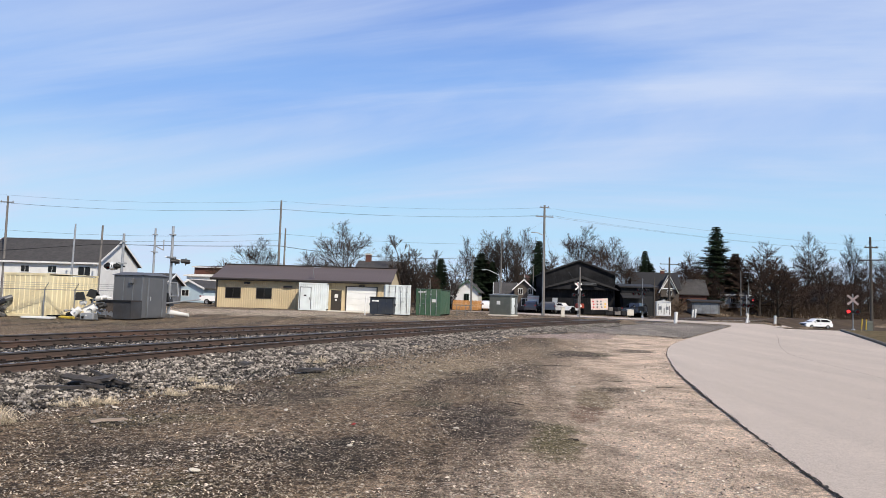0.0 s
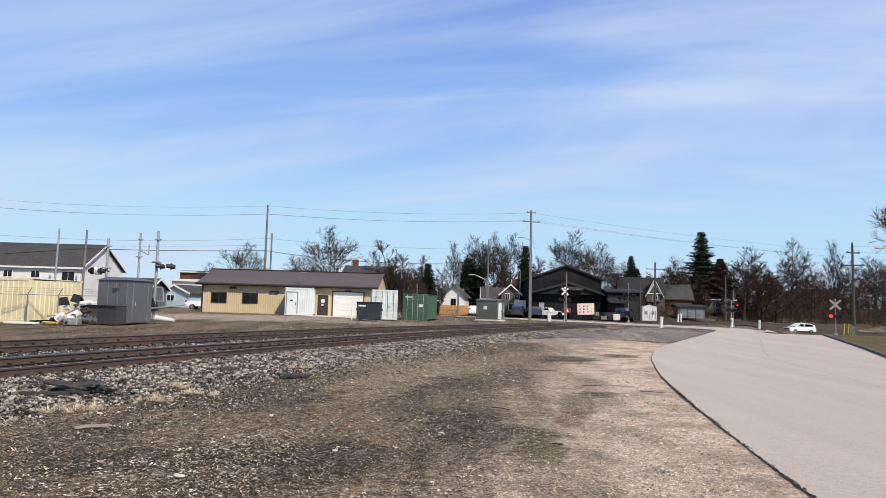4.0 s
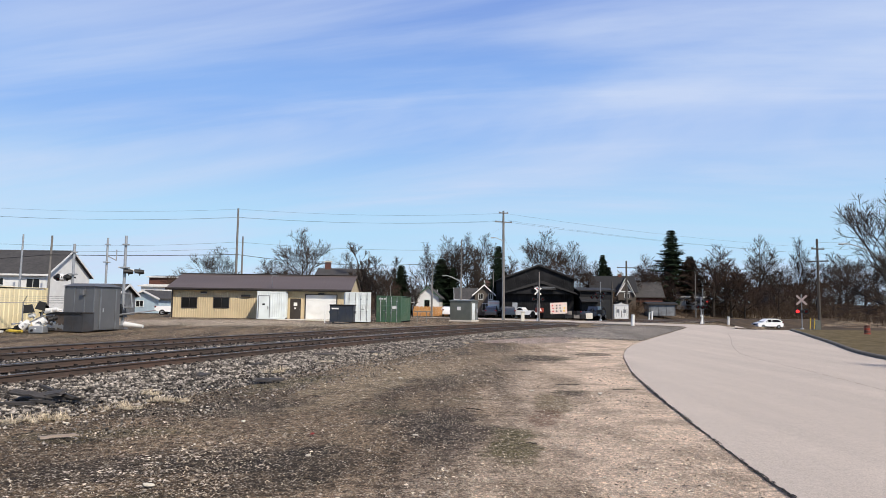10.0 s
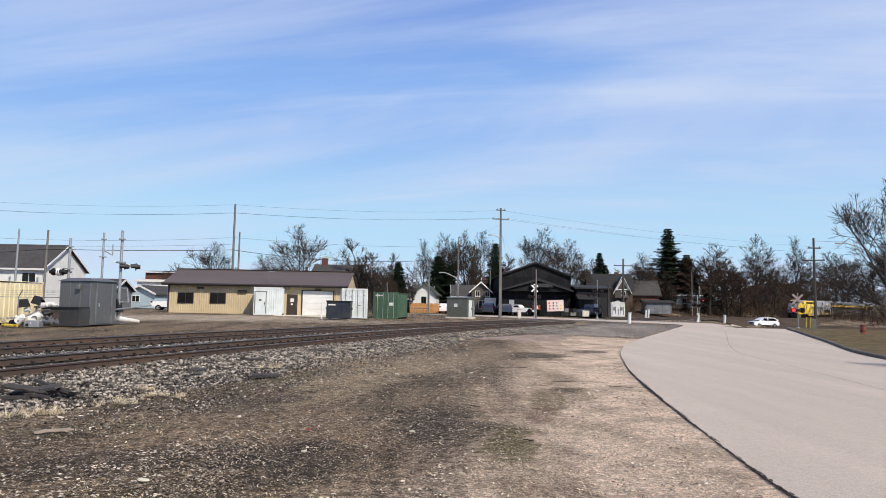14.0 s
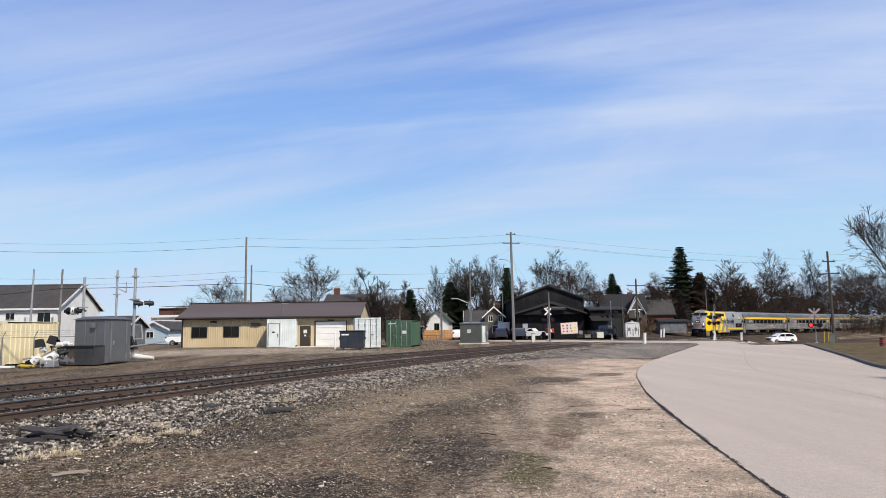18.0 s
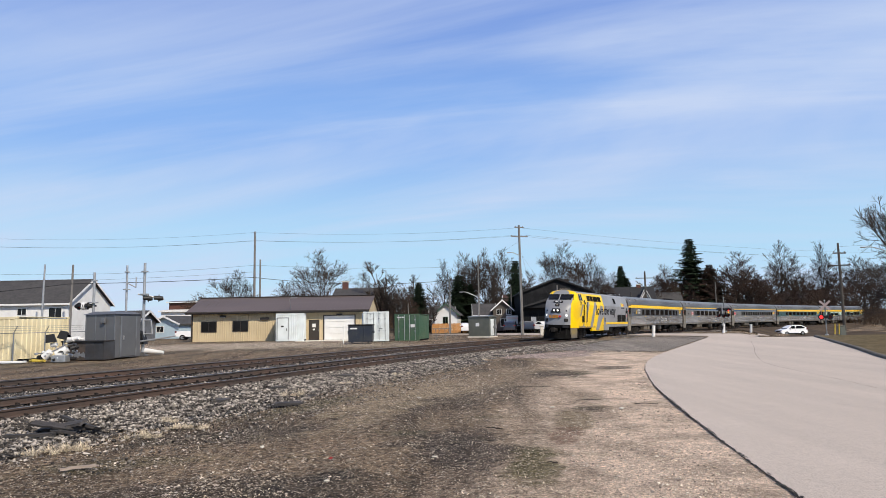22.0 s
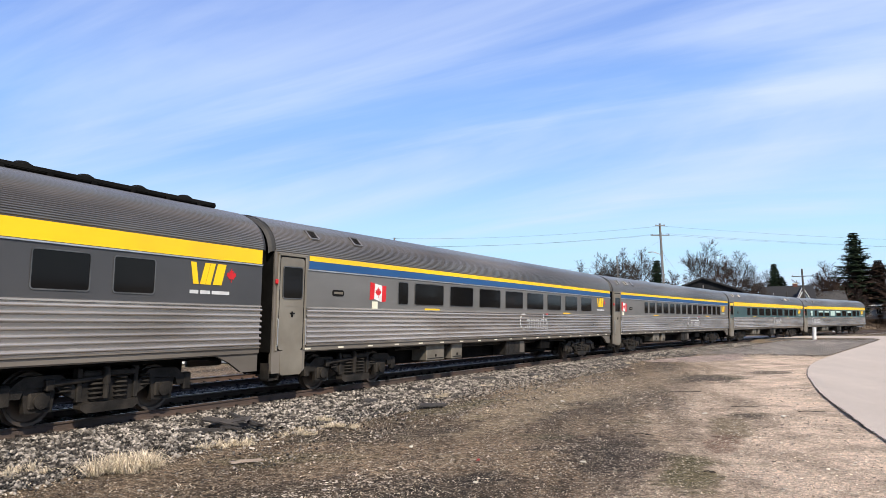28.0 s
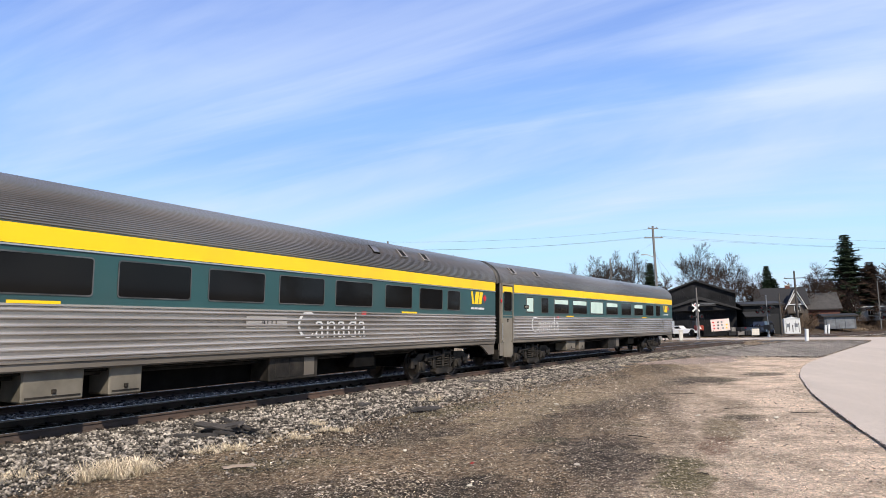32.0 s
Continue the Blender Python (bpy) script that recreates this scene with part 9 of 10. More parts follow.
def bare_tree_meshes(seed, height, spread, trunk_r, bole=0.2, limbs=8, lift=0.10, counts=(7, 6, 5), reach=0.5, stems=1, fine=0.011):
    """Limbs in one mesh, fine twigs in another: a trunk runs on into a leader, arching limbs bear branches, branches bear twigs."""
    rng = random.Random(seed)
    wood, twig = MB(), MB()

    def fork_way(d, az, ang):
        u = d.orthogonal().normalized()
        w = d.cross(u)
        return (d * math.cos(ang) + (u * math.cos(az) + w * math.sin(az)) * math.sin(ang)).normalized()

    def spike(p, d, length, r):
        u = d.orthogonal().normalized() * r
        w = d.cross(u)
        e = p + d * length
        twig.add([tuple(p + u), tuple(p - u * 0.5 + w * 0.87), tuple(p - u * 0.5 - w * 0.87), tuple(e)], [(0, 1, 3), (1, 2, 3), (2, 0, 3)])

    def bough(p, d, length, r, lev):
        """lev 1: limb, 2: branch, 3: sub-branch; its last shoots are twigs."""
        segs = (0, 6, 4, 2)[lev]
        n = counts[lev - 1]
        marks = sorted(rng.uniform(0.22 if lev == 1 else 0.12, 0.98) for _ in range(n))
        q, rr, k = p, r, 0
        az = rng.uniform(0, 6.28)
        for i in range(segs):
            bend = 0.20 if lev == 1 else 0.26
            d = (d + Vector((rng.uniform(-1, 1), rng.uniform(-1, 1), rng.uniform(-0.6, 0.6))) * bend + Vector((0, 0, lift))).normalized()
            nq = q + d * (length / segs)
            r2 = max(r * (1 - 0.85 * (i + 1) / segs), fine * (2.2, 2.2, 1.5, 1.0)[lev])
            (wood if lev == 1 else twig).tube(q, nq, rr, r2, 5 if lev == 1 else 3, False)
            while k < n and marks[k] <= (i + 1) / segs:
                t = marks[k]
                b = q.lerp(nq, min(max(t * segs - i, 0), 1))
                az += 2.4 + rng.uniform(-0.5, 0.5)
                nd = fork_way(d, az, rng.uniform(0.45, 0.95))
                nd = (nd + Vector((0, 0, lift * 1.2))).normalized()
                L = length * (1.05 - 0.55 * t) * rng.uniform(0.42, 0.74)
                rb = max(r * (1 - 0.85 * t) * 0.6, fine * (1.5 if lev == 1 else 1.0))
                if lev == 3:
                    spike(b, nd, L * 1.4, fine * 0.9)
                else:
                    bough(b, nd, L, rb, lev + 1)
                k += 1
            q, rr = nq, r2
        spike(q, d, length * 0.25, rr)
    for k in range(stems):
        if stems > 1:
            a = 6.283 * k / stems + rng.uniform(-0.5, 0.5)
            bough(Vector((0.25 * math.cos(a), 0.25 * math.sin(a), -0.1)), Vector((0.4 * math.cos(a), 0.4 * math.sin(a), 1)).normalized(), height * 0.75, trunk_r, 2)
            continue
        q, d, top = Vector((0, 0, -0.2)), Vector((0, 0, 1)), height * 0.6
        segs, at = 8, 0.0
        marks = sorted(bole + (0.97 - bole) * (i + rng.uniform(0, 0.8)) / limbs for i in range(limbs))
        az, m = rng.uniform(0, 6.28), 0
        for i in range(segs):
            d = (d + Vector((rng.uniform(-1, 1), rng.uniform(-1, 1), 0.5)) * 0.09).normalized()
            nq = q + d * (top / segs)
            r1, r2 = trunk_r * (1 - 0.8 * i / segs), trunk_r * (1 - 0.8 * (i + 1) / segs)
            wood.tube(q, nq, r1 * (1.25 if i == 0 else 1), r2, 8, False)
            while m < limbs and marks[m] <= (i + 1) / segs:
                t = marks[m]
                az += 2.4 + rng.uniform(-0.4, 0.4)
                ang = spread * (1.25 - 0.75 * t) * rng.uniform(0.8, 1.2)
                bough(q.lerp(nq, t * segs - i), fork_way(d, az, ang), height * reach * (1.1 - 0.5 * t) * rng.uniform(0.8, 1.1), r1 * 0.5, 1)
                m += 1
            q = nq
        bough(q, d, height * 0.42, trunk_r * 0.2, 1)
    tip = max(v[2] for v in twig.v)
    for mb in (wood, twig):
        mb.v = [(x * height / tip, y * height / tip, z * height / tip) for x, y, z in mb.v]
    return wood, twig


def fast_mesh(name, mb, material):
    me = bpy.data.meshes.new(name)
    me.from_pydata(mb.v, [], mb.f)
    me.materials.append(material)
    return me


TREES = {}


def tree_kind(key, label, twigs, name="bare_tree", cat="tree", **kw):
    wood, twig = bare_tree_meshes(**kw)
    TREES[key] = (name, label, cat, fast_mesh("trunk", wood, M_BARK) if wood.v else None, fast_mesh("crown", twig, twigs), kw["height"])


tree_kind("broad", "bare broad-crowned tree with fine grey twigs", M_TWIG, seed=1, height=15, spread=1.0, trunk_r=0.34, bole=0.28, limbs=9, lift=0.05, counts=(10, 7, 4), reach=0.58, fine=0.0205)
tree_kind("tall", "tall bare tree with upswept limbs", M_TWIG, seed=2, height=17, spread=0.75, trunk_r=0.36, bole=0.3, limbs=9, lift=0.10, counts=(10, 7, 4), reach=0.54, fine=0.0205)
tree_kind("round", "bare tree with a dense rounded crown", M_REDTWIG, seed=5, height=13, spread=1.15, trunk_r=0.28, bole=0.2, limbs=11, lift=0.04, counts=(10, 6, 5), reach=0.54, fine=0.024)
tree_kind("slim", "slim bare tree with upright twigs", M_TWIG, seed=8, height=12, spread=0.6, trunk_r=0.14, bole=0.22, limbs=8, lift=0.16, counts=(8, 6, 4), reach=0.42, fine=0.022)
tree_kind("young", "thin bare tree in a leafless thicket", M_REDTWIG, seed=31, height=9, spread=0.9, trunk_r=0.10, bole=0.2, limbs=7, lift=0.08, counts=(5, 4, 3), reach=0.55, fine=0.03)
tree_kind("shrub", "bare brown shrub with many stems", M_BRUSH, name="bare_shrub", cat="shrub", seed=13, height=4.5, spread=0.5, trunk_r=0.03, stems=11, lift=0.06, counts=(6, 7, 4), fine=0.018)


def plant(key, x, y, h, turn, z=None, wide=1.0, label=None):
    name, lab, cat, wood, crown, h0 = TREES[key]
    t = thing(name, label or lab, cat, Matrix.Translation((x, y, ground_z(x, y) if z is None else z)) @ pose(0, 0, 0, 0, 0, turn), "background " + cat + "s")
    t.scale = (wide * h / h0, wide * h / h0, h / h0)
    if wood:
        part("trunk", wood, None, t)
    part("crown" if wood else "clump", crown, None, t)
    return t


def brush(label, x0, x1, y0, y1, n, h0, h1, seed, keep=lambda x, y: True):
    """Tangled dry stems over a stretch of ground, too many to count."""
    rng = random.Random(seed)
    mb = MB()
    for i in range(n):
        x, y = rng.uniform(x0, x1), rng.uniform(y0, y1)
        if not keep(x, y) or noise.noise(Vector((x * 0.11, y * 0.11, seed))) < rng.uniform(-0.55, 0.25):
            continue
        p = Vector((x, y, ground_z(x, y) - 0.05))
        h = rng.uniform(h0, h1) * (0.75 + 0.6 * noise.noise(Vector((x * 0.2, y * 0.2, 3))))
        d = Vector((rng.uniform(-0.45, 0.45), rng.uniform(-0.45, 0.45), 1)).normalized()
        m = p + d * h * 0.5
        e = m + (d + Vector((rng.uniform(-0.5, 0.5), rng.uniform(-0.5, 0.5), 0))).normalized() * h * 0.5
        mb.tube(p, m, 0.03, 0.022, 3, False).tube(m, e, 0.022, 0.01, 3, False)
        for j in range(4):
            a = p.lerp(m, rng.uniform(0.2, 1)) if j % 2 else m.lerp(e, rng.uniform(0, 0.8))
            mb.tube(a, a + (d + Vector((rng.uniform(-1, 1), rng.uniform(-1, 1), rng.uniform(-0.2, 0.5)))).normalized() * h * rng.uniform(0.2, 0.42), 0.017, 0.008, 3, False)
    tagged(new("brush", fast_mesh("brush", mb, M_BRUSH)), label, "brush", kind="stuff")


def spruce_mesh(seed, height, width, droop=0.35):
    rng = random.Random(seed)
    vs, fs = [], []
    z = height * 0.05
    while z < height * 0.985:
        u = z / height
        rad = width * (1 - u) ** 0.8 * rng.uniform(0.5, 1.2) + 0.12
        n = 11 if u < 0.7 else 7
        a0 = rng.random() * 6.28
        for i in range(n):
            a = a0 + 6.283 * i / n + rng.uniform(-0.25, 0.25)
            L = rad * rng.uniform(0.6, 1.15)
            ca, sa = math.cos(a), math.sin(a)
            m = max(4, int(L / 0.26))
            for j in range(m):
                t = (j + 0.4) / m
                px, py, pz = ca * L * t, sa * L * t, z - droop * L * t * (1.1 - 0.5 * t) + 0.1 * L * t * t
                w = 0.7 * (1 - 0.5 * t) * (0.45 + 0.55 * min(1, rad))
                for s in (-1, 1, 0):
                    b = a + s * rng.uniform(0.5, 1.1)
                    ex, ey = math.cos(b) * w * rng.uniform(0.8, 1.5), math.sin(b) * w * rng.uniform(0.8, 1.5)
                    k = len(vs)
                    vs += [(px - sa * 0.2, py + ca * 0.2, pz), (px + sa * 0.2, py - ca * 0.2, pz + 0.08), (px + ex, py + ey, pz - w * rng.uniform(0.15, 0.7))]
                    fs.append((k, k + 1, k + 2))
        z += height * 0.016 + 0.08
    me = bpy.data.meshes.new("needles")
    me.from_pydata(vs, [], fs)
    return me


def trees():
    sp = spruce_mesh(3, 16, 4.6)
    sp.materials.append(M_NEEDLE)
    sn = spruce_mesh(9, 12, 2.9, 0.25)
    sn.materials.append(M_NEEDLE)
    sr = spruce_mesh(21, 12, 4.6, 0.15)
    sr.materials.append(M_NEEDLE_R)
    trunk = fast_mesh("trunk", MB().tube((0, 0, -0.3), (0, 0, 15.4), 0.3, 0.03, 8), M_BARK)
    for me, h0, x, y, h, wide, lab in ((sp, 16, 53.6, 165, 18.6, 1.5, "tall dark green spruce with drooping boughs"), (sr, 12, 57.2, 163, 13.2, 1.5, "rust-brown conifer beside the spruce"), (sn, 12, 36.4, 160, 11.6, 1.3, "thin dark conifer behind the house"), (sn, 12, 38.2, 163, 9.0, 1.9, "dim brown-green conifer behind the house"), (sn, 12, -7.9, 138, 9.6, 1.8, "dark green conifer behind the containers"), (sn, 12, -0.1, 138, 10.6, 2.0, "dark green conifer behind the cottage"), (sn, 12, 2.2, 141, 8.5, 1.6, "dark green conifer behind the cottage"), (sn, 12, 10.4, 130, 12.6, 1.3, "narrow dark conifer beside the pole"), (sn, 12, -106.5, 140, 9.0, 1.5, "dark conifer beyond the yard"), (sn, 12, -120.5, 142, 8.0, 1.5, "dark conifer beyond the yard")):
        t = thing("spruce_tree", lab, "tree", pose(x, y, ground_z(x, y)), "conifers")
        t.scale = (wide * h / h0, wide * h / h0, h / h0)
        part("trunk", trunk, None, t, m=Matrix.Diagonal((1, 1, h0 / 16, 1)))
        part("needles", me, None, t)
    # (kind, x, y, height, width)
    for i, (k, x, y, h, w) in enumerate((
            ("broad", -42, 130, 12.5, 1.0), ("round", -50, 134, 8.5, 1.2), ("broad", -33, 136, 10.5, 1.1), ("broad", -23.8, 124, 15.2, 1.1), ("tall", -16.3, 120, 11.0, 1.1), ("round", -28, 130, 8.5, 1.3), ("round", -9.8, 116, 8.5, 1.0), ("slim", -4.5, 112, 6.5, 1.2), ("slim", -10.7, 99, 10.6, 1.5), ("slim", -8.9, 97, 8.5, 1.6), ("round", -12.0, 100, 7.0, 1.0),
            ("tall", -3.4, 150, 14.0, 1.0), ("broad", 1.6, 152, 15.2, 0.9), ("tall", 5.5, 148, 15.5, 0.9), ("broad", 9.5, 152, 15.5, 0.8), ("slim", -10.5, 150, 11, 1.4), ("round", 14.0, 150, 10.5, 1.0), ("slim", 0.5, 144, 12.5, 1.3), ("tall", 3.0, 146, 13.5, 1.0), ("slim", 7.6, 145, 13.0, 1.3),
            ("broad", 21.5, 150, 16.3, 0.95), ("broad", 27.0, 152, 14.2, 1.0), ("round", 24.0, 148, 13.0, 0.9), ("round", 31.0, 154, 10.0, 1.0), ("broad", 38.0, 172, 11.0, 1.0), ("round", 48.5, 168, 12.5, 1.0), ("round", 51.5, 164, 11.0, 1.0),
            ("round", 61.3, 160, 17.0, 1.3), ("round", 66.5, 163, 14.0, 1.25), ("round", 57.5, 172, 13.5, 1.2), ("round", 69.8, 174, 14.5, 1.15), ("tall", 83.4, 186, 21.0, 1.2), ("tall", 101.4, 201, 22.0, 1.0), ("broad", 126.5, 222, 18.5, 1.0), ("broad", 131.9, 234, 18.5, 1.25), ("broad", 76.0, 182, 11.0, 1.1), ("round", 64.6, 168, 11.0, 1.1), ("round", 71.0, 166, 12.5, 1.2), ("round", 87.5, 184, 13.0, 1.2), ("round", 96.0, 192, 12.0, 1.2), ("round", 106.0, 200, 13.5, 1.2), ("round", 114.0, 206, 14.0, 1.2), ("broad", 91.0, 196, 12.0, 1.1), ("round", 110, 212, 12.0, 1.1), ("broad", 146, 244, 16.0, 1.2), ("round", 46.0, 158, 10.5, 1.1), ("tall", 124, 216, 15.0, 1.0),
            ("broad", 48.7, 76, 17.4, 0.95), ("round", 51.5, 79, 11.5, 1.0), ("round", 55.0, 84, 12.5, 1.0), ("tall", 22.8, 15.0, 12.0, 1.0), ("broad", 53.5, 78, 13.0, 0.9), ("round", 47.5, 69, 8.0, 0.8), ("slim", 46.0, 70, 7.5, 1.2), ("broad", 60, 86, 12.0, 0.9), ("tall", 56, 74, 15, 0.9), ("round", 52, 64, 10, 1.0), ("tall", 68, 66, 14, 0.9), ("broad", 58, 54, 12, 0.9),
            ("round", -112, 140, 9, 1.0), ("round", -124, 142, 8, 1.0), ("broad", -80, 150, 9, 1.0), ("broad", -95, 160, 10, 1.0))):
        plant(k, x, y, h, i * 67.0, wide=w)
    rng = random.Random(41)
    for i in range(64):
        p = on_track(rng.uniform(118, 330), -rng.uniform(13, 46))
        if p.x > 52:
            plant("young", p.x, p.y, rng.uniform(4.5, 8.5), i * 49.0, wide=rng.uniform(1.1, 1.6))
    for i in range(44):
        x, y = rng.uniform(-45, 56), rng.uniform(156, 180)
        plant("young", x, y, rng.uniform(5.5, 9), i * 53.0, wide=rng.uniform(1.0, 1.4))
    rng = random.Random(17)
    spots = [tuple(on_track(rng.uniform(108, 300), -rng.uniform(9.5, 26)).to_2d()) for _ in range(56)] + [(rng.uniform(42, 60), rng.uniform(60, 80)) for _ in range(20)] + [(rng.uniform(-16, 14), rng.uniform(140, 156)) for _ in range(22)] + [(rng.uniform(22, 60), rng.uniform(152, 172)) for _ in range(30)] + [(rng.uniform(-60, -14), rng.uniform(138, 150)) for _ in range(20)]
    for i, (x, y) in enumerate(spots):
        d = min((x - a) ** 2 + (y - b) ** 2 for a, b in zip(_CX, _CY)) ** 0.5
        if d < 8 or (y < 90 and x / y < 0.64) or (y > 90 and x > 44 and track_offset(x, y)[1] > -8):
            continue
        plant("shrub", x, y, rng.uniform(2.0, 4.2), rng.uniform(0, 360), wide=rng.uniform(1.0, 1.5))
    off = lambda x, y: -32 < track_offset(x, y)[1] < -8.8
    brush("tangled dry brown brush on the bank behind the crossing", 42, 150, 122, 240, 16000, 0.6, 1.8, 3, off)
    brush("tangled dry brown brush under the roadside trees", 41, 62, 58, 82, 900, 0.5, 1.8, 5, lambda x, y: x / y > 0.63)
    brush("dim leafless thicket behind the houses", -70, 130, 160, 188, 9000, 2.5, 5.5, 7)
    brush("tangled dry brown brush before the bungalows", 52, 150, 136, 240, 8000, 1.2, 3.0, 11, off)


trees()

# ---- stones, grass and litter on the ground ----
def scatter(name, pts, sizes, seed, material, label, category, flat=0.7, fine=True, shell=False):
    """Many small stones as one mesh: pts are their places, sizes their radii."""
    rng = np.random.default_rng(seed)
    if fine:
        g = (1 + 5 ** 0.5) / 2
        bv = np.array([(-1, g, 0), (1, g, 0), (-1, -g, 0), (1, -g, 0), (0, -1, g), (0, 1, g), (0, -1, -g), (0, 1, -g), (g, 0, -1), (g, 0, 1), (-g, 0, -1), (-g, 0, 1)]) / 1.9
        bf = np.array([(0, 11, 5), (0, 5, 1), (0, 1, 7), (0, 7, 10), (0, 10, 11), (1, 5, 9), (5, 11, 4), (11, 10, 2), (10, 7, 6), (7, 1, 8), (3, 9, 4), (3, 4, 2), (3, 2, 6), (3, 6, 8), (3, 8, 9), (4, 9, 5), (2, 4, 11), (6, 2, 10), (8, 6, 7), (9, 8, 1)])
    else:
        bv = np.array([(1, 0, 0), (-1, 0, 0), (0, 1, 0), (0, -1, 0), (0, 0, 1), (0, 0, -1)], float)
        bf = np.array([(0, 2, 4), (2, 1, 4), (1, 3, 4), (3, 0, 4), (2, 0, 5), (1, 2, 5), (3, 1, 5), (0, 3, 5)])
    if shell:
        bv, bf = bv[:5], bf[:4]
    n, k = len(pts), len(bv)
    v = bv[None] * (1 + rng.uniform(-0.28, 0.28, (n, k, 3)))
    sc = rng.uniform(0.6, 1.3, (n, 1, 3))
    v = v * sc
    q = rng.normal(size=(n, 4)) * ((1, 0.14, 0.14, 1) if shell else (1, 1, 1, 1))
    q /= np.linalg.norm(q, axis=1)[:, None]
    w, x, y, z = q.T
    R = np.stack([np.stack([1 - 2 * (y * y + z * z), 2 * (x * y - w * z), 2 * (x * z + w * y)], 1), np.stack([2 * (x * y + w * z), 1 - 2 * (x * x + z * z), 2 * (y * z - w * x)], 1), np.stack([2 * (x * z - w * y), 2 * (y * z + w * x), 1 - 2 * (x * x + y * y)], 1)], 1)
    v = np.einsum("nij,nkj->nki", R, v) * np.asarray(sizes)[:, None, None]
    v[:, :, 2] *= flat
    v = (v + np.asarray(pts)[:, None, :]).reshape(-1, 3)
    f = (bf[None] + (np.arange(n) * k)[:, None, None]).reshape(-1)
    me = bpy.data.meshes.new(name)
    me.vertices.add(len(v))
    me.vertices.foreach_set("co", v.ravel())
    nf = len(f) // 3
    me.loops.add(len(f))
    me.loops.foreach_set("vertex_index", f)
    me.polygons.add(nf)
    me.polygons.foreach_set("loop_start", np.arange(nf) * 3)
    me.update(calc_edges=True)
    me.validate()
    me.materials.append(material)
    return tagged(new(name, me), label, category, kind="stuff")


M_RUBBLE = mat("dusty_rubble", (0.34, 0.275, 0.205), (0.16, 0.125, 0.092), 0.95, scale=4, island=0.5, spec=0.15)


def make_stones():
    rng = np.random.default_rng(4)
    s_near = np.arange(-40, 130, 0.5)

    def on_bed(s, o, lift):
        x, y, t = np.interp(s, _S, _CX), np.interp(s, _S, _CY), np.interp(s, _S, _CT)
        grid_o = np.linspace(-8.6, 4.3, 128)
        grid_z = np.array([bed_z(0, a) for a in grid_o])
        px, py = x + o * np.cos(t), y - o * np.sin(t)
        z = np.maximum(np.interp(o, grid_o, grid_z), 0.0)
        for i in np.nonzero(o > 3.2)[0]:
            z[i] = max(z[i], ground_z(px[i], py[i])) if o[i] < 3.9 else ground_z(px[i], py[i]) - 0.015
        return np.stack([px, py, z + lift], 1)
    edge_y = np.array([p.y for p in ROAD_LEFT if p.y < 67])
    edge_x = np.array([p.x for p in ROAD_LEFT if p.y < 67])
    order = np.argsort(edge_y)
    edge_y, edge_x = edge_y[order], edge_x[order]
    pts, rad = [], []
    for s0, s1, o0, o1, n, r0, r1 in ((-16, 4, 0.86, 3.3, 20000, 0.02, 0.046), (4, 16, 0.86, 3.2, 12000, 0.022, 0.05), (-16, 24, 2.9, 4.3, 7000, 0.015, 0.042), (-16, 20, 3.6, 6.0, 2600, 0.012, 0.032)):
        s, o = rng.uniform(s0, s1, n), o0 + (o1 - o0) * rng.uniform(0, 1, n) ** 1.15
        r = rng.uniform(r0, r1, n)
        pts.append(on_bed(s, o, r * np.where(o < 3.0, rng.uniform(0.1, 0.8, n), 0.25)))
        rad.append(r)
    scatter("ballast_stones", np.concatenate(pts), np.concatenate(rad), 1, M_STONE, "loose crushed grey-white ballast stones by the rail", "ballast", flat=0.85, fine=False)
    pts, rad = [], []
    for s0, s1, o0, o1, n, r0, r1 in ((16, 34, 0.86, 3.2, 8000, 0.03, 0.06), (34, 62, 0.86, 3.2, 6000, 0.04, 0.08), (-18, 40, -0.66, 0.66, 5500, 0.025, 0.05), (-18, 40, -4.3, -0.84, 10000, 0.025, 0.05), (-18, 40, -5.75, -4.45, 2500, 0.03, 0.05), (-18, 50, -7.6, -5.95, 3500, 0.03, 0.055), (96, 125, 0.8, 3.0, 1500, 0.05, 0.1), (34, 66, 3.2, 16.0, 9000, 0.02, 0.055)):
        s, o = rng.uniform(s0, s1, n), rng.uniform(o0, o1, n)
        r = rng.uniform(r0, r1, n)
        q = on_bed(s, o, r * 0.3)
        clear = (o < 3.3) | (q[:, 0] < np.interp(q[:, 1], edge_y, edge_x) - 0.1)
        pts.append(q[clear])
        rad.append(r[clear])
    scatter("ballast_stones", np.concatenate(pts), np.concatenate(rad), 2, M_STONE, "crushed grey ballast stones between and along the tracks", "ballast", fine=False)
    # clods and pale rubble in the yard beyond the far track
    n = 5000
    s, o = rng.uniform(-24, 48, n), -8.4 - 6.5 * rng.uniform(0, 1, n) ** 1.6
    heap = np.array([noise.noise(Vector((a * 0.16, b * 0.4, 2.0))) for a, b in zip(s, o)])
    far = heap > rng.uniform(-0.5, 0.3, n)
    s, o = s[far], o[far]
    r = 0.018 + 0.05 * rng.uniform(0, 1, len(s)) ** 5
    scatter("rubble", on_bed(s, o, r * 0.2), r, 6, M_RUBBLE, "pale rubble and clods on the yard's dirt", "rubble", flat=0.5, fine=False)
    # gravel strewn over the dirt, thinning with distance
    n = 170000
    d = 3.2 * (46 / 3.2) ** rng.uniform(0, 1, n)
    a = np.radians(rng.uniform(-58, 26, n))
    x, y = d * np.sin(a), d * np.cos(a)
    keep = x < np.interp(y, edge_y, edge_x) - 0.04
    cx = np.interp(y, _CY, _CX)
    th = np.interp(y, _CY, _CT)
    off = (x - cx) * np.cos(th)
    keep &= off > 3.0
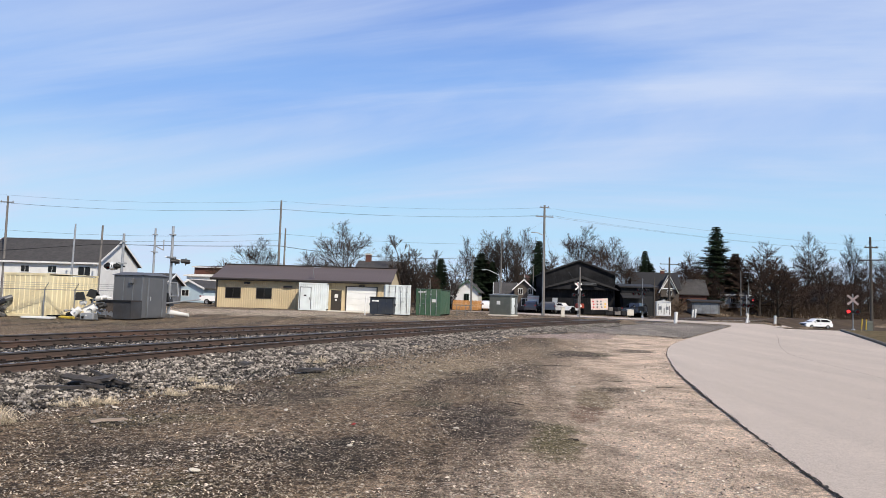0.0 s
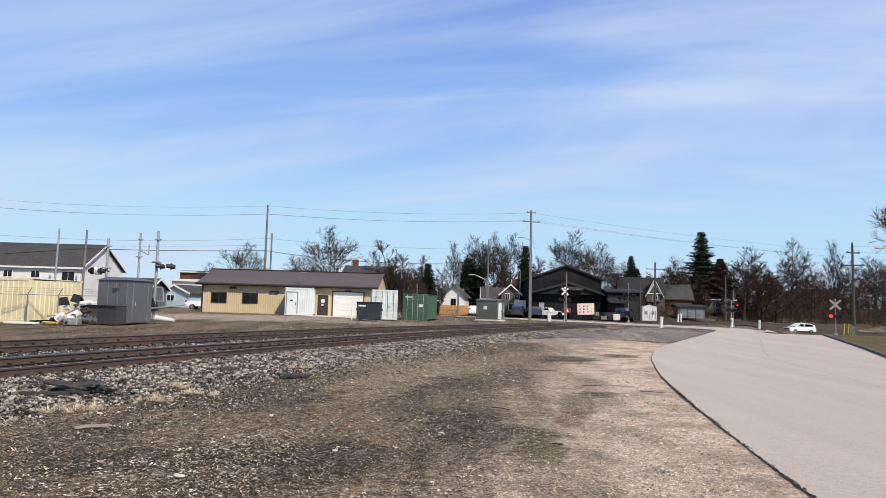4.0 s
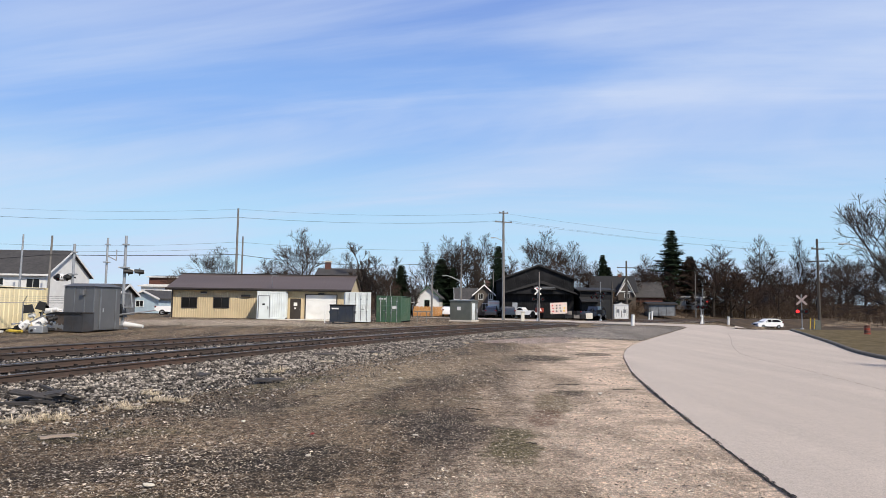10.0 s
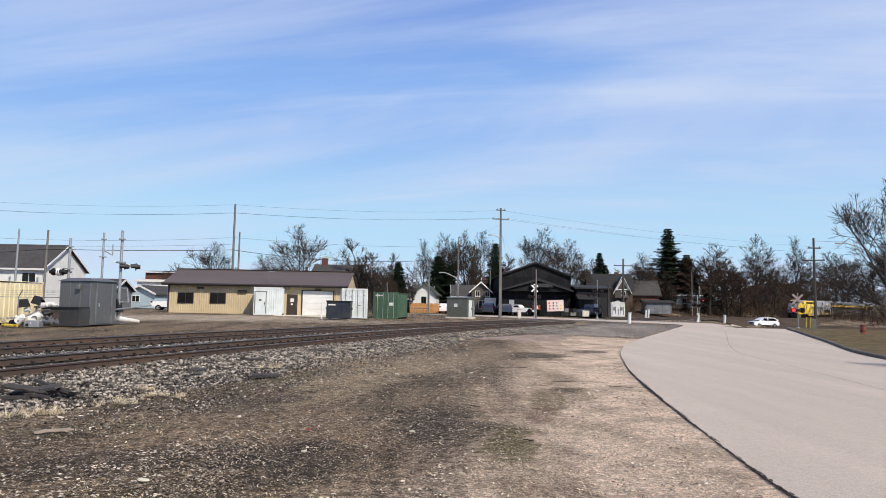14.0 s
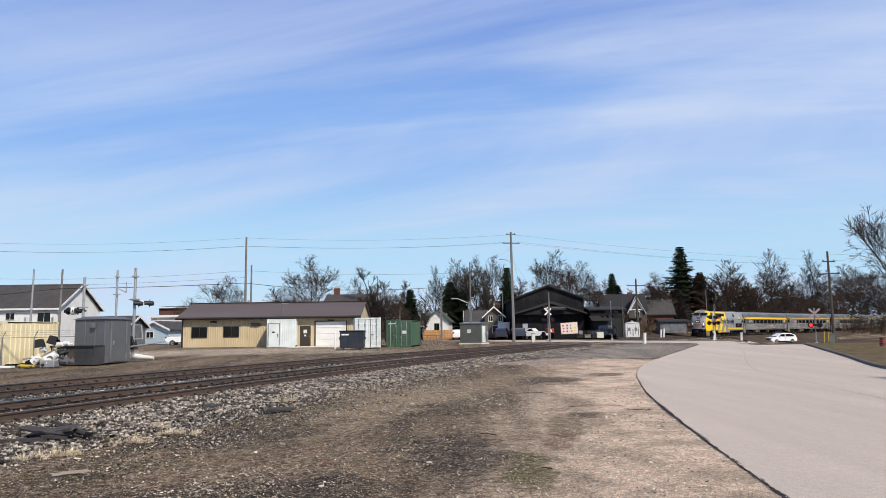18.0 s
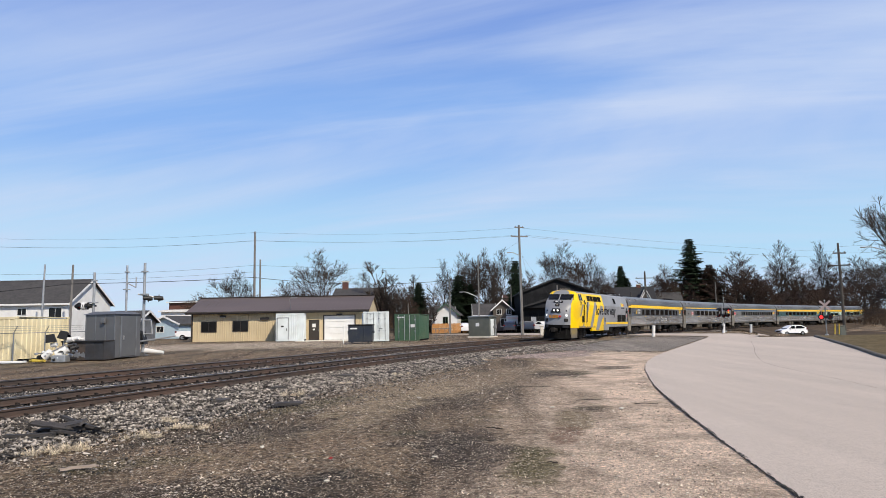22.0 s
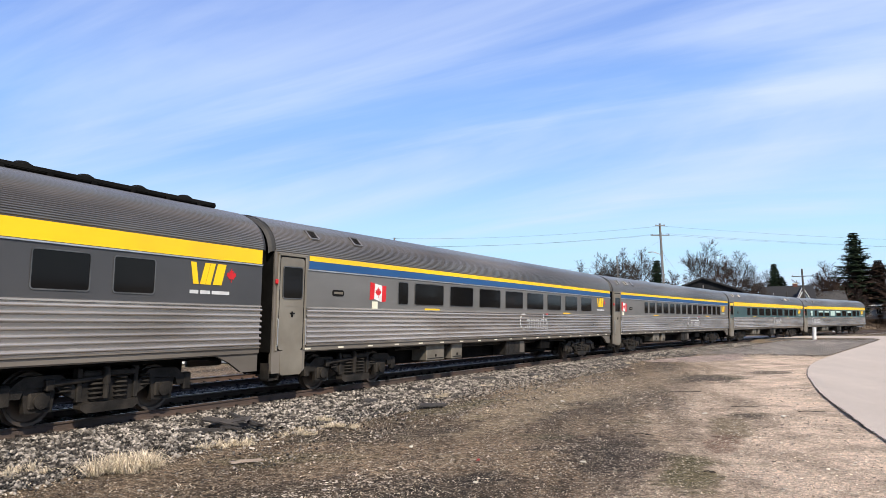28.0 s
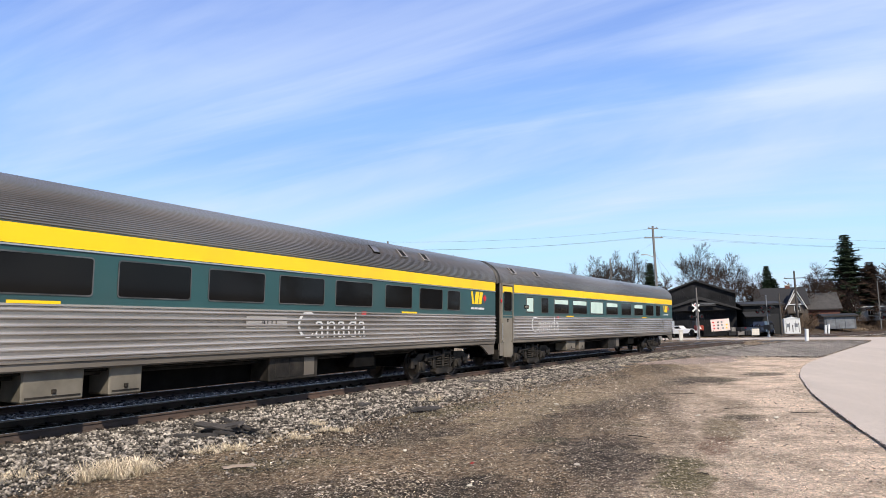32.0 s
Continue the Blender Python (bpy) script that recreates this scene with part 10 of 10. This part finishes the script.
    patch = np.array([noise.noise(Vector(((u - 0.35 * w) * 0.8, (w + 0.35 * u) * 0.22, 0.0))) + 0.5 * noise.noise(Vector((u * 3.1, w * 2.3, 5.0))) for u, w in zip(x, y)])
    keep &= rng.uniform(-0.45, 0.5, n) < patch
    x, y, d = x[keep], y[keep], d[keep]
    r = (0.003 + 0.015 * rng.uniform(0, 1, len(x)) ** 5.0) * (1 + d / 18)
    z = np.array([ground_z(u, w) for u, w in zip(x, y)]) - 0.016
    scatter("gravel", np.stack([x, y, z + r * 0.3], 1), r, 3, M_PEBBLE, "pale gravel strewn over the dirt", "gravel", flat=0.5, fine=False, shell=True)
    # straw and wood flecks
    mb = MB()
    r2 = random.Random(8)
    n = 0
    while n < 26000:
        dd = 3.4 * (26 / 3.4) ** r2.random()
        a = radians(r2.uniform(-55, 22))
        u, w = dd * math.sin(a), dd * math.cos(a)
        n += 1
        if u > np.interp(w, edge_y, edge_x) - 0.05 or (u - np.interp(w, _CY, _CX)) * math.cos(0.3) < 2.8:
            continue
        if noise.noise(Vector((u * 0.7, w * 0.4, 9.0))) < r2.uniform(-0.5, 0.5):
            continue
        L, t, an = r2.uniform(0.003, 0.012) * (1 + dd / 9), r2.uniform(0.0014, 0.0038) * (1 + dd / 8), r2.uniform(0, 3.14)
        c, s, z = math.cos(an), math.sin(an), 0.006
        mb.add([(u - c * L - s * t, w - s * L + c * t, z), (u + c * L - s * t, w + s * L + c * t, z + 0.01), (u + c * L + s * t, w + s * L - c * t, z + 0.012), (u - c * L + s * t, w - s * L - c * t, z + 0.002)], [(0, 1, 2, 3)])
    tagged(new("straw_flecks", fast_mesh("straw_flecks", mb, M_FLECK)), "dry straw and wood flecks on the dirt", "straw", kind="stuff")


def tuft(x, y, z, rx, ry, h, n, seed, turn=0.0, label="dry straw-coloured grass tuft on the gravel"):
    rng = random.Random(seed)
    mb = MB()
    for i in range(n):
        if i % 45 == 0:
            ca, cr = rng.uniform(0, 6.28), rng.random() ** 0.6
            cx, cy, ch = rx * cr * math.cos(ca), ry * cr * math.sin(ca), rng.uniform(0.35, 1.25)
        a, r = rng.uniform(0, 6.28), rng.random()
        px, py = cx + 0.09 * r * math.cos(a), cy + 0.09 * r * math.sin(a)
        L = h * ch * rng.uniform(0.25, 1.1)
        la, lr = rng.gauss(a, 0.7), rng.uniform(0.2, 1.6) * L
        w = 0.0022 + 0.002 * rng.random()
        c, s = math.cos(la + 1.57) * w, math.sin(la + 1.57) * w
        mx, my = px + math.cos(la) * lr * 0.4, py + math.sin(la) * lr * 0.4
        ex, ey = px + math.cos(la) * lr, py + math.sin(la) * lr
        mz, ez = L * 0.55, max(0.015, L * 0.85 - lr * 0.5)
        mb.add([(px - c, py - s, 0), (px + c, py + s, 0), (mx + c, my + s, mz), (mx - c, my - s, mz), (ex, ey, ez)], [(0, 1, 2, 3), (3, 2, 4)])
    ob = new("grass_tuft", fast_mesh("grass_tuft", mb, M_STRAW))
    ob.matrix_basis = pose(x, y, z, 0, 0, turn)
    tagged(ob, label, "grass", "grass tufts", "stuff")


M_OLDWOOD = mat("weathered_dark_board", (0.032, 0.029, 0.028), (0.062, 0.055, 0.052), 0.85, scale=5, stretch=(0.4, 6, 6), bump=0.6, bump_scale=25, vary=0.25)
M_PALEWOOD = mat("bleached_board", (0.36, 0.29, 0.23), (0.28, 0.22, 0.18), 0.85, scale=5, stretch=(0.4, 6, 6), bump=0.5)
M_PINKGRAVEL = ground_material("pink_gravel", (0.30, 0.225, 0.19), (0.42, 0.33, 0.28), (0.5, 0.42, 0.36), 0.4, patch=0.3)
M_GREYGRAVEL = ground_material("grey_gravel", (0.13, 0.11, 0.09), (0.34, 0.295, 0.25), (0.5, 0.47, 0.44), 0.45, patch=0.4)


def board(parent, L, W, H, m, material=None):
    rng = random.Random(int(L * 1000))
    mb = MB()
    n = 6
    rings = []
    for i in range(n + 1):
        x = -L / 2 + L * i / n
        e = 0.012 * rng.uniform(-1, 1)
        rings.append([(x + (rng.uniform(-0.04, 0.04) if i in (0, n) else 0), s * W / 2 + e, z + e * 0.5) for s, z in ((-1, 0), (1, 0), (1, H), (-1, H))])
    mb.loft(rings)
    return part("board", mb, material or M_OLDWOOD, parent, m=m)


def litter():
    d = thing("broken_tie", "split dark weathered timber lying on the ballast slope", "timber", pose(-7.0, 12.45, 0.03, 0, 0, 12))
    for L, W, H, a in ((0.9, 0.2, 0.05, (0.05, 0.1, 0.1, 16, -9, -24)), (0.85, 0.17, 0.05, (0.3, 0.2, 0.13, -14, 12, -32)), (0.7, 0.14, 0.04, (-0.1, 0.02, 0.14, 22, 8, -10)), (0.6, 0.1, 0.05, (0.4, 0.05, 0.05, 2, 9, 30)), (0.72, 0.12, 0.05, (-0.32, -0.34, 0.02, 0, 2, 14)), (0.45, 0.09, 0.04, (0.15, -0.18, 0.03, 0, 4, -10))):
        board(d, L, W, H, pose(*a))
    d = thing("broken_tie", "flat dark rotten timber piece on the gravel", "timber", pose(-3.95, 16.6, 0.02, 0, 0, 20))
    for L, W, H, a in ((0.62, 0.2, 0.04, (0, 0, 0.03, 6, 0, 0)), (0.5, 0.1, 0.03, (0.1, 0.16, 0.02, 0, 0, 12)), (0.4, 0.07, 0.03, (-0.2, -0.14, 0.01, 0, 0, -14))):
        board(d, L, W, H, pose(*a))
    for s, o, tn, L in ((6.5, 2.5, 30, 0.7), (9.5, 2.2, 5, 0.6), (14.0, 2.0, -20, 0.9), (17.0, 2.6, 10, 0.8), (21.0, 1.9, 40, 1.0), (24.0, 2.7, 0, 0.9), (28.5, 2.2, 15, 1.2), (31.0, 2.8, -12, 1.1), (35.0, 2.3, 5, 1.6), (39.0, 2.6, 25, 1.5)):
        p = on_track(s, o, bed_z(s, o) + 0.03)
        d = thing("timber_scrap", "small dark timber scrap on the ballast", "timber", Matrix.Translation(p) @ pose(0, 0, 0, 3, 2, tn + 60), "timber scraps")
        board(d, L, 0.16, 0.05, pose(0, 0, 0))
        board(d, L * 0.7, 0.1, 0.04, pose(0.1, 0.12, 0.01, 0, 0, 9))
    d = thing("loose_board", "short bleached board lying on the dirt", "timber", pose(-5.0, 9.45, 0.0, 0, 0, 34))
    board(d, 0.46, 0.07, 0.03, pose(0, 0, 0.01), M_PALEWOOD)
    for x, y, L, tn in ((4.1, 15.9, 0.5, -5), (3.0, 16.8, 0.6, 10), (-1.3, 7.3, 0.16, -30), (0.6, 12.5, 0.35, -40), (2.2, 20.5, 0.8, 5), (-2.9, 7.9, 0.12, 15), (1.2, 9.4, 0.14, -35)):
        d = thing("twig", "dark fallen twig on the dirt", "twig", pose(x, y, 0.01, 0, 0, tn), "fallen twigs")
        part("stem", MB().path([(-L / 2, 0, 0.01), (-L * 0.1, 0.02, 0.02), (L * 0.2, -0.01, 0.015), (L / 2, 0.03, 0.012)], 0.007), M_BARK, d)
        part("fork", MB().path([(0, 0, 0.015), (L * 0.2, 0.08, 0.012)], 0.004), M_BARK, d)
    for i, (x, y, r) in enumerate(((-2.83, 7.06, 0.06), (-0.33, 10.0, 0.05), (-1.55, 8.55, 0.05), (-0.2, 6.3, 0.045), (0.35, 6.4, 0.05), (2.0, 15.6, 0.06), (3.4, 15.2, 0.07), (-3.0, 11.0, 0.05), (-1.0, 18.0, 0.07), (-5.5, 10.6, 0.05), (0.5, 6.0, 0.04))):
        rr = random.Random(i)
        mb = MB().loft([[(r * f * math.cos(t) * (1 + 0.2 * math.sin(3 * t + i)), 0.7 * r * f * math.sin(t), h * r) for t in [6.283 * j / 9 for j in range(9)]] for f, h in ((0.7, 0.0), (1.0, 0.2), (0.8, 0.42), (0.3, 0.5))])
        tagged(part("pale_stone", mb, M_PALESTONE, m=pose(x, y, -0.005, 0, 6, i * 40)), "flat pale stone lying on the dirt", "stone", "pale stones")
    lf = part("red_scrap", MB().add([(-0.05, -0.02, 0.02), (0.04, -0.04, 0.03), (0.06, 0.03, 0.05), (-0.02, 0.05, 0.02), (0.0, 0.0, 0.07)], [(0, 1, 4), (1, 2, 4), (2, 3, 4), (3, 0, 4)]), mat("faded_red_plastic", (0.32, 0.03, 0.025), rough=0.6), m=pose(-1.75, 9.9, 0.0) @ Matrix.Scale(0.6, 4))
    tagged(lf, "crumpled red plastic scrap on the dirt", "litter")
    # pale gravel spill and the grey apron by the crossing
    mb = MB()
    rings = []
    for f, h in ((1.1, -0.02), (0.75, 0.03), (0.45, 0.055), (0.1, 0.065)):
        ring = []
        for j in range(36):
            t = 6.283 * j / 36
            k = f * (1 + 0.18 * math.sin(3 * t + 1) + 0.1 * math.sin(7 * t))
            a, b = 3.6 * k * math.cos(t), 1.7 * k * math.sin(t)
            x, y = 5.2 + a * 0.6 - b * 0.8, 39.5 + a * 0.8 + b * 0.6
            ring.append((x, y, ground_z(x, y) + h + 0.01 * math.sin(9 * t)))
        rings.append(ring)
    mb.loft(rings)
    tagged(smooth_all(part("gravel_spill", mb, M_PINKGRAVEL), 60), "low spill of pinkish crushed gravel", "gravel", kind="structure")
    left = [on_track(s, 4.0).to_2d() for s in range(36, 66, 3)]
    right = [p + Vector((-0.25, 0)) for p in ROAD_LEFT if 40 < p.y < 66]
    ribbon("gravel_apron", left, right, 0.008, M_GREYGRAVEL, 8, "grey gravel between the tracks and the road", "gravel")
    tuft(-6.07, 10.8, 0.0, 0.6, 0.2, 0.17, 800, 1, 40)
    tuft(-6.42, 8.75, 0.0, 0.5, 0.33, 0.34, 2100, 2, 65)
    tuft(-7.9, 8.3, 0.0, 0.5, 0.3, 0.28, 420, 8, 20)
    tuft(-5.3, 12.1, 0.0, 0.35, 0.14, 0.2, 300, 3, 30)
    tuft(-5.0, 13.2, 0.0, 0.5, 0.15, 0.14, 240, 4, 20)
    tuft(-4.35, 18.6, 0.05, 0.32, 0.14, 0.26, 200, 5, 10)
    tuft(-5.6, 14.0, 0.02, 0.4, 0.2, 0.16, 260, 6, 10, "low reddish dry grass at the ballast's foot")
    tuft(-4.9, 13.1, 0.0, 0.4, 0.18, 0.14, 220, 7)
    for i, (s, o) in enumerate(((22, 3.0), (26, 3.3), (31, 2.6), (34, 3.4), (12, 3.1), (16, 3.4))):
        p = on_track(s, o)
        tuft(p.x, p.y, 0.03, 0.4, 0.15, 0.14, 140, 20 + i, 20)


M_PALESTONE = mat("pale_limestone", (0.62, 0.56, 0.46), (0.5, 0.45, 0.37), 0.85, scale=12, bump=0.3)
make_stones()
litter()

# ---- what moves ----
def motions():
    times = [0.0, 6.0] + [10 + 0.5 * i for i in range(45)]
    for ob, length, ahead, half in TRAIN:
        rows, lift = [], LIFT if length > 22 else 0.04
        for t in times:
            s = G0(t) + ahead
            a, b = on_track(s - half, 0), on_track(s + half, 0)
            c, d = (a + b) / 2, a - b
            m = Matrix.Translation((c.x, c.y, RAIL_TOP + lift)) @ pose(0, 0, 0, 0, 0, math.degrees(math.atan2(d.y, d.x))) @ pose(0, 0, 0, -math.degrees(CANT / 1.5), 0, 0)
            rows.append((t, m))
        walk(ob, rows)


motions()
